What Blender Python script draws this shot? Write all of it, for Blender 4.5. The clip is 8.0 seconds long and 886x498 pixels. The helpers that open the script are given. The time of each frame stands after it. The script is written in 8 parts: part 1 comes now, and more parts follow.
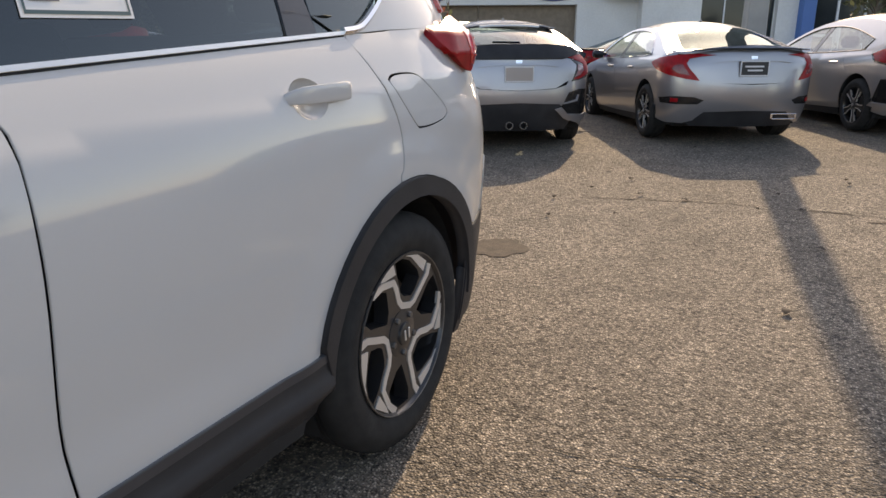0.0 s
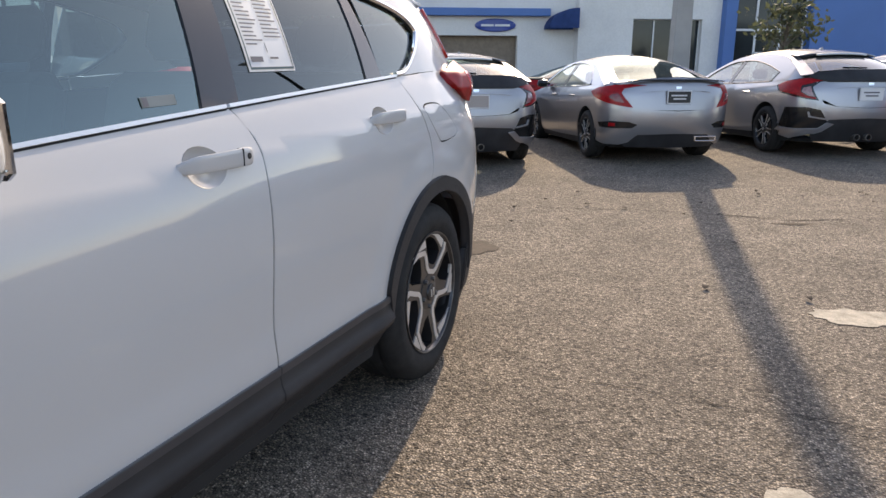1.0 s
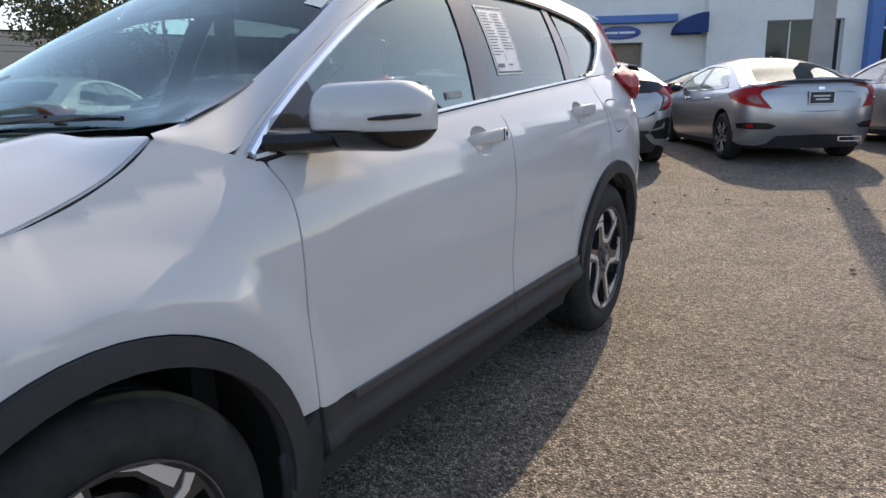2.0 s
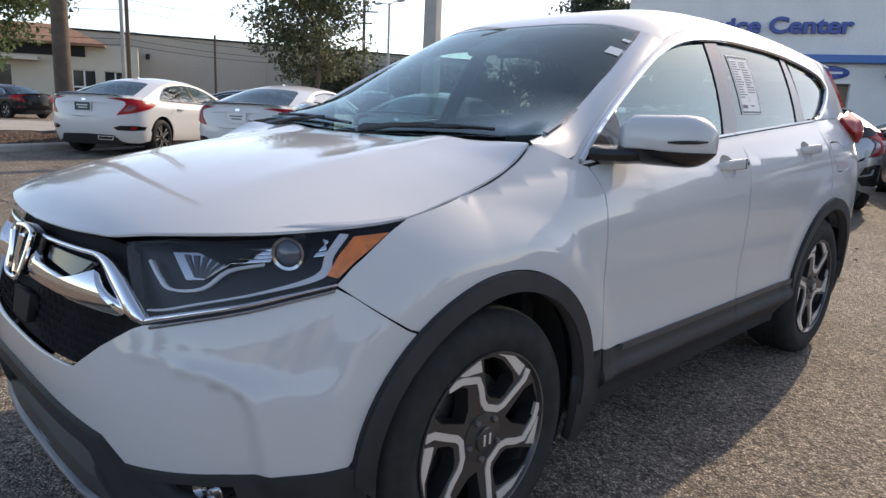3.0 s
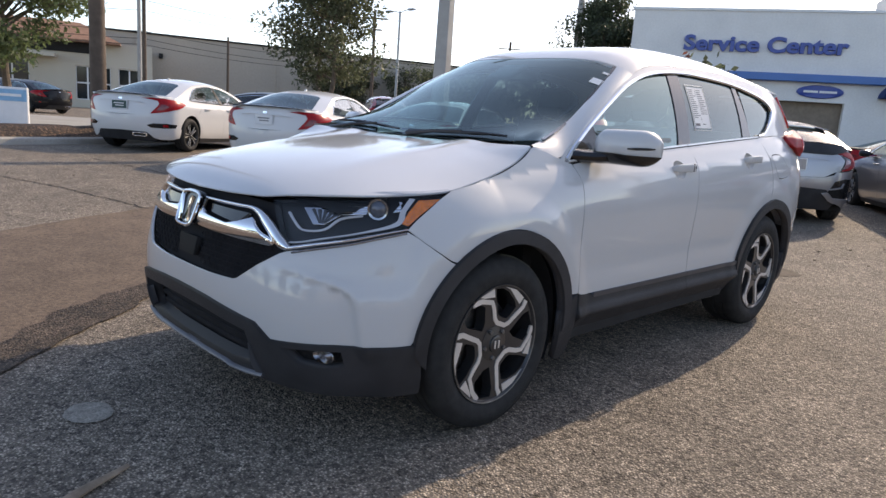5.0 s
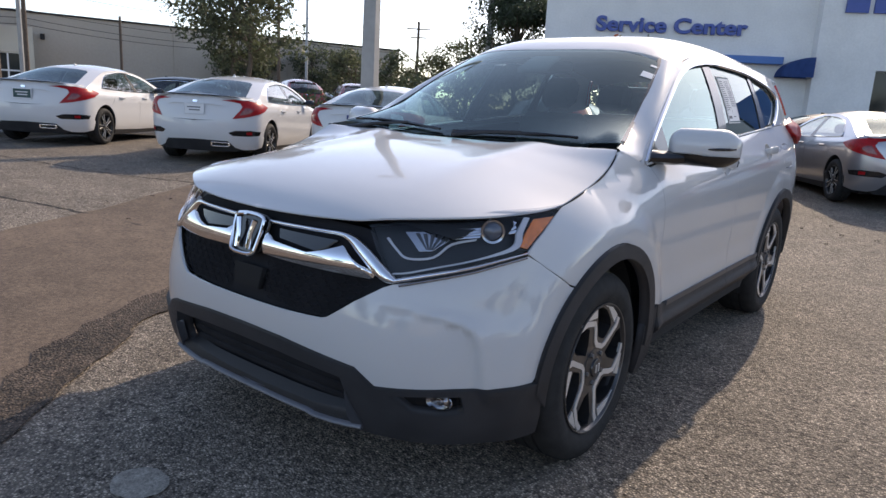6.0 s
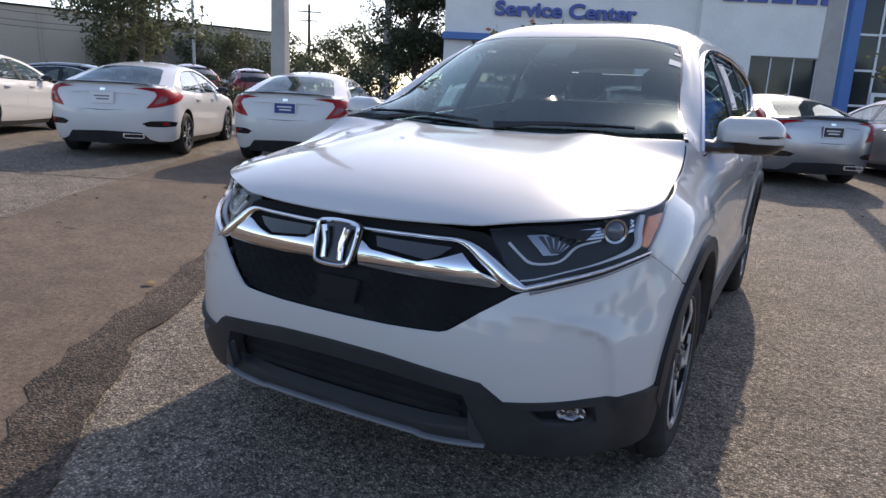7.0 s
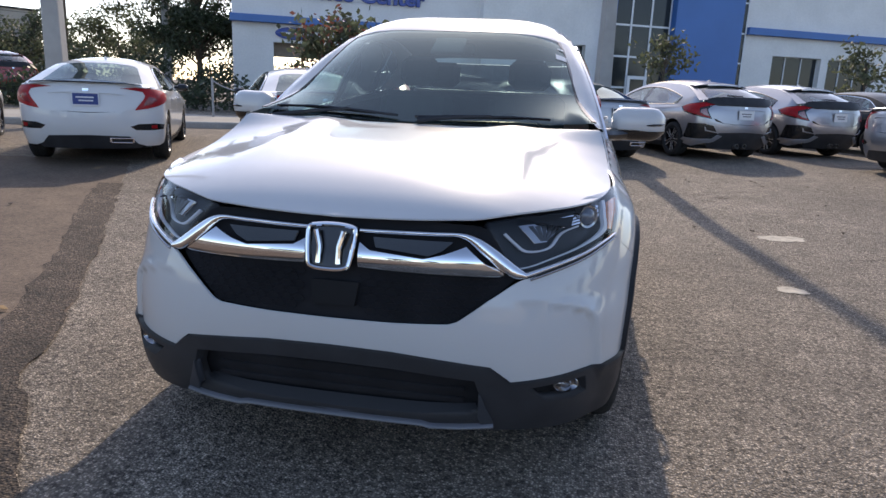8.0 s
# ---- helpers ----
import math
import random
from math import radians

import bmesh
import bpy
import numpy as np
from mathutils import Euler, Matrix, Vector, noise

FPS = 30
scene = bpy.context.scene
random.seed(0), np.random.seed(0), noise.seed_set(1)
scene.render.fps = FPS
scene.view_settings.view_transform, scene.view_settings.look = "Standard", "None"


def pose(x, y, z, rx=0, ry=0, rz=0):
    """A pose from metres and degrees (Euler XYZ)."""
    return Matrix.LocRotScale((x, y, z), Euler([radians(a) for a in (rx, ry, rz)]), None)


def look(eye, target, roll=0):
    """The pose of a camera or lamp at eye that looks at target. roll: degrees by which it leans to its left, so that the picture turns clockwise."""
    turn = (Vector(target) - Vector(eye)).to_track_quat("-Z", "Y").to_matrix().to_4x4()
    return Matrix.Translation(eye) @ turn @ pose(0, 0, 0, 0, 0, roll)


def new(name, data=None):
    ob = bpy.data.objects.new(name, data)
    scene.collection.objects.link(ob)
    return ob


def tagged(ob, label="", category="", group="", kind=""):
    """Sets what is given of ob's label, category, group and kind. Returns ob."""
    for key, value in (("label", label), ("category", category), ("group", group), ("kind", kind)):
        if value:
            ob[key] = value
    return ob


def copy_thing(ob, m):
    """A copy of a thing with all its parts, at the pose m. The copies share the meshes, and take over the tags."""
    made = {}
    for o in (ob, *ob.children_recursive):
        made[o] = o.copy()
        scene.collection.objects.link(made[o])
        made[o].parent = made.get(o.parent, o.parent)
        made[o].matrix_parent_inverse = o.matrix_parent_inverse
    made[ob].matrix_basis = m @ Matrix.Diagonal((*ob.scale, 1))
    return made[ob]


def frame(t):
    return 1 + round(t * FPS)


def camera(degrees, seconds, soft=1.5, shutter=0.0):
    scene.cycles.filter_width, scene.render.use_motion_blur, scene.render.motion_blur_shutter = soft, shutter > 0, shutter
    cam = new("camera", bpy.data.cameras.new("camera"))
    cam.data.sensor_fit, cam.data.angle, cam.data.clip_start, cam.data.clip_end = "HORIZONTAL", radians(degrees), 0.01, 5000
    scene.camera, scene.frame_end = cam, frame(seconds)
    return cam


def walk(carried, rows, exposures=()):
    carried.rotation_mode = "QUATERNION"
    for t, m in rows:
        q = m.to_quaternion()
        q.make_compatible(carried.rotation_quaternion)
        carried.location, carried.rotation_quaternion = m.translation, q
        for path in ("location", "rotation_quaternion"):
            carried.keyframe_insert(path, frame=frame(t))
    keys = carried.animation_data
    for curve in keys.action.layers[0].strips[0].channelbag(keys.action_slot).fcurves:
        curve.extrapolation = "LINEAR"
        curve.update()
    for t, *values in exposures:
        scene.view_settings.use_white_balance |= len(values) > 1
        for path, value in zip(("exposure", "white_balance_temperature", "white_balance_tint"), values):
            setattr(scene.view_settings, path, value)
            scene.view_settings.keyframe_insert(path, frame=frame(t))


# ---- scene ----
cam = camera(67.0, 8.0)
PATH = [
    (0, (1.858, 1.011, 1.199), (0.99, 2.722, 0.636), -0.3),
    (0.5, (1.964, 0.609, 1.234), (1.187, 2.385, 0.731), 0.6),
    (1, (1.936, 0.19, 1.236), (1.214, 1.989, 0.744), -0.0),
    (1.2, (1.924, 0.05, 1.232), (1.168, 1.832, 0.727), 0.4),
    (2.3, (1.899, -0.79, 1.195), (0.765, 0.794, 0.744), -1.8),
    (2.5, (1.858, -0.963, 1.206), (0.649, 0.558, 0.733), -1.3),
    (3, (1.979, -1.26, 1.202), (0.589, 0.122, 0.806), 2.5),
    (3.5, (2.28, -1.514, 1.218), (0.849, -0.164, 0.856), 1.7),
    (4, (2.544, -1.738, 1.179), (1.174, -0.327, 0.816), 3.0),
    (4.5, (2.73, -1.897, 1.179), (1.335, -0.516, 0.793), 4.4),
    (5, (2.539, -1.954, 1.211), (1.144, -0.571, 0.833), 4.2),
    (5.2, (2.359, -1.961, 1.24), (0.987, -0.558, 0.855), 2.8),
    (6.3, (1.667, -2.295, 1.254), (0.562, -0.682, 0.833), 4.4),
    (6.5, (1.542, -2.35, 1.245), (0.487, -0.704, 0.821), 4.4),
    (7, (1.193, -2.428, 1.246), (0.278, -0.706, 0.804), 2.9),
    (7.5, (0.901, -2.518, 1.252), (0.249, -0.685, 0.789), 3.9),
    (8, (0.654, -2.688, 1.269), (0.309, -0.773, 0.808), 2.4),
]
walk(cam, [(t, look(eye, target, roll)) for t, eye, target, roll in PATH],
     exposures=[(0.0, 1.26, 9100, 14.5), (0.5, 1.36, 8500, 14.5), (1.0, 1.38, 8200, 14), (2.5, 1.14, 7750, 13), (4.0, 1.26, 7950, 14), (6.5, 1.05, 7300, 15), (8.0, 1.06, 7100, 15)])

# ---- world, sun ----
SUN_EL, SUN_AZ = 31.5, 173.5   # azimuth of the shadows' way, degrees clockwise from +y
world = bpy.data.worlds.new("world")
scene.world = world
world.use_nodes = True
wn = world.node_tree
sky = wn.nodes.new("ShaderNodeTexSky")
sky.sky_type, sky.sun_disc = "NISHITA", False
sky.sun_elevation, sky.sun_rotation = radians(SUN_EL), radians(SUN_AZ + 180)
sky.air_density, sky.dust_density, sky.ozone_density = 0.7, 0.7, 1.0
wn.nodes["Background"].inputs["Strength"].default_value = 0.15
wn.links.new(sky.outputs["Color"], wn.nodes["Background"].inputs["Color"])
sun = new("sun", bpy.data.lights.new("sun", "SUN"))
sun.data.energy, sun.data.angle, sun.data.color = 1.75, radians(0.6), (1.0, 0.9, 0.76)
_az = radians(SUN_AZ)
sun.matrix_world = look((0, 0, 30), (30 / math.tan(radians(SUN_EL)) * math.sin(_az), 30 / math.tan(radians(SUN_EL)) * math.cos(_az), 0))


# ---- materials ----
def nodes_of(m):
    m.use_nodes = True
    return m.node_tree, m.node_tree.nodes["Principled BSDF"]


def mat(name, color, rough=0.5, metal=0.0, coat=0.0, vary=0.12, scale=6.0, bump=0.0, bump_scale=200.0, fine=0.0, fine_scale=120.0,
        coat_rough=0.03, spec=0.5, coat_ior=1.5):
    """A Principled material with stains at one scale, grain at a finer one, and a fine relief."""
    m = bpy.data.materials.new(name)
    nt, b = nodes_of(m)
    b.inputs["Roughness"].default_value, b.inputs["Metallic"].default_value = rough, metal
    b.inputs["Coat Weight"].default_value, b.inputs["Coat Roughness"].default_value = coat, coat_rough
    b.inputs["Specular IOR Level"].default_value, b.inputs["Coat IOR"].default_value = spec, coat_ior
    co = nt.nodes.new("ShaderNodeTexCoord")
    n1 = nt.nodes.new("ShaderNodeTexNoise")
    n1.inputs["Scale"].default_value, n1.inputs["Detail"].default_value = scale, 5
    nt.links.new(co.outputs["Object"], n1.inputs["Vector"])
    ramp = nt.nodes.new("ShaderNodeMapRange")
    ramp.inputs["From Min"].default_value, ramp.inputs["From Max"].default_value = 0.3, 0.7
    ramp.inputs["To Min"].default_value, ramp.inputs["To Max"].default_value = 1 - vary, 1 + vary
    nt.links.new(n1.outputs["Fac"], ramp.inputs["Value"])
    value = ramp.outputs["Result"]
    if fine:
        n2 = nt.nodes.new("ShaderNodeTexNoise")
        n2.inputs["Scale"].default_value, n2.inputs["Detail"].default_value = fine_scale, 3
        nt.links.new(co.outputs["Object"], n2.inputs["Vector"])
        r2 = nt.nodes.new("ShaderNodeMapRange")
        r2.inputs["From Min"].default_value, r2.inputs["From Max"].default_value = 0.3, 0.7
        r2.inputs["To Min"].default_value, r2.inputs["To Max"].default_value = 1 - fine, 1 + fine
        nt.links.new(n2.outputs["Fac"], r2.inputs["Value"])
        mul = nt.nodes.new("ShaderNodeMath")
        mul.operation = "MULTIPLY"
        nt.links.new(value, mul.inputs[0])
        nt.links.new(r2.outputs["Result"], mul.inputs[1])
        value = mul.outputs[0]
    mix = nt.nodes.new("ShaderNodeVectorMath")
    mix.operation = "SCALE"
    mix.inputs[0].default_value = color
    nt.links.new(value, mix.inputs["Scale"])
    nt.links.new(mix.outputs[0], b.inputs["Base Color"])
    if bump:
        n3 = nt.nodes.new("ShaderNodeTexNoise")
        n3.inputs["Scale"].default_value, n3.inputs["Detail"].default_value = bump_scale, 4
        nt.links.new(co.outputs["Object"], n3.inputs["Vector"])
        bp = nt.nodes.new("ShaderNodeBump")
        bp.inputs["Strength"].default_value, bp.inputs["Distance"].default_value = bump, 0.01
        nt.links.new(n3.outputs["Fac"], bp.inputs["Height"])
        nt.links.new(bp.outputs["Normal"], b.inputs["Normal"])
    return m


def glass(name, tint, gloss=1.0, rough=0.0, base=0.12, cool=(1.0, 1.0, 1.0)):
    """A thin pane: clear or tinted, with gloss that grows towards grazing views."""
    m = bpy.data.materials.new(name)
    m.use_nodes = True
    nt = m.node_tree
    nt.nodes.remove(nt.nodes["Principled BSDF"])
    out = nt.nodes["Material Output"]
    tr, gl, mx, lw, pw, ma = (nt.nodes.new(k) for k in ("ShaderNodeBsdfTransparent", "ShaderNodeBsdfGlossy", "ShaderNodeMixShader", "ShaderNodeLayerWeight", "ShaderNodeMath", "ShaderNodeMath"))
    tr.inputs["Color"].default_value = (*tint, 1)
    gl.inputs["Roughness"].default_value = rough
    gl.inputs["Color"].default_value = (gloss * cool[0], gloss * cool[1], gloss * cool[2], 1)
    lw.inputs["Blend"].default_value = 0.5
    pw.operation, ma.operation = "POWER", "MULTIPLY_ADD"
    pw.inputs[1].default_value = 4.5
    ma.inputs[1].default_value, ma.inputs[2].default_value = 1 - base, base
    nt.links.new(lw.outputs["Facing"], pw.inputs[0])
    nt.links.new(pw.outputs[0], ma.inputs[0])
    nt.links.new(ma.outputs[0], mx.inputs["Fac"])
    nt.links.new(tr.outputs[0], mx.inputs[1])
    nt.links.new(gl.outputs[0], mx.inputs[2])
    nt.links.new(mx.outputs[0], out.inputs["Surface"])
    return m


def asphalt(name, dark, light, stone, stain=0.25, bump=0.6, chips=0.5, pits=0.0):
    """Worn asphalt: pale and dark stones in a grey binder, larger stains and fine relief."""
    m = bpy.data.materials.new(name)
    nt, b = nodes_of(m)
    N, L = nt.nodes.new, nt.links.new
    geo = N("ShaderNodeNewGeometry")
    vo = N("ShaderNodeTexVoronoi")
    vo.inputs["Scale"].default_value = stone
    L(geo.outputs["Position"], vo.inputs["Vector"])
    sep = N("ShaderNodeSeparateColor")
    L(vo.outputs["Color"], sep.inputs["Color"])
    pw = N("ShaderNodeMath")
    pw.operation = "POWER"
    pw.inputs[1].default_value = 1.6
    L(sep.outputs["Red"], pw.inputs[0])
    edge = N("ShaderNodeMapRange")
    edge.inputs["From Min"].default_value, edge.inputs["From Max"].default_value = 0.3, 0.62
    edge.inputs["To Min"].default_value, edge.inputs["To Max"].default_value = 1.0, 0.1
    L(vo.outputs["Distance"], edge.inputs["Value"])
    f1 = N("ShaderNodeMath")
    f1.operation = "MULTIPLY"
    L(pw.outputs[0], f1.inputs[0])
    L(edge.outputs["Result"], f1.inputs[1])
    col = N("ShaderNodeMix")
    col.data_type = "RGBA"
    col.inputs["A"].default_value, col.inputs["B"].default_value = (*dark, 1), (*light, 1)
    L(f1.outputs[0], col.inputs["Factor"])
    nz = N("ShaderNodeTexNoise")
    nz.inputs["Scale"].default_value, nz.inputs["Detail"].default_value, nz.inputs["Roughness"].default_value = 0.55, 7, 0.65
    L(geo.outputs["Position"], nz.inputs["Vector"])
    st = N("ShaderNodeMapRange")
    st.inputs["From Min"].default_value, st.inputs["From Max"].default_value = 0.3, 0.7
    st.inputs["To Min"].default_value, st.inputs["To Max"].default_value = 1 - stain, 1 + stain
    L(nz.outputs["Fac"], st.inputs["Value"])
    n4 = N("ShaderNodeTexNoise")
    n4.inputs["Scale"].default_value, n4.inputs["Detail"].default_value = 30, 4
    L(geo.outputs["Position"], n4.inputs["Vector"])
    s4 = N("ShaderNodeMapRange")
    s4.inputs["From Min"].default_value, s4.inputs["From Max"].default_value = 0.3, 0.7
    s4.inputs["To Min"].default_value, s4.inputs["To Max"].default_value = 0.74, 1.26
    L(n4.outputs["Fac"], s4.inputs["Value"])
    mm = N("ShaderNodeMath")
    mm.operation = "MULTIPLY"
    L(st.outputs["Result"], mm.inputs[0])
    L(s4.outputs["Result"], mm.inputs[1])
    n5 = N("ShaderNodeTexNoise")
    n5.inputs["Scale"].default_value, n5.inputs["Detail"].default_value, n5.inputs["Roughness"].default_value = 46, 3, 0.6
    L(geo.outputs["Position"], n5.inputs["Vector"])
    s5 = N("ShaderNodeMapRange")
    s5.inputs["From Min"].default_value, s5.inputs["From Max"].default_value = 0.32, 0.42
    s5.inputs["To Min"].default_value, s5.inputs["To Max"].default_value = 1 - chips, 1.0
    L(n5.outputs["Fac"], s5.inputs["Value"])
    n6 = N("ShaderNodeTexNoise")
    n6.inputs["Scale"].default_value, n6.inputs["Detail"].default_value = 4.5, 6
    L(geo.outputs["Position"], n6.inputs["Vector"])
    s6 = N("ShaderNodeMapRange")
    s6.inputs["From Min"].default_value, s6.inputs["From Max"].default_value = 0.3, 0.7
    s6.inputs["To Min"].default_value, s6.inputs["To Max"].default_value = 1 - stain * 0.7, 1 + stain * 0.7
    L(n6.outputs["Fac"], s6.inputs["Value"])
    m5, m6 = N("ShaderNodeMath"), N("ShaderNodeMath")
    m5.operation = m6.operation = "MULTIPLY"
    L(mm.outputs[0], m5.inputs[0])
    L(s5.outputs["Result"], m5.inputs[1])
    L(m5.outputs[0], m6.inputs[0])
    L(s6.outputs["Result"], m6.inputs[1])
    # single dark pits and pale pebbles among the stones
    v7 = N("ShaderNodeTexVoronoi")
    v7.inputs["Scale"].default_value = 62.0
    L(geo.outputs["Position"], v7.inputs["Vector"])
    c7 = N("ShaderNodeSeparateColor")
    L(v7.outputs["Color"], c7.inputs["Color"])
    r7 = N("ShaderNodeValToRGB")
    r7.color_ramp.interpolation = "CONSTANT"
    stops = ((0.0, 1 - pits), (0.16, 1 - 0.45 * pits), (0.28, 1.0), (0.86, 1 + 0.45 * pits))
    while len(r7.color_ramp.elements) < len(stops):
        r7.color_ramp.elements.new(0.5)
    for el, (p7, g7) in zip(r7.color_ramp.elements, stops):
        el.position, el.color = p7, (g7, g7, g7, 1)
    L(c7.outputs["Green"], r7.inputs["Fac"])
    m7 = N("ShaderNodeMath")
    m7.operation = "MULTIPLY"
    L(m6.outputs[0], m7.inputs[0])
    L(r7.outputs["Color"], m7.inputs[1])
    sc = N("ShaderNodeVectorMath")
    sc.operation = "SCALE"
    L(col.outputs["Result"], sc.inputs[0])
    L(m7.outputs[0], sc.inputs["Scale"])
    L(sc.outputs[0], b.inputs["Base Color"])
    b.inputs["Roughness"].default_value = 0.85
    b.inputs["Specular IOR Level"].default_value = 0.35
    hh = N("ShaderNodeMath")
    hh.operation = "MULTIPLY_ADD"
    hh.inputs[1].default_value = -0.7
    L(vo.outputs["Distance"], hh.inputs[0])
    L(n4.outputs["Fac"], hh.inputs[2])
    bp = N("ShaderNodeBump")
    bp.inputs["Strength"].default_value, bp.inputs["Distance"].default_value = bump, 0.012
    L(hh.outputs[0], bp.inputs["Height"])
    L(bp.outputs["Normal"], b.inputs["Normal"])
    return m


M_ASPHALT = asphalt("asphalt", (0.14, 0.116, 0.092), (0.62, 0.52, 0.41), 112.0, 0.22, 0.9, 0.42, 0.5)
M_ASPHALT2 = asphalt("asphalt_smooth", (0.12, 0.086, 0.061), (0.23, 0.172, 0.125), 130.0, 0.2, 0.3)
M_GRAVEL = asphalt("asphalt_broken", (0.05, 0.037, 0.028), (0.24, 0.175, 0.125), 95.0, 0.45, 1.0, 0.6, 0.5)
M_WHITE = mat("pearl_white_paint", (0.58, 0.578, 0.57), 0.35, 0.0, 1.0, 0.012, 2.0, fine=0.012, fine_scale=900, spec=0.06, coat_rough=0.06, coat_ior=1.55)
M_WHITE2 = mat("white_paint", (0.66, 0.655, 0.645), 0.45, 0.0, 1.0, 0.012, 2.0, spec=0.08)
M_SILVER = mat("silver_paint", (0.36, 0.36, 0.38), 0.3, 0.7, 1.0, 0.02, 2.0, fine=0.05, fine_scale=1500)
M_CLAD = mat("black_plastic_cladding", (0.03625, 0.03625, 0.03915), 0.5, bump=0.12, bump_scale=900, vary=0.2, spec=0.25)
M_BLACK = mat("black_gloss_plastic", (0.012, 0.012, 0.013), 0.18, coat=0.4, vary=0.1)
M_MESH = mat("matt_black_mesh", (0.0234, 0.0234, 0.026), 0.8, spec=0.1, vary=0.2)
# pale grey that puts the light along the skid's edge into its colour
M_LIP = mat("lit_skid_edge", (0.15, 0.155, 0.17), 0.4, 0.3, vary=0.15)
M_SHELF = mat("dark_skid_shelf", (0.014, 0.015, 0.018), 0.6, 0.0, vary=0.1)
# skid paint; on the sill strip its grey stands in for sky light
M_SKID = mat("grey_skid_paint_and_lit_sill", (0.075, 0.08, 0.092), 0.35, 0.4, vary=0.1)
M_VOID = mat("dark_underbody", (0.02, 0.02, 0.021), 0.9, vary=0.2)
M_TYRE = mat("tyre_rubber", (0.0308, 0.0308, 0.0308), 0.75, spec=0.2, vary=0.25, scale=20, bump=0.2, bump_scale=400)
M_RIMDARK = mat("dark_grey_rim_paint", (0.05, 0.05, 0.052), 0.35, 0.5, 0.5)
M_RIMBLACK = mat("black_rim_paint", (0.016, 0.016, 0.017), 0.3, 0.2, 0.5)
M_RIMCUT = mat("machined_aluminium", (0.8, 0.79, 0.77), 0.34, 0.6, vary=0.04)
M_LAMPIN = mat("lamp_housing_grey", (0.011, 0.012, 0.014), 0.3, vary=0.2, spec=0.3)
M_GUIDE = mat("light_guide_plastic", (0.62, 0.63, 0.65), 0.2, coat=0.5, vary=0.05)
M_BELT = mat("satin_bright_trim", (0.8, 0.8, 0.79), 0.3, 0.45, vary=0.03)
M_MATT = mat("matt_black_cowl", (0.016, 0.016, 0.017), 0.6, vary=0.15, spec=0.3)
M_STEEL = mat("brake_steel", (0.2, 0.19, 0.18), 0.5, 0.8, vary=0.3, scale=30)
M_CHROME_D = mat("dark_chrome", (0.42, 0.42, 0.43), 0.12, 1.0, vary=0.03)
M_CHROME = mat("chrome", (0.85, 0.85, 0.86), 0.06, 1.0, vary=0.02)
M_GLASS_W = glass("windscreen_glass", (0.4, 0.52, 0.52), 1.0, 0.0, 0.09, (0.82, 0.98, 0.97))
M_GLASS_S = glass("side_window_glass", (0.55, 0.74, 0.72), 1.0, 0.0, 0.2, (0.8, 0.97, 0.94))
M_GLASS_D = glass("privacy_glass", (0.1, 0.125, 0.135), 1.0, 0.0, 0.1, (0.9, 1.0, 1.0))
M_LENS = glass("clear_lamp_lens", (0.9, 0.91, 0.93), 1.0, 0.0, 0.025)
M_PROJ = mat("projector_glass", (0.09, 0.10, 0.12), 0.06, coat=1.0, vary=0.1, spec=0.8)
M_CIVGLASS = glass("car_glass_green", (0.55, 0.66, 0.65))
M_CIVREAR = glass("rear_screen_glass", (0.2, 0.26, 0.27), 0.7, 0.0, 0.1, (0.85, 0.98, 1.0))
M_REDLENS = mat("red_lamp_lens", (0.36, 0.007, 0.011), 0.3, coat=0.1, vary=0.25, scale=25, spec=0.2)
M_AMBER = mat("amber_reflector", (0.85, 0.2, 0.012), 0.15, coat=1.0, vary=0.2, scale=60)
M_CLOTH = mat("grey_seat_cloth", (0.09, 0.09, 0.088), 0.9, vary=0.15, bump=0.2, bump_scale=600)
M_DASH = mat("dashboard_plastic", (0.03, 0.03, 0.032), 0.6, vary=0.15, bump=0.1, bump_scale=500)
M_PAPER = mat("white_paper", (0.8, 0.8, 0.79), 0.6, vary=0.02)
M_INK = mat("grey_print", (0.16, 0.16, 0.18), 0.7, vary=0.1)
M_STUCCO = mat("white_stucco", (0.74, 0.73, 0.71), 0.85, vary=0.06, scale=0.8, bump=0.25, bump_scale=60, fine=0.04, fine_scale=14)
M_BLUE = mat("blue_metal_panel", (0.042, 0.15, 0.41), 0.4, vary=0.06, scale=0.7)
M_BLUEDARK = mat("blue_awning_cloth", (0.04, 0.1, 0.30), 0.75, vary=0.12)
M_BLUELET = mat("blue_letter_face", (0.03, 0.07, 0.30), 0.35, vary=0.05)
M_STRIP = mat("white_panel_frame", (0.72, 0.73, 0.74), 0.4, vary=0.04)
M_WINDOW = mat("dark_window_glass", (0.022, 0.028, 0.032), 0.08, coat=0.0, spec=0.35, vary=0.3, scale=0.5)
M_CONC = mat("concrete", (0.42, 0.4, 0.36), 0.85, vary=0.14, scale=1.5, bump=0.3, bump_scale=80, fine=0.1, fine_scale=30)
M_BEIGE = mat("beige_painted_block", (0.42, 0.37, 0.31), 0.9, vary=0.05, scale=0.3, fine=0.04, fine_scale=6)
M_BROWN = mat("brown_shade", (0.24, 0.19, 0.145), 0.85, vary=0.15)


# ---- mesh helpers ----
def link_mesh(name, verts, faces, material, parent=None, label="", normals=None, smooth=True):
    me = bpy.data.meshes.new(name)
    me.from_pydata([tuple(v) for v in verts], [], faces)
    me.materials.append(material)
    if smooth:
        me.polygons.foreach_set("use_smooth", [True] * len(me.polygons))
    me.update()
    if normals is not None:
        me.normals_split_custom_set_from_vertices([tuple(n) for n in normals])
    ob = new(name, me)
    if parent:
        ob.parent = parent
    if label:
        tagged(ob, label)
    return ob


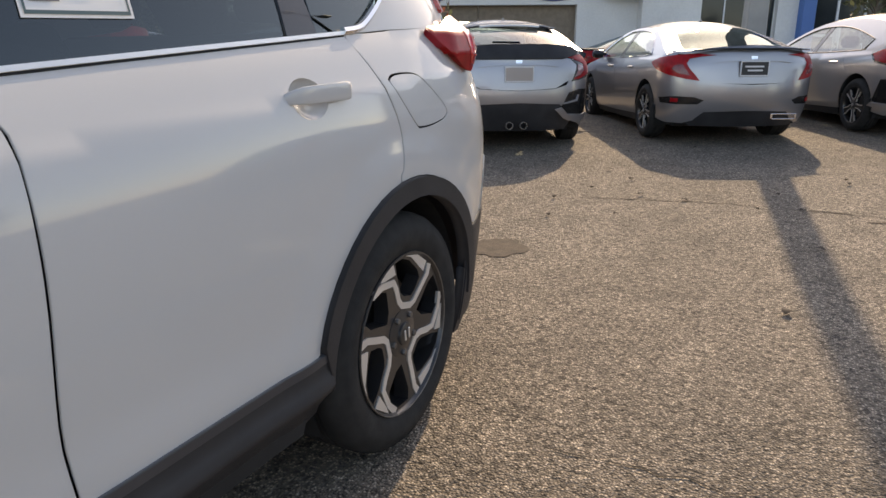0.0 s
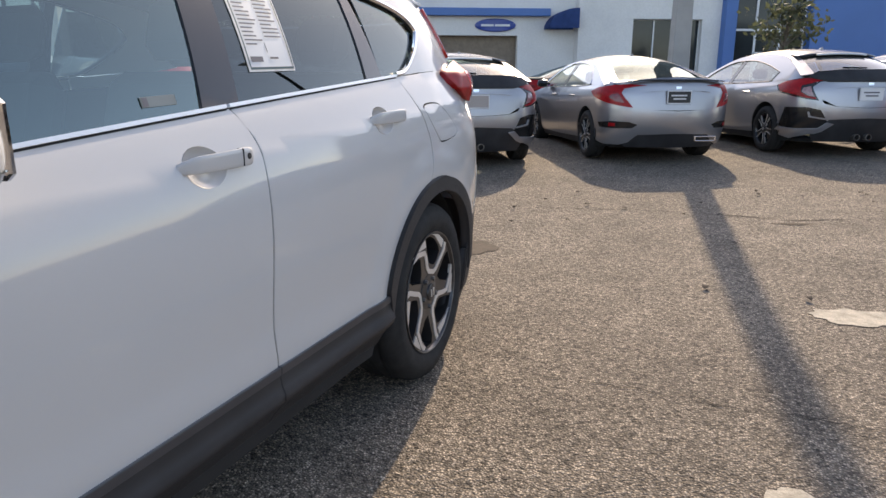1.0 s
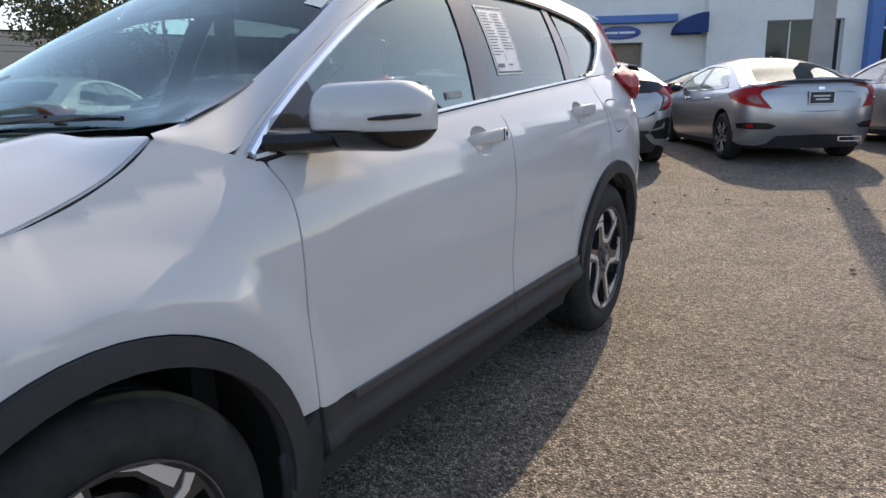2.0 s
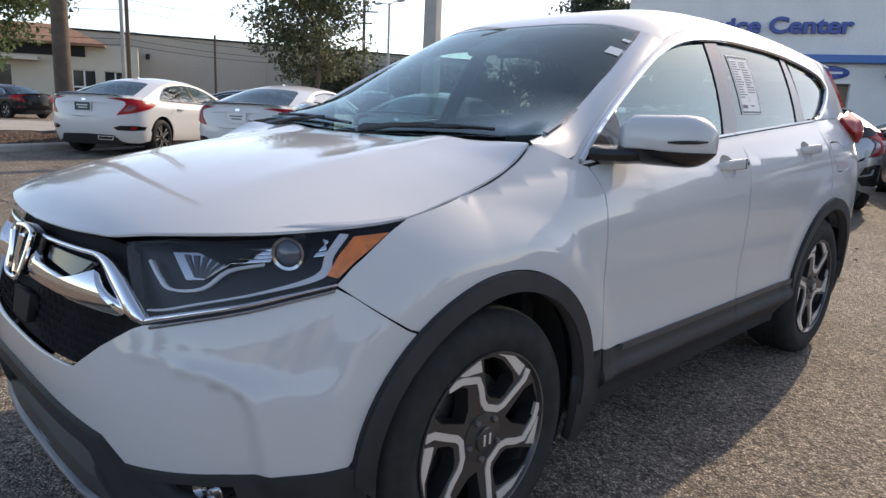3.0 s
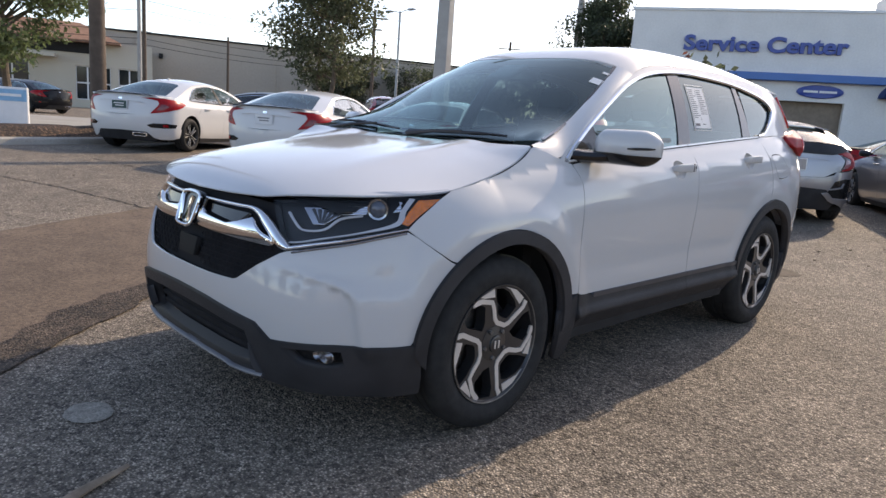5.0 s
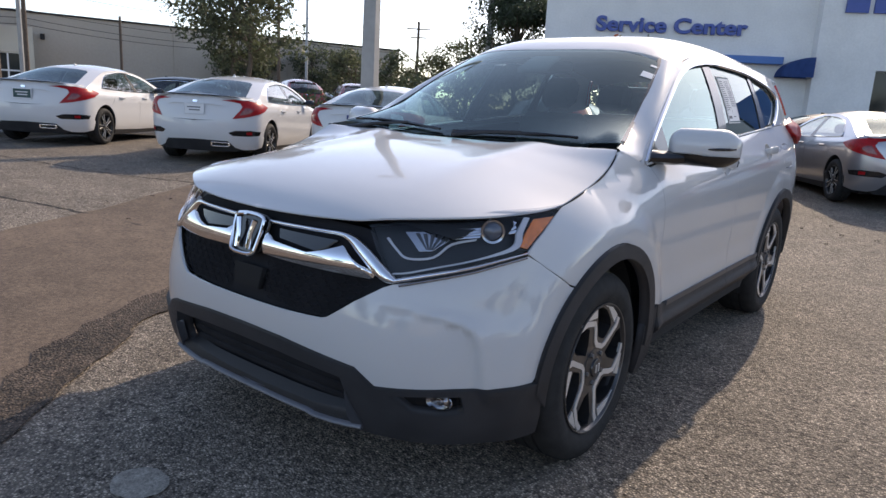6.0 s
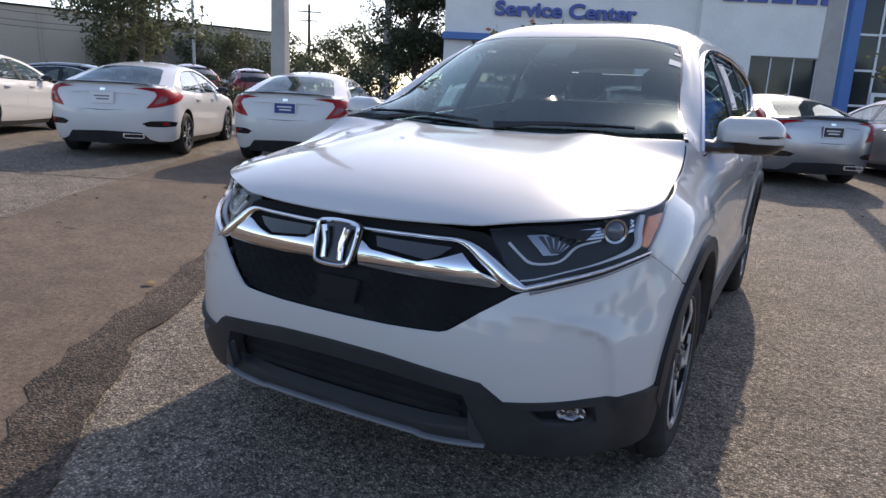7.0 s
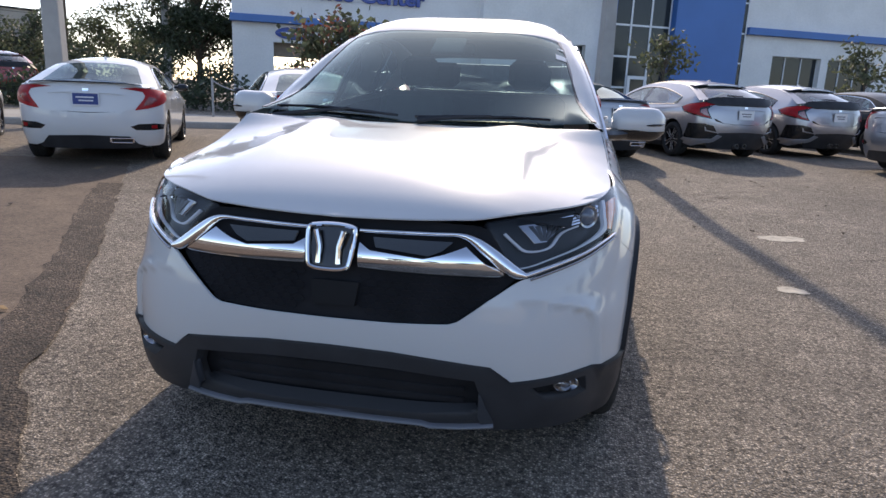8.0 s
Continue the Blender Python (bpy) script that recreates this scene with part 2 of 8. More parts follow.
def part(name, bm, material, parent=None, label="", smooth=False):
    """Links a bmesh as one mesh object under a thing or a part."""
    me = bpy.data.meshes.new(name)
    bm.normal_update()
    bm.to_mesh(me)
    bm.free()
    me.materials.append(material)
    if smooth:
        me.polygons.foreach_set("use_smooth", [True] * len(me.polygons))
        me.set_sharp_from_angle(angle=radians(38))
    ob = new(name, me)
    if parent:
        ob.parent = parent
    if label:
        tagged(ob, label)
    return ob


def thing(name, m, label, category, group="", kind=""):
    ob = new(name)
    ob.empty_display_size = 0.2
    ob.matrix_world = m
    return tagged(ob, label, category, group, kind)


def box(bm, lo, hi, bevel=0.0, m=None, seg=1):
    r = bmesh.ops.create_cube(bm, size=1)["verts"]
    for v in r:
        v.co = Vector([(lo[i] + hi[i]) / 2 + v.co[i] * (hi[i] - lo[i]) for i in range(3)])
    if bevel:
        es = list({e for v in r for e in v.link_edges})
        r = bmesh.ops.bevel(bm, geom=es, offset=bevel, segments=seg, profile=0.5, affect="EDGES")["verts"]
    if m is not None:
        bmesh.ops.transform(bm, matrix=m, verts=list(set(r)))
    return r


def boxes(name, spans, material, parent=None, label="", bevel=0.0, m=None):
    bm = bmesh.new()
    for lo, hi in spans:
        box(bm, lo, hi, bevel, m)
    return part(name, bm, material, parent, label)


def tube(bm, pts, r, n=8, cap=True):
    """A round bar along points; r: one radius or one a point."""
    rs = r if isinstance(r, (list, tuple)) else [r] * len(pts)
    pts = [Vector(p) for p in pts]
    rings, side = [], None
    for i, p in enumerate(pts):
        d = (pts[min(i + 1, len(pts) - 1)] - pts[max(i - 1, 0)]).normalized()
        if side is None or abs(side.dot(d)) > 0.9:
            side = d.orthogonal().normalized()
        side = (side - d * side.dot(d)).normalized()
        up = d.cross(side)
        rings.append([bm.verts.new(p + (side * math.cos(2 * math.pi * k / n) + up * math.sin(2 * math.pi * k / n)) * rs[i]) for k in range(n)])
    for a, b in zip(rings, rings[1:]):
        for k in range(n):
            bm.faces.new((a[k], a[(k + 1) % n], b[(k + 1) % n], b[k]))
    if cap:
        bm.faces.new(list(reversed(rings[0])))
        bm.faces.new(rings[-1])


def lathe(bm, profile, n=40, m=None):
    """Turns (radius, along) pairs about the x axis."""
    rings = []
    for r, a in profile:
        rings.append([bm.verts.new((a, r * math.cos(2 * math.pi * k / n), r * math.sin(2 * math.pi * k / n))) for k in range(n)])
    for p, q in zip(rings, rings[1:]):
        for k in range(n):
            bm.faces.new((p[k], q[k], q[(k + 1) % n], p[(k + 1) % n]))
    if m is not None:
        bmesh.ops.transform(bm, matrix=m, verts=[v for ring in rings for v in ring])
    return rings


def interp(x, pts):
    """A smooth curve through (x, value) pairs."""
    if x <= pts[0][0]:
        return pts[0][1]
    if x >= pts[-1][0]:
        return pts[-1][1]
    i = max(k for k in range(len(pts) - 1) if pts[k][0] <= x)

    def slope(k):
        a, b = pts[max(k - 1, 0)], pts[min(k + 1, len(pts) - 1)]
        return (b[1] - a[1]) / (b[0] - a[0])
    h = pts[i + 1][0] - pts[i][0]
    t = (x - pts[i][0]) / h
    return ((2 * t ** 3 - 3 * t * t + 1) * pts[i][1] + (t ** 3 - 2 * t * t + t) * h * slope(i)
            + (-2 * t ** 3 + 3 * t * t) * pts[i + 1][1] + (t ** 3 - t * t) * h * slope(i + 1))


def spline(pts, n=6):
    """More points along a smooth line through pts (open)."""
    out = []
    for i in range(len(pts) - 1):
        p = [Vector(pts[max(0, min(len(pts) - 1, i + k))]) for k in (-1, 0, 1, 2)]
        for j in range(n):
            t = j / n
            out.append(tuple(0.5 * (2 * p[1] + (p[2] - p[0]) * t + (2 * p[0] - 5 * p[1] + 4 * p[2] - p[3]) * t * t
                                    + (3 * p[1] - p[0] - 3 * p[2] + p[3]) * t ** 3)))
    return out + [tuple(pts[-1])]


def fill2d(poly, h, holes=()):
    """Triangles that fill a plane outline, about h apart, but for its holes; the outlines' points come first."""
    ring, ties = [], []
    for loop in (poly, *holes):
        first = len(ring)
        for a, b in zip(loop, loop[1:] + loop[:1]):
            d = math.dist(a, b)
            if d < 1e-5:
                continue
            k = max(1, round(d / h))
            ring += [(a[0] + (b[0] - a[0]) * j / k, a[1] + (b[1] - a[1]) * j / k) for j in range(k)]
        m = len(ring) - first
        ties += [(first + i, first + (i + 1) % m) for i in range(m)]
    R = np.array(ring)
    A, B = R[[t[0] for t in ties]], R[[t[1] for t in ties]]

    def within(P):
        x, y = P[:, :1], P[:, 1:]
        cross = (A[:, 1] > y) != (B[:, 1] > y)
        with np.errstate(divide="ignore", invalid="ignore"):
            xi = A[:, 0] + (y - A[:, 1]) * (B[:, 0] - A[:, 0]) / (B[:, 1] - A[:, 1])
        return (np.sum(cross & (x < xi), 1) % 2) == 1
    x0, y0, x1, y1 = *R.min(0), *R.max(0)
    gx, gy = np.meshgrid(np.arange(x0 + h / 2, x1, h), np.arange(y0 + h / 2, y1, h))
    G = np.stack([gx.ravel(), gy.ravel()], 1)
    if len(G):
        G = G[within(G)]
    if len(G):
        near = np.min(np.linalg.norm(G[:, None] - R[None], axis=2), 1)
        G = G[near > 0.5 * h]
    pts = [Vector(p) for p in ring] + [Vector(p) for p in G]
    n = len(ring)
    from mathutils.geometry import delaunay_2d_cdt
    V, _, F, _, _, _ = delaunay_2d_cdt(pts, ties, [], 0, 1e-6)
    C = np.array([np.mean([V[i] for i in f], 0) for f in F])
    keep = within(C)
    return [tuple(v) for v in V], [tuple(f) for f, k in zip(F, keep) if k], n


def panel(name, poly, surf, material, parent=None, label="", h=0.05, off=0.0, thick=0.012, side=1, core=(0, 1.3, 0.7), holes=()):
    """A piece of shaped sheet: the outline poly in the plane of surf's two parameters, laid on surf, off metres proud, with its edge
    turned inwards by thick. side -1 mirrors it to the other side of the car."""
    V, F, n = fill2d([tuple(p) for p in poly], h, holes)
    P, N = [], []
    e = 6e-4
    for u, v in V:
        p = Vector(surf(u, v))
        a = Vector(surf(u + e, v)) - Vector(surf(u - e, v))
        b = Vector(surf(u, v + e)) - Vector(surf(u, v - e))
        P.append(p)
        N.append(a.cross(b).normalized())
    s = 1 if sum(nn.dot(p - Vector(core)) for nn, p in zip(N, P)) > 0 else -1
    N = [nn * s for nn in N]
    faces = [f if s > 0 else f[::-1] for f in F]
    edges = {}
    for f in faces:
        for i in range(3):
            a, b = f[i], f[(i + 1) % 3]
            edges[(a, b)] = 1
    border = [(a, b) for a, b in edges if (b, a) not in edges]
    verts = [p + nn * off for p, nn in zip(P, N)]
    norms = list(N)
    low = {}
    if thick:
        for a, b in border:
            t = (verts[b] - verts[a]).normalized()
            o = t.cross(N[a])
            for i in (a, b):
                if i not in low:
                    low[i] = len(verts)
                    verts.append(verts[i] - N[i] * thick)
                    norms.append(o.copy())
                else:
                    norms[low[i]] = (norms[low[i]] + o).normalized()
        for a, b in border:
            faces.append((b, a, low[a], low[b]))
    if side < 0:
        verts = [(-p[0], p[1], p[2]) for p in verts]
        norms = [(-p[0], p[1], p[2]) for p in norms]
        faces = [f[::-1] for f in faces]
    return link_mesh(name, verts, faces, material, parent, label, norms)


# ---- ground ----
def ground_z(x, y):
    """The lot falls gently towards the aisle where the car stands."""
    d = math.hypot(x - 0.3, y - 0.8)
    return 0.028 * min(max(d - 3.4, 0), 8.0) * min(1, max(d - 3.4, 0) / 2)


def ground_sheet():
    radii = [0] + [0.35 * k for k in range(1, 40)] + [14 * 1.16 ** k for k in range(1, 36)]
    verts, faces, n = [(0.3, 0.8, 0)], [], 72
    for r in radii[1:]:
        for k in range(n):
            a = 2 * math.pi * k / n
            x, y = 0.3 + r * math.cos(a), 0.8 + r * math.sin(a)
            verts.append((x, y, ground_z(x, y)))
    for k in range(n):
        faces.append((0, 1 + k, 1 + (k + 1) % n))
    for i in range(len(radii) - 2):
        a, b = 1 + i * n, 1 + (i + 1) * n
        for k in range(n):
            faces.append((a + k, b + k, b + (k + 1) % n, a + (k + 1) % n))
    g = link_mesh("ground", verts, faces, M_ASPHALT)
    return tagged(g, "coarse pale grey asphalt parking lot with exposed stones", "ground", kind="structure")


ground_sheet()


def on_ground(poly, lift, material, name, label, category, h=0.5, kind="structure", rough=0.0):
    """A thin layer over the ground, with a slightly ragged edge where rough is set."""
    if rough:
        rnd = random.Random(name)
        out = []
        for a, b in zip(poly, poly[1:] + poly[:1]):
            k = max(1, int(math.dist(a, b) / 0.12))
            out += [(a[0] + (b[0] - a[0]) * j / k + rnd.uniform(-rough, rough), a[1] + (b[1] - a[1]) * j / k + rnd.uniform(-rough, rough)) for j in range(k)]
        poly = out
    V, F, n = fill2d(poly, h)
    ob = link_mesh(name, [(x, y, ground_z(x, y) + lift) for x, y in V], F, material)
    return tagged(ob, label, category, kind=kind)


# the smooth dark lane beside the car, and its broken edge
LANE_EDGE = [(0.6, -3.2), (-0.1, -2.1), (-0.75, -1.32), (-1.2, -0.85), (-1.6, -0.38), (-2.05, 0.5), (-2.75, 1.6), (-3.5, 2.75), (-4.4, 4.2)]
on_ground(LANE_EDGE + [(-5.4, 5.8), (-7.4, 5.2), (-6.4, 3.45), (-5.42, 1.75), (-4.98, 1.1), (-4.68, 0.45), (-4.4, -0.1), (-4.15, -0.5), (-3.0, -2.5), (-1.8, -4.6), (-0.4, -4.9)], 0.004, M_ASPHALT2,
          "asphalt_lane", "smooth dark brown asphalt resurfacing beside the coarse lot", "pavement", rough=0.012)
on_ground([(x + 0.02, y) for x, y in LANE_EDGE] + [(x - 0.2 - 0.07 * (i % 2), y - 0.12) for i, (x, y) in reversed(list(enumerate(LANE_EDGE)))], 0.009, M_GRAVEL,
          "broken_edge", "crumbling dark edge of the asphalt resurfacing", "pavement", h=0.15, rough=0.03)

# ---- dealership buildings ----
SITE = 27.0
FAC = Matrix.Translation((-11.4, 25.7, 0.24)) @ pose(0, 0, 0, 0, 0, SITE)   # local x along the front, y into the building


def wall_with_openings(name, x0, x1, z1, openings, depth, material, parent, y0=0.0):
    """One wall slab from x0 to x1 with rectangular openings (x0, x1, z0, z1) that go through it."""
    xs = sorted({x0, x1, *[o[0] for o in openings], *[o[1] for o in openings]})
    zs = sorted({0.0, z1, *[o[2] for o in openings], *[o[3] for o in openings]})
    solid = {(i, j) for i in range(len(xs) - 1) for j in range(len(zs) - 1)
             if not any(o[0] <= xs[i] and xs[i + 1] <= o[1] and o[2] <= zs[j] and zs[j + 1] <= o[3] for o in openings)}
    bm, made = bmesh.new(), {}

    def v(i, j, k):
        if (i, j, k) not in made:
            made[(i, j, k)] = bm.verts.new((xs[i], y0 + depth * k, zs[j]))
        return made[(i, j, k)]
    for i, j in solid:
        bm.faces.new((v(i, j, 0), v(i + 1, j, 0), v(i + 1, j + 1, 0), v(i, j + 1, 0)))
        bm.faces.new((v(i, j, 1), v(i, j + 1, 1), v(i + 1, j + 1, 1), v(i + 1, j, 1)))
        for di, dj, a, b in ((-1, 0, (i, j), (i, j + 1)), (1, 0, (i + 1, j + 1), (i + 1, j)), (0, -1, (i + 1, j), (i, j)), (0, 1, (i, j + 1), (i + 1, j + 1))):
            if (i + di, j + dj) not in solid:
                bm.faces.new((v(*a, 0), v(*b, 0), v(*b, 1), v(*a, 1)))
    bmesh.ops.recalc_face_normals(bm, faces=bm.faces)
    return part(name, bm, material, parent)


service = thing("service_building", FAC, "white stucco service building with blue band and drive-through bays", "building")
wall_with_openings("wall", -2.5, 8.4, 6.2, [(-0.82, 6.0, 0, 2.75)], 0.35, M_STUCCO, service)
boxes("parapet_cap", [((-2.56, -0.06, 6.2), (8.46, 0.42, 6.3))], M_STRIP, service)
boxes("side_wall", [((-2.5, 0.35, 0), (-2.15, 9, 6.2))], M_STUCCO, service)
boxes("side_wall", [((8.05, 0.35, 0), (8.4, 9, 6.2))], M_STUCCO, service)
boxes("partition", [((2.1, 2.2, 0), (2.45, 8.9, 5.0))], M_STUCCO, service)
boxes("roof", [((-2.15, 0.35, 5.0), (8.05, 9, 5.3))], M_STUCCO, service)
# wall set close and brown, so its colour gives the shaded interior's tone
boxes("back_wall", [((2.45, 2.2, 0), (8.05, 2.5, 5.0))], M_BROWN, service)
boxes("back_wall", [((-2.15, 8.6, 2.9), (2.1, 8.9, 5.0))], M_STUCCO, service)
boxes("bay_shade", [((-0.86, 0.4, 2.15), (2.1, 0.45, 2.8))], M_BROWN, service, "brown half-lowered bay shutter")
# added sheet: supplies the brown that the unlit back wall would lose
boxes("bay_shade", [((2.12, 0.4, 1.25), (6.04, 0.45, 2.8))], M_BROWN, service, "brown shutter added over most of the bay for its interior tone")
boxes("blue_band", [((-2.58, -0.35, 3.5), (7.3, 0.0, 3.8))], M_BLUE, service, "blue metal fascia band", bevel=0.02)


def oval_sign(x, z):
    bm = bmesh.new()
    rings = lathe(bm, [(0.001, -0.05), (0.9, -0.05), (1.0, -0.02), (1.0, 0.05)], 40)
    bmesh.ops.transform(bm, matrix=Matrix.Translation((x, -0.05, z)) @ Matrix.Diagonal((0.85, 1, 0.26, 1)) @ pose(0, 0, 0, 0, 0, 90), verts=bm.verts)
    ob = part("oval_sign", bm, M_BLUELET, service, "blue oval sign with a pale line of small lettering", True)
    boxes("lettering_bar", [((x - 0.6, -0.112, z - 0.045), (x - 0.08, -0.103, z + 0.04))], M_STRIP, ob)
    boxes("lettering_bar", [((x - 0.03, -0.112, z - 0.045), (x + 0.6, -0.103, z + 0.04))], M_STRIP, ob)


oval_sign(0.1, 3.13)
oval_sign(5.05, 3.15)


def lettering(text, x, y, z, size, width, material, parent, depth=0.06):
    cu = bpy.data.curves.new("lettering", "FONT")
    cu.body, cu.size, cu.extrude, cu.bevel_depth, cu.offset = text, size, depth, 0.012, 0.018
    cu.materials.append(material)
    ob = new("lettering", cu)
    ob.parent = parent
    bpy.context.view_layer.update()
    w = ob.dimensions.x
    ob.matrix_local = Matrix.Translation((x, y, z)) @ pose(0, 0, 0, 90) @ Matrix.Diagonal((width / w, 1, 1, 1))
    return tagged(ob, "raised dark blue letters: " + text)


lettering("Service Center", -0.35, -0.08, 4.62, 0.82, 6.15, M_BLUELET, service)


def arched_awning(x0, x1, z0, z1, parent):
    bm = bmesh.new()
    rows = []
    for i in range(9):
        a = i / 8 * math.pi / 2
        x, z = x1 - (x1 - x0) * math.sin(a), z0 + (z1 - z0) * math.cos(a)
        rows.append([bm.verts.new((x, -0.95, z)), bm.verts.new((x, -0.02, z))])
    for a, b in zip(rows, rows[1:]):
        bm.faces.new((a[0], b[0], b[1], a[1]))
    for k in (0, 1):
        c = bm.verts.new((x1, -0.95 if k == 0 else -0.02, z0))
        for a, b in zip(rows, rows[1:]):
            bm.faces.new((a[k], b[k], c))
    bmesh.ops.solidify(bm, geom=bm.faces[:], thickness=0.02)
    return part("awning", bm, M_BLUEDARK, parent, "dark blue rounded canvas awning")


arched_awning(7.1, 8.34, 3.0, 3.78, service)

show = thing("showroom_building", FAC, "white and blue dealership showroom with tall glazing", "building")
wall_with_openings("wall", 8.4, 14.45, 8.2, [(10.7, 13.65, 1.0, 3.4)], 0.4, M_STUCCO, show, -0.6)
boxes("wall_return", [((8.4, -0.2, 0), (8.75, 9, 8.2))], M_STUCCO, show)
for k in range(5):
    boxes("sign_block", [((9.2 + 1.02 * k, -0.72, 5.55), (9.2 + 1.02 * k + 0.82, -0.6, 6.1))], M_BLUELET, show, "plain blue sign block")


def window_unit(x0, x1, z0, z1, cols, rows, y, parent, frame_mat=None, t=0.06, name="window"):
    w = new(name)
    w.parent = parent
    fm = frame_mat or M_STRIP
    bm = bmesh.new()
    for k in range(cols + 1):
        c = x0 + (x1 - x0) * k / cols
        box(bm, (c - t / 2, y - 0.05, z0), (c + t / 2, y + 0.05, z1))
    for k in range(rows + 1):
        c = z0 + (z1 - z0) * k / rows
        box(bm, (x0 + t / 2, y - 0.045, c - t / 2), (x1 - t / 2, y + 0.045, c + t / 2))
    part("window_frame", bm, fm, w)
    pane = None
    for i in range(cols):
        for j in range(rows):
            a, b = x0 + (x1 - x0) * i / cols, z0 + (z1 - z0) * j / rows
            bm = bmesh.new()
            box(bm, (a + t / 2, y + 0.0, b + t / 2), (a + (x1 - x0) / cols - t / 2, y + 0.015, b + (z1 - z0) / rows - t / 2))
            part("pane", bm, M_WINDOW, w)
    return w


window_unit(10.7, 13.65, 1.0, 3.4, 3, 1, -0.3, show, M_STRIP, 0.05)
boxes("blue_column", [((14.45, -1.0, 0), (14.95, 0.2, 9.2))], M_BLUE, show, bevel=0.02)
window_unit(14.95, 18.2, 0.05, 8.9, 3, 6, -0.5, show, t=0.09)
boxes("blue_wall", [((18.2, -1.0, 0), (22.1, 0.2, 9.2))], M_BLUE, show, "flat blue metal wall", bevel=0.02)
window_unit(22.1, 22.7, 0.05, 8.9, 1, 6, -0.5, show, t=0.08)
wall_with_openings("wall", 22.7, 44, 8.0, [(24.7, 27.9, 0.9, 3.5), (28.4, 31.6, 0.9, 3.5), (34, 37.2, 0.9, 3.5)], 0.4, M_STUCCO, show, -0.4)
for a in (24.7, 28.4, 34):
    window_unit(a, a + 3.2, 0.9, 3.5, 3, 1, -0.1, show, M_STRIP, 0.05)
boxes("blue_band", [((22.75, -0.75, 4.45), (44, -0.4, 4.8))], M_BLUE, show, bevel=0.02)
boxes("back_block", [((8.75, 4, 0), (44, 12, 7.8))], M_STUCCO, show)
door = boxes("entrance_door", [((16.03, -0.66, 0.02), (16.19, -0.56, 2.1)), ((16.96, -0.66, 0.02), (17.12, -0.56, 2.1)), ((16.19, -0.66, 1.94), (16.96, -0.56, 2.1)), ((16.19, -0.66, 0.02), (16.96, -0.56, 0.3))], M_STRIP, show, "white-framed glass entrance door")
boxes("pane", [((16.19, -0.62, 0.3), (16.96, -0.6, 1.94))], M_WINDOW, door)
boxes("door_handle", [((16.24, -0.72, 0.85), (16.27, -0.69, 1.35)), ((16.24, -0.69, 0.86), (16.27, -0.62, 0.89)), ((16.24, -0.69, 1.31), (16.27, -0.62, 1.34))], M_CHROME, door)


# ---- the parked sport utility car ----
CRV = thing("sport_utility_car", pose(-0.02, 0, 0), "pearl white compact sport utility car with black cladding, parked on asphalt", "car")
ZB = [(-0.8, 0.86), (-0.21, 0.96), (0.45, 1.065), (2.6, 1.25), (3.4, 1.30)]
WZ = [(0.15, 0.86), (0.3, 0.9), (0.5, 0.916), (0.7, 0.928), (0.85, 0.932), (1.0, 0.932), (1.3, 0.932)]
BF = [(0.15, 0.74), (0.25, 0.80), (0.4, 0.845), (0.55, 0.862), (0.7, 0.845), (0.8, 0.815), (0.92, 0.77), (1.0, 0.70)]
BR = [(0.2, 0.84), (0.6, 0.93), (1.0, 0.91), (1.25, 0.85), (1.5, 0.68), (1.62, 0.58)]
NF = [(0.3, 3.4), (0.5, 3.1), (0.75, 2.65), (0.95, 2.4)]
NR = [(0.6, 3.3), (0.95, 3.5), (1.1, 3.3), (1.25, 3.0)]
FAN, RFAN, RY = 0.85, 0.9, 2.75


def half_width(y, z):
    zb = interp(y, ZB)
    if z <= zb:
        k = max(0.0, (z - 0.6) / (zb - 0.6))
        return interp(z, WZ) - 0.094 * k ** 4.5
    d = z - zb
    return 0.838 - 0.30 * d - 0.44 * d * d


def step(a, b, x):
    """A smooth rise from 0 at a to 1 at b."""
    t = min(1.0, max(0.0, (x - a) / (b - a)))
    return t * t * (3 - 2 * t)


FIN = [(0.36, 0.828), (0.42, 0.823), (0.5, 0.815), (0.58, 0.80), (0.625, 0.77), (0.65, 0.72), (0.665, 0.64)]


def sculpt(y, z):
    """How far pressings stand out of the plain side: flares over the wheels, the shoulder fold and the flared door foot."""
    out = 0.0
    out += 0.02 * (1 - step(0.5, 0.615, math.hypot(y - 0.025, z - 0.368)))
    out += 0.009 * (1 - step(0.51, 0.62, math.hypot(y - 2.68, z - 0.375)))
    zc = 0.968 + 0.058 * y
    k = step(0.15, 0.6, y) * (1 - step(2.95, 3.2, y))
    d = z - zc
    out += 0.008 * k * (math.exp(d / 0.11) if d < 0 else math.exp(-d / 0.028))
    out += 0.008 * step(0.45, 0.6, y) * (1 - step(2.1, 2.3, y)) * (1 - step(0.5, 0.61, z))
    return out


def crv(s, z):
    """The car's skin with its pressings and the upright fin at the bumper's corner."""
    x, y, z = plain_skin(s, z)
    side = math.copysign(1, x)
    x += side * sculpt(y, z)
    if y < -0.2 and 0.3 < z < 0.7:
        d = abs(x) - interp(z, FIN)
        f = 0.021 * step(-0.024 - 0.12 * step(0.6, 0.67, z), 0.004, d) * math.exp(-max(d, 0.0) / 0.085) * step(0.36, 0.43, z) * (1 - step(0.58, 0.685, z))
        x += side * 0.5 * f
        y -= 0.85 * f
    return (x, y, z)


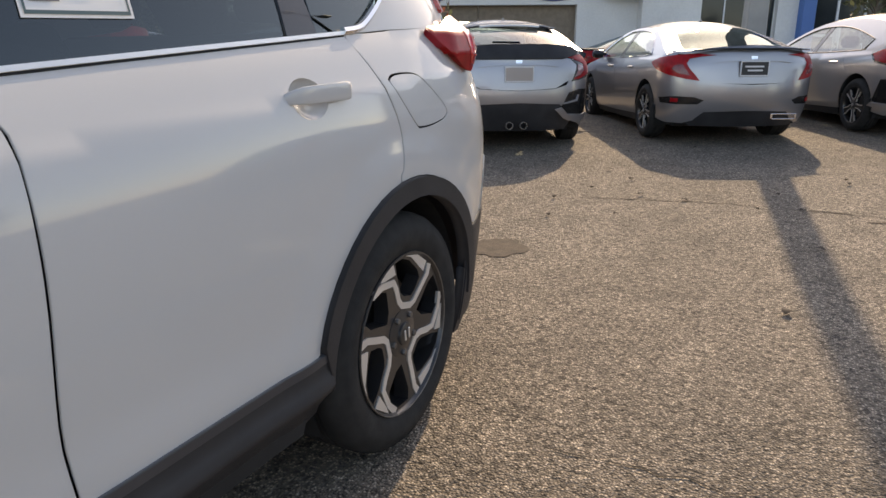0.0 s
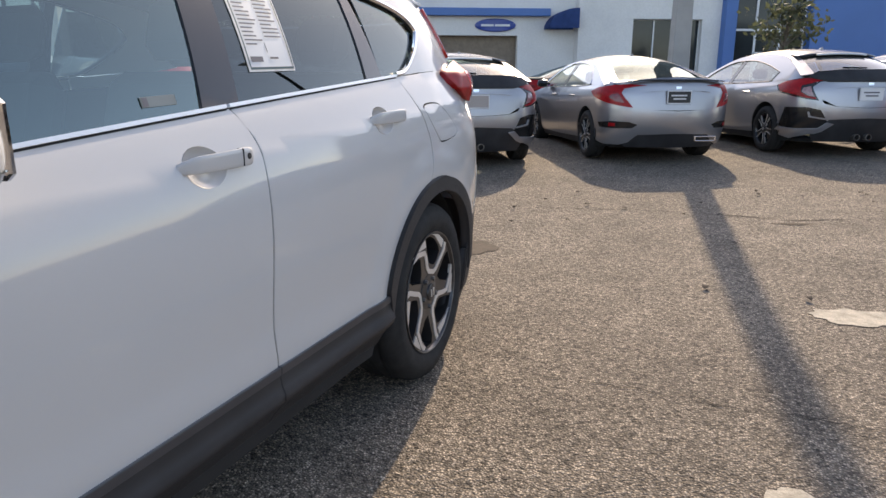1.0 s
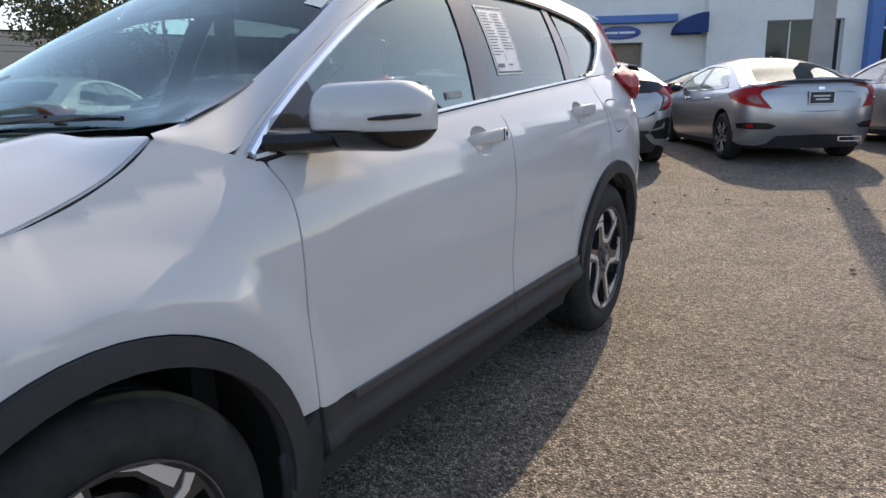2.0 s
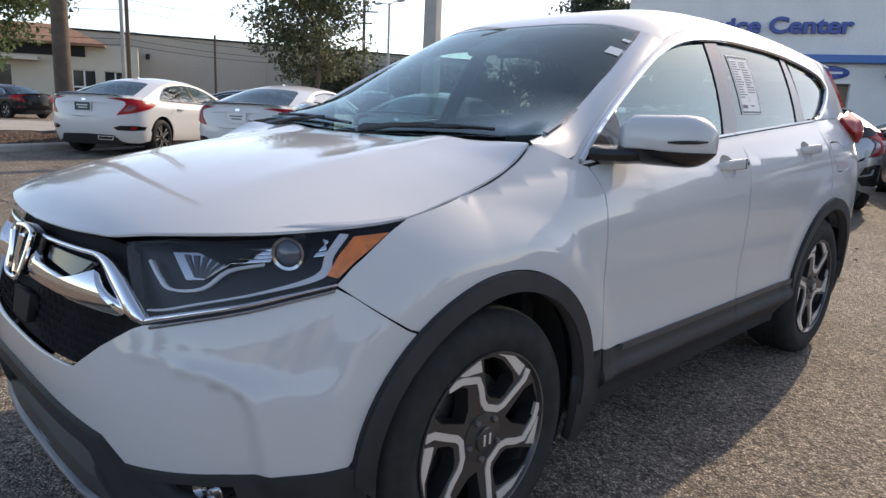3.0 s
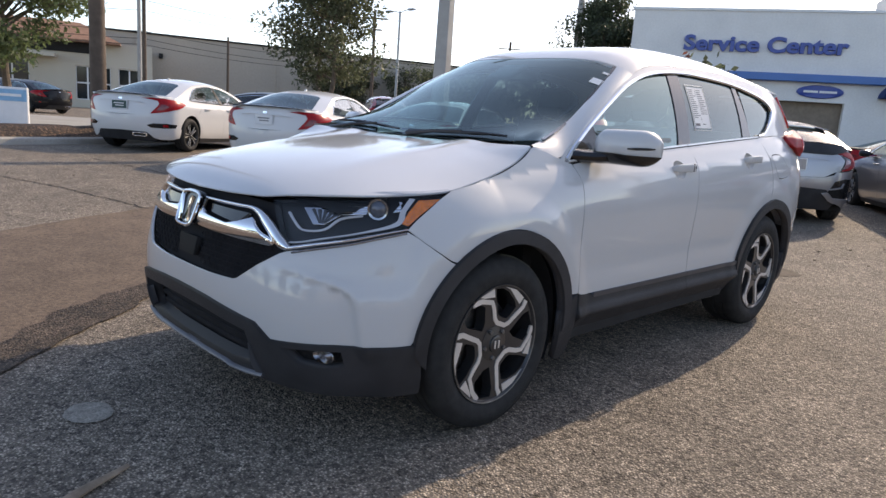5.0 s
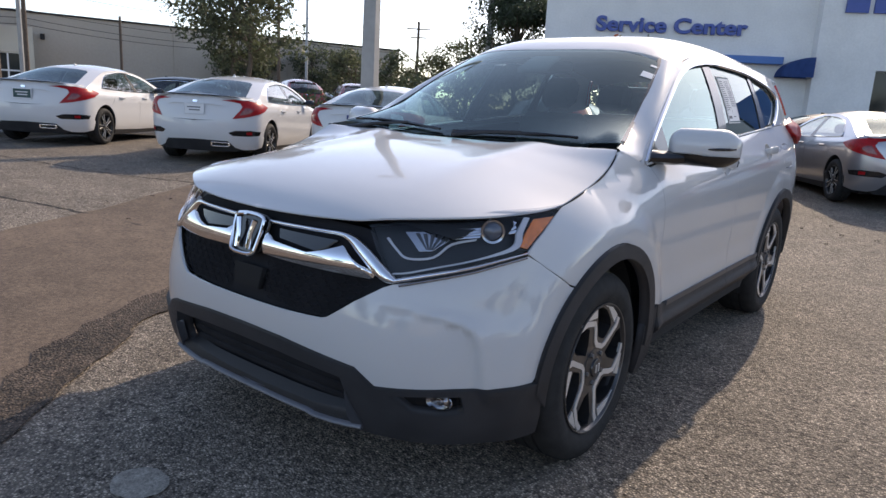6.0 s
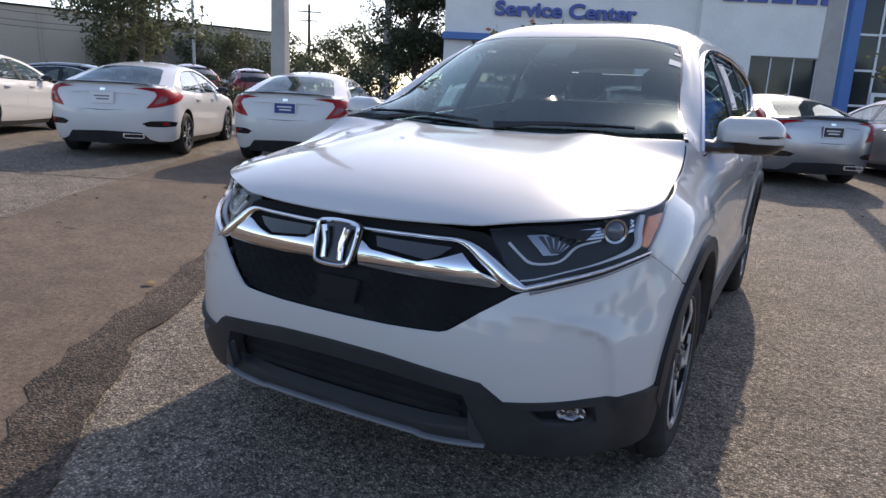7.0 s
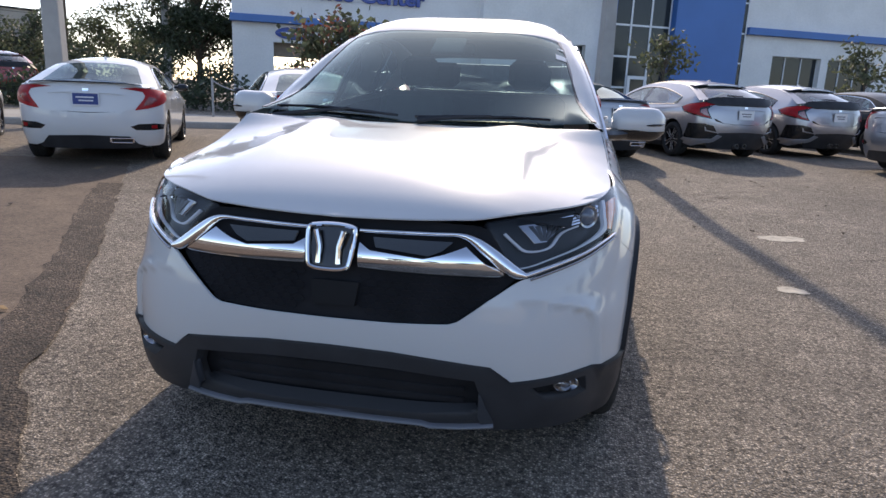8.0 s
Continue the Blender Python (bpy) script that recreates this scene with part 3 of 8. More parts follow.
def plain_skin(s, z):
    """The car's plain form: s runs along the side in metres from the front axle, round the nose below 0 and round the tail past RY."""
    if s < 0:
        p = -s / FAN
        n = interp(z, NF)
        c, q = math.cos(p), math.sin(p)
        return (math.copysign(half_width(0, z) * abs(c) ** (2 / n), c), -interp(z, BF) * abs(q) ** (2 / n), z)
    if s > RY:
        p = (s - RY) / RFAN
        c, q = math.cos(p), math.sin(p)
        n = interp(z, NR)
        return (math.copysign(half_width(RY, z) * abs(c) ** (2 / n), c), RY + interp(z, BR) * abs(q) ** (2 / n), z)
    return (half_width(s, z), s, z)


def Y(y, z):
    """Side view place to skin place."""
    if y < 0:
        k = min(1, -y / interp(z, BF)) ** (interp(z, NF) / 2)
        return (-FAN * math.asin(k), z)
    if y > RY:
        k = min(1, (y - RY) / interp(z, BR)) ** (interp(z, NR) / 2)
        return (RY + RFAN * math.asin(k), z)
    return (y, z)


def X(x, z):
    """Front view place to skin place; x below 0 is the other side."""
    k = min(1, abs(x) / half_width(0, z)) ** (interp(z, NF) / 2)
    p = math.acos(k)
    return (-FAN * (p if x >= 0 else math.pi - p), z)


def opp(poly):
    """The same outline on the other side of the nose."""
    return [(-math.pi * FAN - s, z) for s, z in poly]


def arc(cy, cz, r, a0, a1, n=14):
    return [Y(cy + r * math.cos(radians(a0 + (a1 - a0) * k / n)), cz + r * math.sin(radians(a0 + (a1 - a0) * k / n))) for k in range(n + 1)]


RAIL = [(0.45, 1.068), (0.7, 1.225), (0.95, 1.375), (1.2, 1.505), (1.38, 1.568), (1.7, 1.605), (2.3, 1.612), (2.9, 1.565), (3.3, 1.505)]
PILLAR = [(0.43, 1.082), (0.46, 1.106), (0.55, 1.166), (0.7, 1.261), (0.81, 1.32), (0.92, 1.38), (1.065, 1.446), (1.2, 1.508), (1.38, 1.568)]
BOW = [(0.45, 0.2), (1.2, 0.10), (2.0, 0.0), (3.3, -0.06)]
RISE = [(0.45, 0.04), (1.2, 0.082), (1.8, 0.108), (3.3, 0.075)]


def top(u, w):
    """Windscreen and roof: u across, -1 to 1, w along the roof rail."""
    zr = interp(w, RAIL)
    k = 1 - u * u
    return (u * (half_width(w, zr) - 0.004), w - interp(w, BOW) * k, zr + interp(w, RISE) * (1 - abs(u) ** 5))


HC = [(-0.8, 0.892), (-0.7, 0.95), (-0.55, 1.0), (-0.3, 1.05), (0.0, 1.09), (0.3, 1.122), (0.6, 1.14)]
HD = [(-0.75, 0.09), (-0.55, 0.09), (-0.24, 0.098), (-0.05, 0.082), (0.08, 0.058), (0.16, 0.036), (0.22, 0.008), (0.27, -0.015), (0.45, -0.02)]


def hood(x, y):
    a = abs(x) / 0.82
    rib = 0.011 * math.exp(-((abs(x) - 0.43 - 0.10 * max(0, -y)) / 0.09) ** 2) * min(1, max(0, (y + 0.6) / 0.5))
    return (x, y, interp(y, HC) - interp(y, HD) * a ** 2.6 + rib)


def cup_ring(y0, y1, z, n=22):
    return [(y0 + 0.086 + 0.064 * math.cos(2 * math.pi * k / n), z - 0.006 + 0.046 * math.sin(2 * math.pi * k / n)) for k in range(n)]


HANDLES = ((1.298, 1.53, 1.05), (2.178, 2.405, 1.105))
flap = spline([(2.614, 1.128), (2.65, 1.143), (2.75, 1.144), (2.806, 1.122), (2.916, 1.044), (2.926, 1.011), (2.863, 0.994), (2.765, 0.988), (2.719, 1.006), (2.614, 1.128)], 4)[:-1]
FLAP = [Y(2.77 + (y - 2.77) * 0.962, 1.066 + (z - 1.066) * 0.945) for y, z in flap]
FLAP_HOLE = [Y(2.77 + (y - 2.77) * 1.012, 1.066 + (z - 1.066) * 1.02) for y, z in flap]
ARC_F, ARC_R = (0.025, 0.368), (2.68, 0.375)
OUT_R, IN_R = 0.451, 0.396
OUT_RR, IN_RR = 0.482, 0.422
SILL = 0.485
SILL_OUT = [(0.22, -0.105), (0.3, -0.05), (0.36, -0.006), (0.378, 0.012), (0.392, 0.021), (0.405, 0.020), (0.43, 0.010), (0.46, 0.006), (0.5, 0.004)]


def sill_skin(y, z):
    """The sill: a shelf below the doors, a rounded ledge, then a face that tucks in under the car."""
    return (crv(y, 0.46)[0] + interp(z, SILL_OUT), y, z)


for side in (1, -1):
    lr = dict(parent=CRV, side=side)
    # front wing
    panel("front_wing", [Y(-0.43, 0.828)] + spline([Y(-0.395, 0.862), Y(-0.3, 0.928), Y(-0.235, 0.96)], 4)
          + spline([Y(-0.235, 0.96), Y(-0.1, 0.987), Y(0.0, 1.008), Y(0.08, 1.032), Y(0.152, 1.062), Y(0.21, 1.092), Y(0.258, 1.126)], 3)[1:] + [Y(0.34, 1.108), Y(0.42, 1.085), Y(0.495, 1.062)]
          + spline([Y(0.498, 1.045), Y(0.512, 0.98), Y(0.505, 0.8), Y(0.508, 0.6), Y(0.512, 0.5)], 3)
          + arc(*ARC_F, OUT_R, 17, 130, 18) + [Y(-0.285, 0.72)], crv, M_WHITE, h=0.018, **lr)
    # doors
    front_door = panel("front_door", [Y(0.507, 1.062)] + [Y(y, interp(y, ZB) - 0.001) for y in (0.7, 0.9, 1.1, 1.3, 1.5)] + spline(
        [Y(1.555, interp(1.555, ZB) - 0.001), Y(1.585, 1.09), Y(1.578, 0.88), Y(1.562, 0.64), Y(1.572, SILL)], 4)
        + [Y(1.2, SILL - 0.005), Y(0.8, SILL - 0.005), Y(0.55, SILL)] + spline([Y(0.518, 0.5), Y(0.5135, 0.6), Y(0.5105, 0.8), Y(0.5175, 0.98), Y(0.5035, 1.05)], 3),
        crv, M_WHITE, h=0.026, thick=0.006, holes=(cup_ring(*HANDLES[0]),), **lr)
    rear_door = panel("rear_door", [Y(1.562, interp(1.562, ZB) - 0.001)] + [Y(y, interp(y, ZB) - 0.001) for y in (1.8, 2.0, 2.2, 2.4)] + spline(
        [Y(2.498, 1.246), Y(2.564, 1.142), Y(2.631, 1.0), Y(2.622, 0.9), Y(2.604, 0.87)], 4) + arc(*ARC_R, OUT_RR, 99, 164, 10)
        + [Y(2.215, 0.487), Y(2.2, SILL - 0.003), Y(1.9, SILL - 0.004)] + spline([Y(1.5795, SILL), Y(1.5695, 0.64), Y(1.5855, 0.88), Y(1.5925, 1.09)], 4), crv, M_WHITE, h=0.026, thick=0.006, holes=(cup_ring(*HANDLES[1]),), **lr)
    # quarter, rear bumper
    panel("quarter_panel", [Y(2.505, 1.248)] + [Y(y, interp(y, ZB) - 0.001) for y in (2.6, 2.7, 2.8, 2.9, 3.0)]
          + [Y(3.06, 1.2), Y(3.2, 1.14), Y(3.34, 1.12), Y(3.36, 0.75), Y(3.3, 0.6)] + arc(*ARC_R, OUT_RR, 30, 98, 12)
          + spline([Y(2.612, 0.87), Y(2.63, 0.9), Y(2.639, 1.0), Y(2.572, 1.142), Y(2.51, 1.23)], 4), crv, M_WHITE, h=0.028, thick=0.006, holes=(FLAP_HOLE,), **lr)
    panel("fuel_flap", FLAP, crv, M_WHITE, h=0.03, off=0.0005, thick=0.006, **lr)
    # arch cladding and sill
    panel("arch_cladding", arc(*ARC_F, OUT_R - 0.004, 4, 178, 26) + arc(*ARC_F, IN_R, 186, -4, 26), crv, M_CLAD, h=0.03, off=0.016, thick=0.045, **lr)
    panel("arch_cladding", arc(*ARC_R, OUT_RR - 0.004, 4, 164, 26) + arc(*ARC_R, IN_RR, 180, -2, 26), crv, M_CLAD, h=0.03, off=0.016, thick=0.045, **lr)
    panel("mud_flap", [Y(0.405, 0.42), Y(0.505, 0.5), Y(0.52, 0.4), Y(0.5, 0.22), Y(0.47, 0.19), Y(0.43, 0.2)], crv, M_CLAD, h=0.05, off=0.006, thick=0.03, **lr)
    panel("mud_flap", [Y(3.07, 0.46), Y(3.14, 0.45), Y(3.16, 0.3), Y(3.12, 0.2), Y(3.06, 0.21)], crv, M_CLAD, h=0.05, off=0.004, thick=0.03, **lr)
    for y0, y1 in ((0.522, 1.5715), (1.5765, 2.262)):
        mid = [y0 + (y1 - y0) * k / 8 for k in range(9)]
        sill = panel("sill_cladding", [(y, 0.474 + (0.02 * (1 - step(0.53, 0.6, y)))) for y in mid] + ([] if y0 < 1 else [(2.25, 0.40), (2.235, 0.33)]) + [(y, 0.235 if y < 2.2 else 0.29) for y in mid[::-1]],
                     sill_skin, M_CLAD, h=0.022, off=0.0, thick=0.03, label="grained black plastic sill", **lr)
        # black cladding given a lighter colour for the sky light on its top
        panel("sill_strip", [(y, 0.4835) for y in mid if y > 0.6] + [(y, 0.4625) for y in mid[::-1] if y > 0.6], lambda y, z: (crv(y, z)[0] + 0.011, y, z), M_SKID, label="cladding strip along the foot of the door, greyed as if sky-lit", h=0.05, off=0.0, thick=0.02, parent=sill, side=side)
    # pillars and roof edge
    dlo_top = [Y(*p) for p in spline([(0.465, 1.08), (0.55, 1.146), (0.7, 1.241), (0.92, 1.36), (1.14, 1.461), (1.38, 1.529), (1.7, 1.566), (2.0, 1.568), (2.3, 1.556), (2.55, 1.525), (2.69, 1.497), (2.765, 1.466), (2.8, 1.43), (2.79, 1.405), (2.72, 1.345), (2.63, 1.288), (2.57, 1.262), (2.5, 1.253)], 5)]
    panel("roof_side", [Y(0.445, 1.068), Y(0.432, 1.084)] + [Y(y, interp(y, PILLAR)) for y in (0.46, 0.55, 0.7, 0.81, 0.92, 1.065, 1.2)] + [Y(y, interp(y, RAIL)) for y in (1.3, 1.45, 1.7, 2.0, 2.3, 2.6, 2.9, 3.0)]
          + [Y(3.065, 1.52), Y(3.135, 1.425), Y(3.19, 1.33), Y(3.14, 1.3), Y(3.0, 1.277), Y(2.8, 1.266), Y(2.6, 1.253)] + dlo_top[::-1], crv, M_WHITE, h=0.04, **lr)
    # glass
    panel("front_window", [p for p in dlo_top if 0.68 < p[0] < 1.55 and p[1] > interp(p[0], ZB) + 0.03] + [(1.56, 1.535), (1.465, interp(1.465, ZB) + 0.01)] + [Y(y, interp(y, ZB) + 0.01) for y in (1.3, 1.0, 0.72)],
          crv, M_GLASS_S, h=0.06, off=-0.008, thick=0.004, **lr)
    panel("pillar_cover", [(1.562, 1.54), (1.68, 1.552), (1.6, 1.168), (1.468, 1.158)], crv, M_BLACK, h=0.06, off=-0.003, thick=0.01, **lr)
    panel("rear_window", [p for p in dlo_top if 1.69 < p[0] < 2.3 and p[1] > 1.4] + [(2.315, 1.548), (2.285, 1.235)] + [Y(y, interp(y, ZB) + 0.01) for y in (2.1, 1.9, 1.605)] + [(1.685, 1.55)],
          crv, M_GLASS_D, h=0.06, off=-0.008, thick=0.004, **lr)
    panel("pillar_cover", [(2.318, 1.55), (2.365, 1.546), (2.40, 1.246), (2.288, 1.236)], crv, M_BLACK, h=0.06, off=-0.003, thick=0.01, **lr)
    panel("quarter_window", [p for p in dlo_top if p[0] > 2.37] + [(2.405, 1.249)], crv, M_GLASS_D, h=0.06, off=-0.008, thick=0.004, **lr)
    panel("mirror_base", [Y(0.472, 1.08), Y(0.55, 1.143), Y(0.63, 1.195), Y(0.705, 1.24), Y(0.735, 1.098), Y(0.56, 1.078)], crv, M_BLACK, h=0.04, off=0.004, thick=0.02, **lr)
    # bright trim round the side windows
    bm = bmesh.new()
    line = [Vector(crv(*p)) + Vector((0.004, 0, 0)) for p in dlo_top]
    tube(bm, line, 0.0105, 6)
    if side < 0:
        bmesh.ops.transform(bm, matrix=Matrix.Diagonal((-1, 1, 1, 1)), verts=bm.verts)
        bmesh.ops.reverse_faces(bm, faces=bm.faces)
    part("window_trim", bm, M_CHROME, CRV, "bright chrome window surround", True)
    bl = (0.478, 0.8, 1.05, 1.3, 1.545)
    br = (1.556, 1.8, 2.05, 2.3, 2.5)
    for ys in (bl, br):
        panel("belt_trim", [Y(y, interp(y, ZB) + 0.001) for y in ys] + [Y(y, interp(y, ZB) + 0.0095) for y in ys[::-1]], crv, M_BELT, label="bright strip below the side windows", h=0.05, off=0.007, thick=0.012, **lr)
        panel("window_seal", [Y(y, interp(y, ZB) - 0.0035) for y in ys] + [Y(y, interp(y, ZB) + 0.0005) for y in ys[::-1]], crv, M_VOID, h=0.05, off=0.002, thick=0.012, **lr)
    # dark inner shell behind the joints
    panel("inner_shell", [Y(0.42, 1.04), Y(1.0, 1.1), Y(2.0, 1.18), Y(3.0, 1.22), Y(3.3, 1.2), Y(3.3, 0.5)] + arc(*ARC_R, 0.45, 20, 175, 14) + [Y(2.2, 0.25), Y(0.45, 0.25)]
          + arc(*ARC_F, 0.43, 8, 150, 14) + [Y(-0.6, 0.6), Y(-0.6, 0.8), Y(-0.2, 0.93)], crv, M_VOID, h=0.09, off=-0.032, thick=0.0, **lr)
    for cy, cz in (ARC_F, ARC_R):
        bm = bmesh.new()
        prof = []
        for k in range(25):
            a = radians(-25 + 230 * k / 24)
            prof.append(((math.cos(a) * 0.43, math.sin(a) * 0.43)))
        rows = [[bm.verts.new((side * x, cy + p[0], cz + p[1])) for p in prof] for x in (0.86, 0.55)]
        for a, b in zip(range(24), range(1, 25)):
            bm.faces.new((rows[0][a], rows[0][b], rows[1][b], rows[1][a]))
        bm.faces.new(rows[1])
        part("wheel_house", bm, M_VOID, CRV)

# bonnet, windscreen, roof
SEAM = [(0.0, -0.8), (0.12, -0.797), (0.25, -0.786), (0.36, -0.768), (0.445, -0.747), (0.555, -0.69), (0.66, -0.615), (0.742, -0.52), (0.798, -0.39), (0.830, -0.24), (0.828, -0.1), (0.825, 0.03), (0.818, 0.13), (0.808, 0.205), (0.797, 0.258)]
half = spline(SEAM, 3) + spline([(0.80, 0.258), (0.745, 0.268), (0.5, 0.272), (0.25, 0.268), (0.0, 0.264)], 3)[1:]
panel("bonnet", half + [(-x, y) for x, y in half[-2:0:-1]], hood, M_WHITE, CRV, h=0.026, thick=0.007)
for sgn in (1, -1):
    edge = SEAM[9:15]
    panel("wing_flange", [(sgn * (x + 0.006), y) for x, y in edge] + [(sgn * (x - 0.03), y) for x, y in edge[::-1]], lambda x, y: (x, y, hood(x, y)[2] - 0.009), M_VOID, CRV, h=0.03, thick=0.004)
panel("cowl", [(0.775, 0.255), (0.5, 0.258), (0.0, 0.25), (-0.5, 0.258), (-0.775, 0.255), (-0.765, 0.40), (-0.6, 0.42), (-0.3, 0.41), (0, 0.40), (0.3, 0.41), (0.6, 0.42), (0.765, 0.40)][::-1],
      lambda x, y: (x, y, hood(x, min(y, 0.27))[2] - 0.014), M_MATT, CRV, "black plastic wiper cowl", h=0.06)


def screen_skin(u, w):
    """The windscreen, its lower corners drawn forward to the bonnet."""
    p = top(u, w)
    k = min(1.0, max(0.0, (0.75 - w) / 0.2)) ** 2 * abs(u) ** 4
    return (p[0] + math.copysign(0.115 * k, u), p[1] - 0.285 * k, p[2])


panel("windscreen", [(-0.875, 0.555), (-0.7, 0.51), (-0.4, 0.485), (0, 0.48), (0.4, 0.485), (0.7, 0.51), (0.875, 0.555), (0.885, 0.8), (0.89, 1.1), (0.86, 1.17), (0.5, 1.2), (-0.5, 1.2), (-0.86, 1.17), (-0.89, 1.1), (-0.885, 0.8)], screen_skin, M_GLASS_W, CRV,
      h=0.05, off=-0.002, thick=0.004)
for sgn in (1, -1):
    side_x = lambda p: (sgn * p[0], p[1], p[2])
    glass_edge = spline([(0.792, 0.266, 1.136), (0.766, 0.378, 1.158), screen_skin(0.878, 0.66), screen_skin(0.882, 0.85), screen_skin(0.885, 1.05), screen_skin(0.875, 1.205)], 7)
    rail_edge = spline([crv(0.262, 1.118), crv(0.36, 1.094), crv(0.458, 1.103), crv(0.7, 1.26), crv(0.95, 1.394), top(1.0, 1.207)], 7)
    verts, faces = [], []
    n = len(glass_edge)
    for a, c in zip(glass_edge, rail_edge):
        a, c = Vector(a), Vector(c)
        out = Vector((0.5, -0.5, 0.7)).normalized()
        for q in range(7):
            f = q / 6
            verts.append(side_x(a.lerp(c, f) + out * 0.010 * math.sin(math.pi * f)))
    for i in range(n - 1):
        for q in range(6):
            f = (i * 7 + q, i * 7 + q + 1, i * 7 + q + 8, i * 7 + q + 7)
            faces.append(f if sgn < 0 else f[::-1])
    link_mesh("windscreen_pillar", verts, faces, M_WHITE, CRV)
    panel("windscreen_seal", [(sgn * 0.865, 0.56), (sgn * 0.884, 0.56), (sgn * 0.89, 0.8), (sgn * 0.893, 1.1), (sgn * 0.875, 1.2), (sgn * 0.85, 1.2), (sgn * 0.876, 1.1), (sgn * 0.874, 0.8)], screen_skin, M_BLACK, CRV, h=0.05, off=0.001, thick=0.006)
panel("roof", [(-0.998, 1.21), (-0.5, 1.205), (0, 1.2), (0.5, 1.205), (0.998, 1.21), (0.998, 3.02), (0.8, 3.1), (-0.8, 3.1), (-0.998, 3.02)], top, M_WHITE, CRV, h=0.07)

# nose
bump_half = [X(0.0, 0.502), X(0.2, 0.498), X(0.4, 0.478), X(0.495, 0.465), X(0.558, 0.414), X(0.65, 0.42), X(0.76, 0.428), X(0.83, 0.426)] + [Y(-0.43, 0.426)] + arc(*ARC_F, OUT_R, 171, 131, 8) \
    + [Y(-0.29, 0.716), Y(-0.40, 0.80), Y(-0.432, 0.82)] + [X(0.8, 0.803), X(0.745, 0.779), X(0.66, 0.755), X(0.575, 0.728), X(0.55, 0.716), X(0.475, 0.665), X(0.39, 0.602), X(0.365, 0.594), X(0.2, 0.587), X(0.0, 0.585)]
panel("front_bumper", bump_half + opp(bump_half)[-2:0:-1], crv, M_WHITE, CRV, h=0.018)
low_half = [X(0.0, 0.248), X(0.3, 0.248), X(0.42, 0.247), X(0.5, 0.246), X(0.7, 0.238), Y(-0.375, 0.235), Y(-0.383, 0.3), Y(-0.40, 0.422)] + [X(0.83, 0.422), X(0.76, 0.424), X(0.65, 0.416), X(0.554, 0.41), X(0.492, 0.461), X(0.4, 0.474), X(0.2, 0.494), X(0.0, 0.498)]
FOG_HOLE = [X(0.60, 0.396), X(0.70, 0.405), X(0.775, 0.406), X(0.782, 0.352), X(0.74, 0.34), X(0.66, 0.345)]
INTAKE = [X(-0.45, 0.425), X(-0.2, 0.448), X(0, 0.451), X(0.2, 0.448), X(0.45, 0.425), X(0.475, 0.345), X(0.468, 0.286), X(0.3, 0.272), X(0, 0.269), X(-0.3, 0.272), X(-0.468, 0.286), X(-0.475, 0.345)]
panel("lower_bumper", low_half + opp(low_half)[-2:0:-1], crv, M_CLAD, CRV, "grained black plastic lower bumper", h=0.03, off=0.013, thick=0.06, holes=(INTAKE, FOG_HOLE, opp(FOG_HOLE)))
grille = [X(-0.56, 0.73), X(-0.475, 0.66), X(-0.385, 0.595), X(-0.2, 0.582), X(0, 0.578), X(0.2, 0.582), X(0.385, 0.595), X(0.475, 0.66), X(0.56, 0.73), X(0.47, 0.87), X(0.435, 0.885), X(0.25, 0.895), X(0, 0.9), X(-0.25, 0.895), X(-0.435, 0.885), X(-0.47, 0.87)]
panel("grille_recess", grille, crv, M_MESH, CRV, "black honeycomb grille", h=0.05, off=-0.03, thick=0.0)


def strip(name, line, width, depth, material, label="", h=0.03, parent=None, off=0.0):
    """A raised strip along a line on the skin; width one value or one a point."""
    pts = line
    ws = width if isinstance(width, (list, tuple)) else [width] * len(pts)
    up, dn = [], []
    for i, p in enumerate(pts):
        a, b = pts[max(i - 1, 0)], pts[min(i + 1, len(pts) - 1)]
        t = Vector((b[0] - a[0], b[1] - a[1])).normalized()
        nrm = Vector((-t[1], t[0])) * ws[i] / 2
        up.append((p[0] + nrm[0], p[1] + nrm[1]))
        dn.append((p[0] - nrm[0], p[1] - nrm[1]))
    return panel(name, up + dn[::-1], crv, material, parent or CRV, label, h=h, off=off + depth, thick=depth + 0.012)


def rib(name, line, width, depth, material, label="", parent=None, off=0.0, side=1, n=8):
    """A moulding of half-round section along a line on the skin; width one value or one a point."""
    ws = width if isinstance(width, (list, tuple)) else [width] * len(line)
    P = [Vector(crv(*p)) for p in line]
    e = 1e-3
    verts, faces = [], []
    for i, (u, v) in enumerate(line):
        a = Vector(crv(u + e, v)) - Vector(crv(u - e, v))
        b = Vector(crv(u, v + e)) - Vector(crv(u, v - e))
        N = a.cross(b).normalized()
        if N.dot(P[i] - Vector((0, 1.0, 0.6))) < 0:
            N = -N
        T = (P[min(i + 1, len(P) - 1)] - P[max(i - 1, 0)]).normalized()
        B = N.cross(T).normalized()
        for k in range(n + 1):
            t = math.pi * k / n
            q = P[i] + N * (off - 0.006 + (depth + 0.006) * math.sin(t) ** 0.8) + B * (ws[i] / 2 * math.cos(t))
            verts.append((side * q[0], q[1], q[2]))
    for i in range(len(line) - 1):
        for k in range(n):
            f = (i * (n + 1) + k, i * (n + 1) + k + 1, (i + 1) * (n + 1) + k + 1, (i + 1) * (n + 1) + k)
            faces.append(f)
    faces += [tuple(range(n + 1)), tuple(range(len(verts) - 1, len(verts) - n - 2, -1))]
    bm = bmesh.new()
    vs = [bm.verts.new(v) for v in verts]
    for f in faces:
        bm.faces.new([vs[i] for i in f])
    bmesh.ops.recalc_face_normals(bm, faces=bm.faces)
    return part(name, bm, material, parent or CRV, label, True)


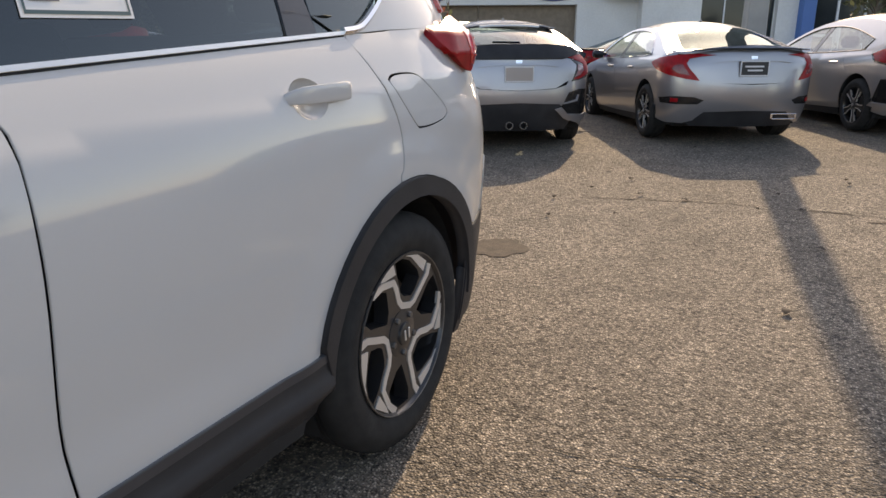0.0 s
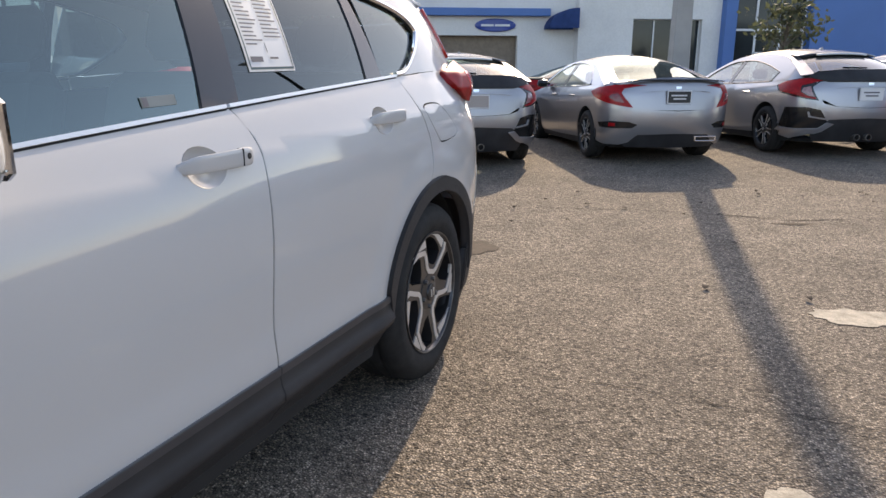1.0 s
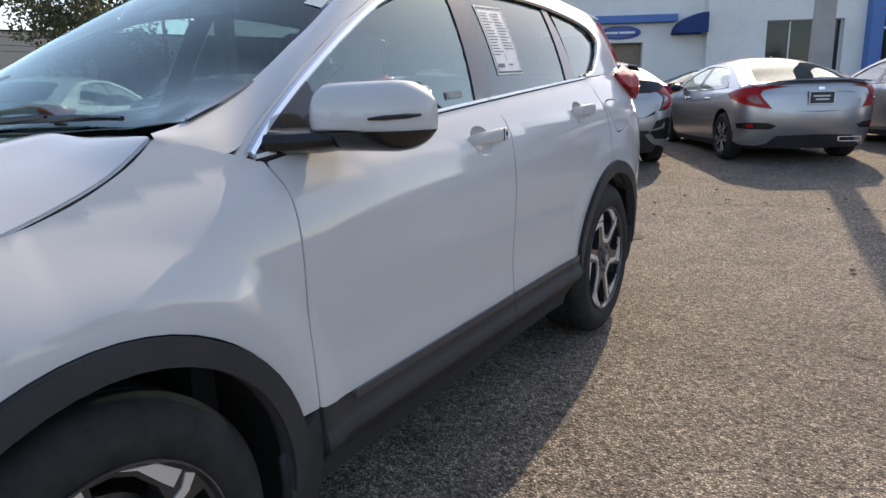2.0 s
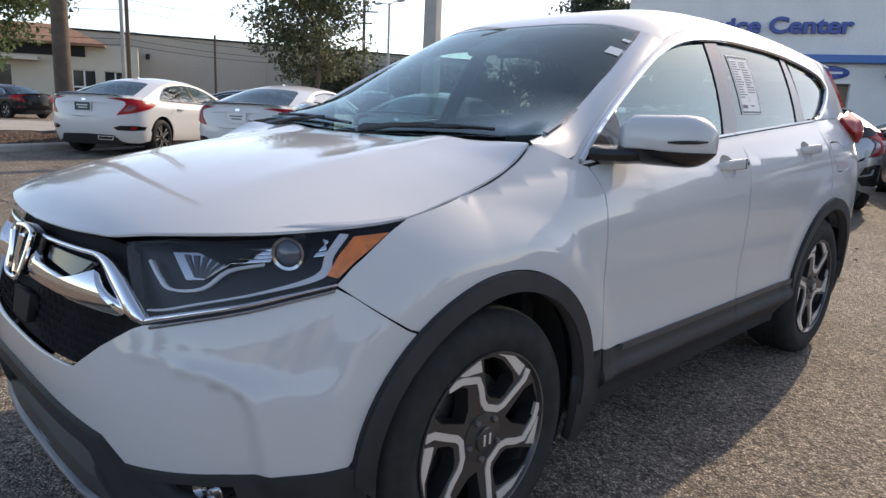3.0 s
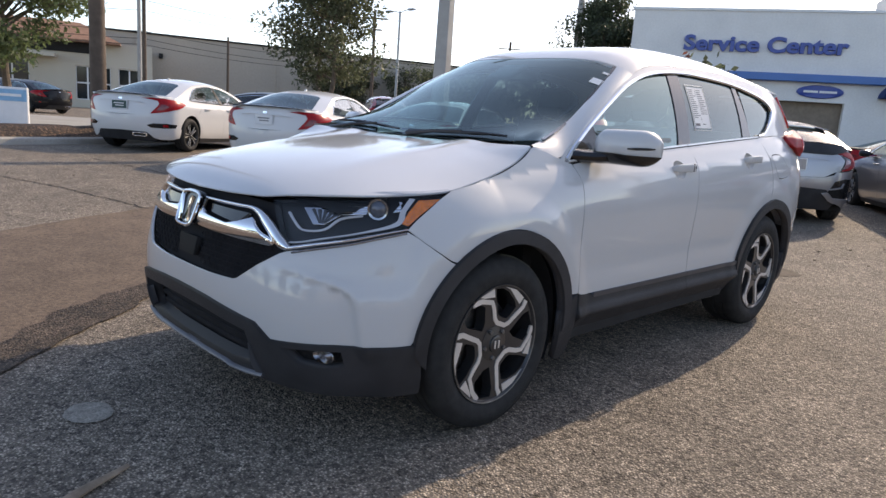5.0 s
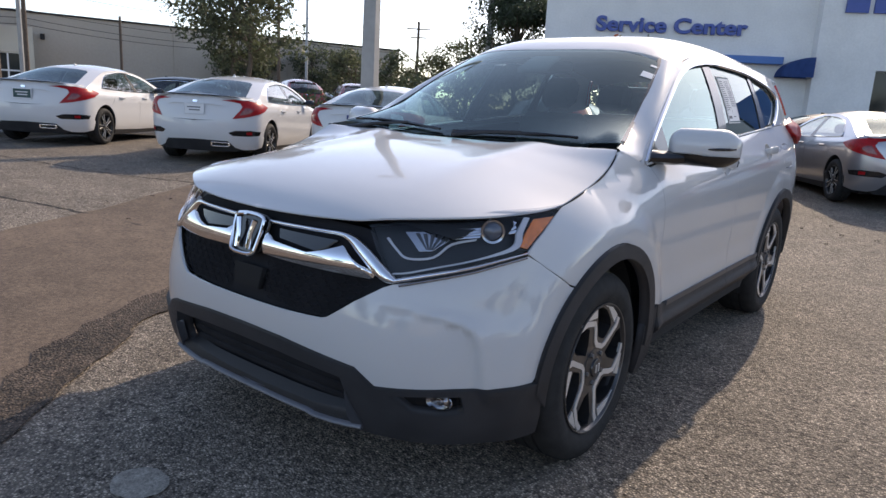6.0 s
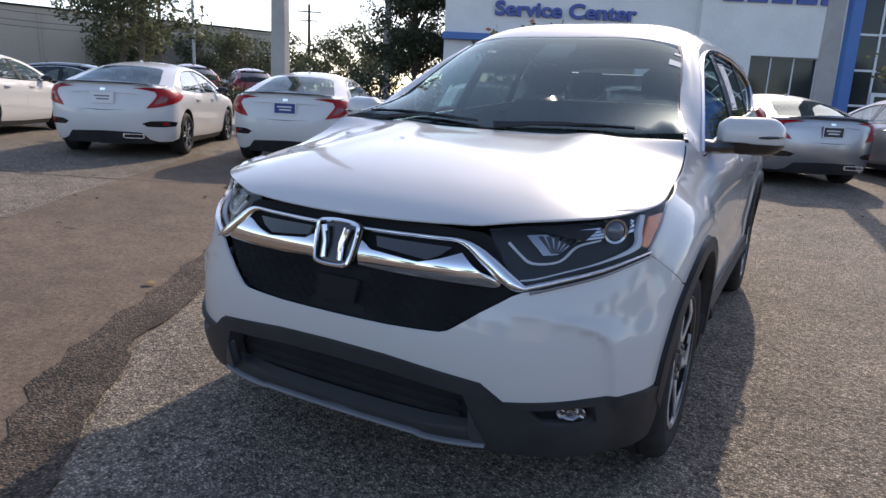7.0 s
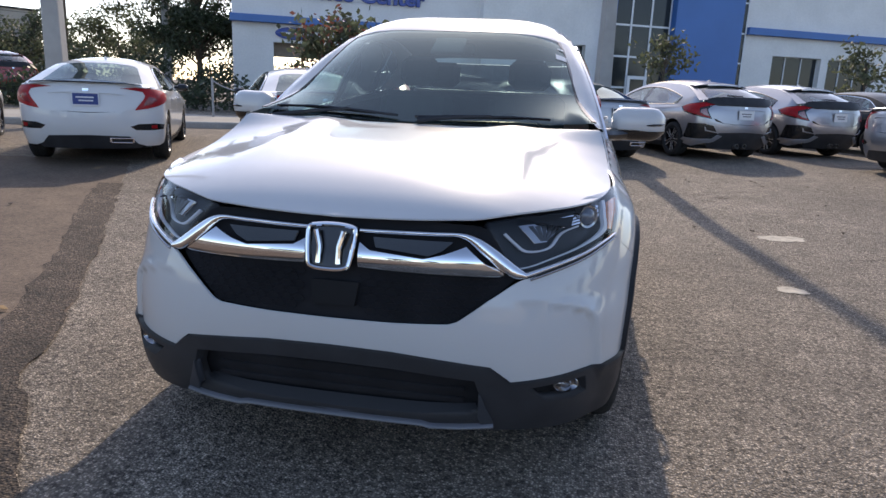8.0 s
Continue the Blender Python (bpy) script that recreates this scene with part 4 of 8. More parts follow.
# chrome wing bars
wing = spline([X(0.08, 0.85), X(0.3, 0.852), X(0.395, 0.848), X(0.465, 0.807), X(0.537, 0.755), X(0.578, 0.737)], 4)
for w in (wing, opp(wing)):
    rib("chrome_bar", w, [0.016 + 0.026 * step(0.3, 0.6, k / (len(w) - 1)) - 0.022 * step(0.8, 1.0, k / (len(w) - 1)) for k in range(len(w))], 0.011, M_CHROME)
bar = [X(0.085, 0.82), X(0.12, 0.80), X(0.28, 0.785), X(0.34, 0.80), X(0.4, 0.822), X(0.46, 0.775), X(0.515, 0.74), X(0.5, 0.735), X(0.37, 0.738), X(0.2, 0.742), X(0.085, 0.748)]


def rounded(zc, half, depth):
    """The skin with a bulge about the height zc, for mouldings of rounded section."""
    def surf(s, z):
        p = crv(s, z)
        return (p[0], p[1] - depth * max(-1.5, 1 - ((z - zc) / half) ** 2), z)
    return surf


for b in (bar, opp(bar)):
    panel("chrome_bar", b, rounded(0.79, 0.05, 0.022), M_CHROME, CRV, "wide chrome grille bar", h=0.014, off=0.0, thick=0.03)
for b in ([X(0.12, 0.835), X(0.36, 0.832), X(0.33, 0.806), X(0.29, 0.79), X(0.13, 0.806)],):
    for q in (b, opp(b)):
        panel("grille_slot", q, crv, M_BLACK, CRV, h=0.03, off=-0.004, thick=0.02)
# badge: a plain frame with two upright bars
badge = new("badge")
badge.parent = CRV
frame_out = spline([X(-0.063, 0.862), X(0, 0.868), X(0.063, 0.862), X(0.073, 0.845), X(0.064, 0.762), X(0.05, 0.744), X(0, 0.739), X(-0.05, 0.744), X(-0.064, 0.762), X(-0.073, 0.845), X(-0.063, 0.862)], 4)
bm = bmesh.new()
tube(bm, [Vector(crv(*p)) + Vector((0, -0.028, 0)) for p in frame_out], 0.007, 8)
part("badge_frame", bm, M_CHROME, badge, "", True)
panel("badge_plate", frame_out[:-1], crv, M_BLACK, badge, h=0.03, off=0.018, thick=0.03)
for sgn in (1, -1):
    bm = bmesh.new()
    tube(bm, [(sgn * 0.043, -0.838, 0.851), (sgn * 0.030, -0.849, 0.806), (sgn * 0.031, -0.858, 0.756)], [0.010, 0.0085, 0.010], 8)
    part("badge_bar", bm, M_CHROME, badge, "", True)
M_MESH2 = mat("matt_black_plastic", (0.016, 0.016, 0.017), 0.6, spec=0.12, vary=0.15)
panel("sensor_cover", [X(-0.06, 0.70), X(0.09, 0.70), X(0.08, 0.628), X(-0.05, 0.628)], crv, M_MESH2, CRV, "flat black sensor cover", h=0.05, off=0.0, thick=0.02)
# honeycomb mesh of the grille
bm = bmesh.new()
for j in range(6):
    for i in range(-12, 13):
        x, z = (i + 0.5 * (j % 2)) * 0.042, 0.61 + j * 0.021
        if abs(x) < 0.40 + (z - 0.6) * 0.8 and abs(x) > 0.085:
            c = [X(x + 0.019 * math.cos(math.pi / 3 * k), z + 0.011 * math.sin(math.pi / 3 * k)) for k in range(7)]
            tube(bm, [Vector(crv(*p)) + Vector((0, 0.02, 0)) for p in c], 0.0022, 4, False)
tagged(part("grille_mesh", bm, M_MESH, CRV), kind="stuff")

# head lamps
for side in (1, -1):
    lamp = new("head_lamp")
    lamp.parent = CRV
    tagged(lamp, "clear head lamp with dark housing and amber corner reflector")
    outline = spline([X(0.45, 0.894), X(0.503, 0.815), X(0.56, 0.752), X(0.578, 0.742)], 4) + spline([X(0.59, 0.745), X(0.67, 0.768), X(0.75, 0.793), X(0.805, 0.815), Y(-0.43, 0.832)], 4) \
        + spline([Y(-0.425, 0.84), Y(-0.388, 0.872), Y(-0.3, 0.932), Y(-0.238, 0.962)], 4) + spline([Y(-0.25, 0.965), Y(-0.35, 0.957), Y(-0.46, 0.951), X(0.72, 0.943), X(0.64, 0.931), X(0.54, 0.912)], 4)
    panel("housing", outline, crv, M_LAMPIN, lamp, h=0.03, off=-0.045, thick=0.0, side=side)
    panel("lens", outline, crv, M_LENS, lamp, "clear plastic lens", h=0.025, off=0.002, thick=0.04, side=side)
    low_line = spline([X(0.572, 0.737), X(0.66, 0.762), X(0.75, 0.788), X(0.805, 0.811), Y(-0.43, 0.829)], 5)
    rib("chrome_edge", low_line, [0.017 - 0.010 * k / (len(low_line) - 1) for k in range(len(low_line))], 0.008, M_CHROME, "", lamp, 0.0, side)
    under = spline([X(0.592, 0.7255), X(0.66, 0.7455), X(0.75, 0.773), X(0.805, 0.797), Y(-0.437, 0.816)], 5)
    rib("chrome_edge", under, 0.010, 0.006, M_CHROME_D, "thin dull chrome strip below the lamp", lamp, 0.0, side)
    seal = [X(0.57, 0.7265), X(0.66, 0.7485), X(0.75, 0.777), X(0.805, 0.8), Y(-0.435, 0.818), Y(-0.43, 0.832), X(0.805, 0.816), X(0.75, 0.792), X(0.66, 0.765), X(0.57, 0.742)]
    panel("lamp_seal", seal, crv, M_MATT, lamp, h=0.02, off=0.001, thick=0.01, side=side)
    panel("amber_reflector", [Y(-0.425, 0.843), Y(-0.385, 0.876), Y(-0.29, 0.936), Y(-0.37, 0.93), Y(-0.415, 0.89), Y(-0.445, 0.85)], crv, M_AMBER, lamp, "orange corner reflector", h=0.02, off=-0.008, thick=0.01, side=side)
    panel("light_guide", spline([X(0.56, 0.758), X(0.60, 0.764), X(0.67, 0.785), X(0.76, 0.812), Y(-0.452, 0.845), Y(-0.422, 0.892), Y(-0.378, 0.936)], 5) + spline([Y(-0.395, 0.938), Y(-0.438, 0.895), Y(-0.467, 0.852), X(0.757, 0.8165), X(0.67, 0.789), X(0.60, 0.768), X(0.563, 0.762)], 5),
          crv, M_GUIDE, lamp, "pale light guide", h=0.02, off=-0.012, thick=0.015, side=side)
    panel("light_guide", spline([X(0.51, 0.86), X(0.545, 0.83), X(0.585, 0.806), X(0.655, 0.814), X(0.69, 0.855), X(0.74, 0.872)], 4) + spline([X(0.74, 0.877), X(0.686, 0.860), X(0.652, 0.819), X(0.588, 0.811), X(0.549, 0.834), X(0.515, 0.864)], 4),
          crv, M_GUIDE, lamp, "pale light guide", h=0.02, off=-0.022, thick=0.012, side=side)
    panel("reflector", [X(0.555, 0.887), X(0.675, 0.9), X(0.68, 0.872), X(0.645, 0.835), X(0.61, 0.832)], crv, M_CHROME_D, lamp, h=0.025, off=-0.03, thick=0.012, side=side)
    for k in range(5):
        x = 0.585 + 0.021 * k
        panel("reflector_facet", [X(x, 0.884), X(x + 0.011, 0.886), X(0.632 + 0.004 * k, 0.838), X(0.628 + 0.004 * k, 0.838)], crv, M_RIMDARK, lamp, h=0.03, off=-0.026, thick=0.006, side=side)
    for k in range(4):
        z = 0.874 + k * 0.0095
        panel("reflector_rib", [X(0.685, z), X(0.745, z + 0.008), X(0.745, z + 0.013), X(0.685, z + 0.005)], crv, M_CHROME, lamp, h=0.03, off=-0.024 - 0.002 * k, thick=0.012, side=side)
    for k in range(3):
        z = 0.893 + k * 0.013
        panel("reflector_rib", [X(0.80, z), Y(-0.43, z + 0.004), Y(-0.43, z + 0.012), X(0.80, z + 0.008)], crv, M_CHROME, lamp, h=0.03, off=-0.022, thick=0.012, side=side)
    c = Vector(crv(*X(0.768, 0.889)))
    pm = Matrix.Translation((side * (c[0] - 0.022), c[1] + 0.022, c[2])) @ pose(0, 0, 0, 0, 0, -90 + side * 38)
    bm = bmesh.new()
    lathe(bm, [(0.03, 0.012), (0.037, 0.014), (0.037, -0.05)], 28, pm)
    pj = part("projector", bm, M_CHROME_D, lamp, "round projector lens in a bright ring", True)
    bm = bmesh.new()
    lathe(bm, [(0.001, 0.026), (0.012, 0.024), (0.023, 0.018), (0.03, 0.009), (0.032, 0.0)], 28, pm)
    part("projector_lens", bm, M_PROJ, pj, "grey glass lens", True)
    # fog lamp
    fog = new("fog_lamp")
    fog.parent = CRV
    c = Vector(crv(*X(0.727, 0.386)))
    m = Matrix.Translation((side * (c[0] - 0.008), c[1] + 0.024, c[2] - 0.006)) @ pose(0, 0, 0, 0, 0, -90 + side * 22) @ Matrix.Diagonal((1, 1.05, 0.68, 1))
    bm = bmesh.new()
    lathe(bm, [(0.0405, -0.03), (0.0405, 0.016), (0.038, 0.018), (0.036, 0.016), (0.027, 0.009), (0.016, 0.017), (0.011, 0.008), (0.001, 0.014)], 28, m)
    part("reflector", bm, M_CHROME_D, fog, "bright round fog lamp reflector", True)
    bm = bmesh.new()
    lathe(bm, [(0.001, 0.024), (0.024, 0.022), (0.037, 0.018)], 28, m)
    part("lens", bm, M_LENS, fog, "", True)
    panel("fog_recess", [X(0.59, 0.415), X(0.79, 0.415), X(0.795, 0.335), X(0.72, 0.325), X(0.61, 0.33)], crv, M_BLACK, fog, "glossy black lamp recess", h=0.04, off=-0.036, thick=0.0, side=side)

# lower grille and skid strip
panel("lower_grille", [X(-0.5, 0.46), X(0, 0.47), X(0.5, 0.46), X(0.5, 0.28), X(0, 0.265), X(-0.5, 0.28)], crv, M_MESH, CRV, "black lower air intake", h=0.05, off=-0.055, thick=0.01)
for k in range(3):
    z = 0.31 + k * 0.042
    strip("grille_slat", [X(-0.42, z), X(-0.2, z + 0.003), X(0, z + 0.004), X(0.2, z + 0.003), X(0.42, z)], 0.012, 0.006, M_MESH, off=-0.045)
lip = [(0.0, 0.262), (0.1, 0.262), (0.2, 0.2625), (0.288, 0.263), (0.302, 0.259), (0.316, 0.255), (0.4, 0.259), (0.46, 0.265), (0.508, 0.271)]
# the lip's bright line is painted, lighter than the plastic round it
rib("skid_lip", [X(-x, z) for x, z in lip[:0:-1]] + [X(x, z) for x, z in lip], 0.016, 0.016, M_LIP, "edge of the skid strip, coloured pale as if lit", off=0.014)


def shelf_skin(s, z):
    """The sill of the air intake, leaning back from its lip."""
    x, y, z = crv(s, z)
    return (x, y + 1.1 * (z - 0.264), z)


shelf = [X(-0.465, 0.276), X(-0.3, 0.266), X(0, 0.264), X(0.3, 0.266), X(0.465, 0.276), X(0.45, 0.312), X(0.3, 0.306), X(0, 0.304), X(-0.3, 0.306), X(-0.45, 0.312)]
panel("skid_shelf", shelf, shelf_skin, M_SHELF, CRV, "dark shelf behind the skid lip", h=0.04, off=0.0, thick=0.006)
for sgn in (1, -1):
    panel("skid_end", [X(sgn * x, z) for x, z in ((0.466, 0.385), (0.486, 0.33), (0.512, 0.268), (0.472, 0.266), (0.462, 0.3))], crv, M_SKID, CRV, "grey upright end of the skid strip", h=0.03, off=0.019, thick=0.03)
# tow hook and plate fixings seen as pale spots
for x in (-0.03, 0.06, 0.26):
    bm = bmesh.new()
    c = Vector(crv(*X(x, 0.48 - 0.05 * abs(x))))
    box(bm, (c[0] - 0.003, c[1] - 0.008, c[2] - 0.0025), (c[0] + 0.003, c[1] + 0.004, c[2] + 0.0025), 0.001)
    part("plate_fixing", bm, M_STRIP, CRV, "small pale plate fixing")


# ---- wheels ----
def wheel(parent, m, r_tyre, r_rim, width, style, spokes=5):
    """A tyre on an alloy rim; local x points outwards, the outer face at 0."""
    w = new("wheel")
    w.parent = parent
    w.matrix_local = m
    bm = bmesh.new()
    q = r_tyre - r_rim
    lathe(bm, [(r_rim - 0.004, -0.012), (r_rim + 0.012, -0.004), (r_rim + 0.3 * q, 0.004), (r_rim + 0.55 * q, 0.004), (r_rim + 0.6 * q, 0.001), (r_rim + 0.85 * q, -0.012), (r_rim + 0.96 * q, -0.03), (r_tyre, -0.05), (r_tyre, -0.075),
               (r_tyre - 0.008, -0.077), (r_tyre - 0.008, -0.085), (r_tyre, -0.087), (r_tyre, -0.125), (r_tyre - 0.008, -0.127), (r_tyre - 0.008, -0.135), (r_tyre, -0.137), (r_tyre, -width + 0.05), (r_rim + 0.85 * q, -width + 0.01), (r_rim, -width)], 56)
    tyre = part("tyre", bm, M_TYRE, w, "black rubber tyre", True)
    bm = bmesh.new()
    lathe(bm, [(r_rim - 0.002, -0.008), (r_rim - 0.006, -0.004), (r_rim - 0.012, -0.012), (r_rim - 0.02, -0.05), (r_rim - 0.03, -0.16), (r_rim - 0.002, -width + 0.01)], 56)
    rim = part("rim", bm, M_RIMDARK if style == "wide" else M_RIMBLACK, w, "dark grey alloy rim with machined faces", True)
    bm = bmesh.new()
    lathe(bm, [(r_rim - 0.001, -0.007), (r_rim - 0.002, -0.002), (r_rim - 0.0048, -0.003), (r_rim - 0.008, -0.014)], 56)
    part("rim_lip", bm, M_STEEL if style == "wide" else M_RIMBLACK, rim, "", True)
    bm = bmesh.new()
    lathe(bm, [(0.001, -0.09), (r_rim * 0.66, -0.09), (r_rim * 0.66, -0.11), (0.001, -0.11)], 36)
    part("brake_disc", bm, M_STEEL, w, "", True)
    bm = bmesh.new()
    lathe(bm, [(0.001, -0.175), (r_rim - 0.02, -0.175)], 30)
    part("wheel_back", bm, M_VOID, w)
    k_ = r_rim / 0.236

    def prism(outline, x0, x1, a, material, name, smooth=False):
        bm = bmesh.new()
        rot = pose(0, 0, 0, math.degrees(a))
        f = [bm.verts.new(rot @ Vector((x1, p[0] * k_, p[1] * k_))) for p in outline]
        b = [bm.verts.new(rot @ Vector((x0, p[0] * k_ * 0.97, p[1] * k_ * 0.97))) for p in outline]
        bm.faces.new(f)
        for i in range(len(outline)):
            j = (i + 1) % len(outline)
            bm.faces.new((f[j], f[i], b[i], b[j]))
        bmesh.ops.recalc_face_normals(bm, faces=bm.faces)
        return part(name, bm, material, rim)

    if style == "wide":
        # one cast face with three framed and three plain openings, and machined bands that swirl one way
        framed = [(-0.08, 0.93), (-0.055, 0.76), (0.03, 0.50), (0.10, 0.44), (0.25, 0.385), (0.33, 0.42), (0.46, 0.55), (0.42, 0.66), (0.24, 0.85), (0.08, 0.925)]
        plain = [(0.37, 0.14), (0.66, 0.40), (0.80, 0.44), (0.905, 0.2), (0.89, 0.06), (0.72, -0.07), (0.47, 0.03)]
        third = lambda poly, i: [(p[0] * math.cos(2.0944 * i) + p[1] * math.sin(2.0944 * i), p[1] * math.cos(2.0944 * i) - p[0] * math.sin(2.0944 * i)) for p in poly]
        scaled = lambda poly: [(p[0] * r_rim, p[1] * r_rim) for p in poly]
        disc = [(0.965 * math.sin(2 * math.pi * k / 48), 0.965 * math.cos(2 * math.pi * k / 48)) for k in range(48)]
        V, F, n = fill2d(scaled(disc), 0.03, [scaled(third(q, i)) for q in (framed, plain) for i in range(3)])
        face_x = lambda p: -0.014 - 0.012 * max(0.0, 1 - math.hypot(*p) / 0.2)
        bm = bmesh.new()
        front = [bm.verts.new((face_x(p), p[0], p[1])) for p in V]
        edges = {(f[k], f[(k + 1) % 3]) for f in F for k in range(3)}
        for f in F:
            bm.faces.new([front[k] for k in f])
        rear = {}
        for i, j in edges:
            if (j, i) not in edges:
                for k in (i, j):
                    if k not in rear:
                        r_ = math.hypot(*V[k])
                        rear[k] = bm.verts.new((-0.065, V[k][0] * (1 + 0.004 / r_), V[k][1] * (1 + 0.004 / r_)))
                bm.faces.new((front[j], front[i], rear[i], rear[j]))
        bmesh.ops.recalc_face_normals(bm, faces=bm.faces)
        part("spoke_casting", bm, M_RIMDARK, rim, "dark grey cast spokes", True)
        band = [(-0.60, 0.735), (-0.40, 0.765), (-0.15, 0.715), (-0.09, 0.60), (-0.04, 0.43), (0.03, 0.345), (0.22, 0.275), (0.31, 0.30), (0.46, 0.41), (0.63, 0.53), (0.69, 0.64)]
        up, dn = [], []
        for k, p in enumerate(band):
            p0, p1 = band[max(k - 1, 0)], band[min(k + 1, len(band) - 1)]
            t = Vector((p1[0] - p0[0], p1[1] - p0[1])).normalized()
            w2 = 0.040 + 0.008 * (k in (0, len(band) - 1))
            up.append((p[0] - t[1] * w2, p[1] + t[0] * w2))
            dn.append((p[0] + t[1] * w2, p[1] - t[0] * w2))
        for i in range(3):
            for nm, poly in (("machined_line", up + dn[::-1]), ("machined_face", [(-0.46, 0.835), (-0.14, 0.945), (-0.105, 0.80), (-0.36, 0.81)]),
                             ("machined_face", [(0.12, 0.95), (0.27, 0.88), (0.45, 0.68), (0.53, 0.60), (0.62, 0.70), (0.42, 0.86)])):
                bm = bmesh.new()
                q = scaled(third(poly, i))
                f = [bm.verts.new((face_x(p) + 0.0035, p[0], p[1])) for p in q]
                b = [bm.verts.new((face_x(p) - 0.006, p[0], p[1])) for p in q]
                if nm == "machined_line":
                    m_ = len(q)
                    for k in range(m_ // 2 - 1):
                        bm.faces.new((f[k], f[k + 1], f[m_ - 2 - k], f[m_ - 1 - k]))
                else:
                    bm.faces.new(f)
                for k in range(len(q)):
                    bm.faces.new((f[k], f[(k + 1) % len(q)], b[(k + 1) % len(q)], b[k]))
                bmesh.ops.recalc_face_normals(bm, faces=bm.faces)
                part(nm, bm, M_RIMCUT, rim)
    else:
        for i in range(spokes):
            a = 2 * math.pi * i / spokes + 0.2
            prism([(-0.03, 0.03), (-0.026, 0.12), (-0.046, 0.22), (0.046, 0.22), (0.026, 0.12), (0.03, 0.03)], -0.05, -0.018, a, M_RIMBLACK, "spoke")
            for sg in (1, -1):
                prism([(sg * 0.03, 0.06), (sg * 0.026, 0.12), (sg * 0.046, 0.219), (sg * 0.037, 0.221), (sg * 0.019, 0.12), (sg * 0.025, 0.06)], -0.03, -0.011, a, M_RIMCUT, "machined_face")
    bm = bmesh.new()
    lathe(bm, [(0.07 * k_, -0.05), (0.068 * k_, -0.02), (0.036, -0.013), (0.034, -0.006), (0.03, -0.004), (0.001, -0.004)], 32)
    part("hub_cap", bm, M_RIMDARK, rim, "", True)
    for sg in (1, -1):
        bm = bmesh.new()
        box(bm, (-0.005, sg * 0.011 - 0.0035, -0.016), (-0.001, sg * 0.011 + 0.0035, 0.016), 0.001)
        part("cap_mark", bm, M_RIMCUT, rim)
    for i in range(5):
        a = 2 * math.pi * i / 5 + 0.2 + math.pi / 5
        bm = bmesh.new()
        lathe(bm, [(0.001, -0.008), (0.008, -0.008), (0.0095, -0.012), (0.0095, -0.04)], 6, Matrix.Translation((0, 0.057 * k_ * math.cos(a), 0.057 * k_ * math.sin(a))))
        part("wheel_nut", bm, M_STEEL, rim)
    return w


first = wheel(CRV, pose(0.926, 0.008, 0.352, 0), 0.356, 0.245, 0.235, "wide")
for m in (pose(0.924, 2.652, 0.372, 5) @ Matrix.Scale(1.05, 4), pose(-0.926, 0.008, 0.352, 35, 0, 180), pose(-0.924, 2.652, 0.372, 10, 0, 180) @ Matrix.Scale(1.05, 4)):
    o = copy_thing(first, m)

# ---- mirrors, handles, lamps and small parts of the car ----
def mirror_it(bm, side):
    if side < 0:
        bmesh.ops.transform(bm, matrix=Matrix.Diagonal((-1, 1, 1, 1)), verts=bm.verts)
        bmesh.ops.reverse_faces(bm, faces=bm.faces)


def shell(bm, rings, cap=True):
    """Joins rings of points, each the same length, into a closed skin."""
    rows = [[bm.verts.new(p) for p in r] for r in rings]
    n = len(rows[0])
    for a, b in zip(rows, rows[1:]):
        for k in range(n):
            bm.faces.new((a[k], a[(k + 1) % n], b[(k + 1) % n], b[k]))
    if cap:
        bm.faces.new(rows[0][::-1])
        bm.faces.new(rows[-1])
    bmesh.ops.recalc_face_normals(bm, faces=bm.faces)


def mirror_ring(t, z0, z1):
    """A section of the mirror's housing at t, 0 inner to 1 outer end, between two heights."""
    x = 0.865 + 0.255 * t
    end = max(0.0, (t - 0.72) / 0.28)
    beg = max(0.0, (0.12 - t) / 0.12)
    yc = 0.665 + 0.085 * t ** 1.3
    dy = 0.075 * (1 - 0.75 * end ** 2.5) * (1 - 0.45 * beg)
    top_z = 1.172 + 0.054 * (1 - 0.85 * end ** 2.2) * (1 - 0.5 * beg) + 0.004 * t
    bot_z = 1.073 + 0.042 * end ** 2 + 0.012 * beg - 0.004 * t
    out = []
    for k in range(28):
        a = 2 * math.pi * k / 28
        c, q = math.cos(a), math.sin(a)
        y = yc + dy * math.copysign(abs(c) ** 0.85, c)
        zc = (top_z + bot_z) / 2
        z = zc + (top_z - bot_z) / 2 * math.copysign(abs(q) ** 0.8, q)
        out.append((x, y, min(max(z, z0), z1)))
    return out


def lamp_skin(y, z):
    """The tail lamp's face: proud of the body, its upper edge sloping in, its rear edge turning to the tail."""
    x = half_width(2.75, 1.2) + 0.034 * min(1.0, max(0.0, (y - 2.92) / 0.12)) - 2.4 * max(0.0, y - 3.14) ** 2 - 0.25 * abs(z - 1.2) - 1.1 * max(0.0, z - 1.262)
    return (x, y, z)


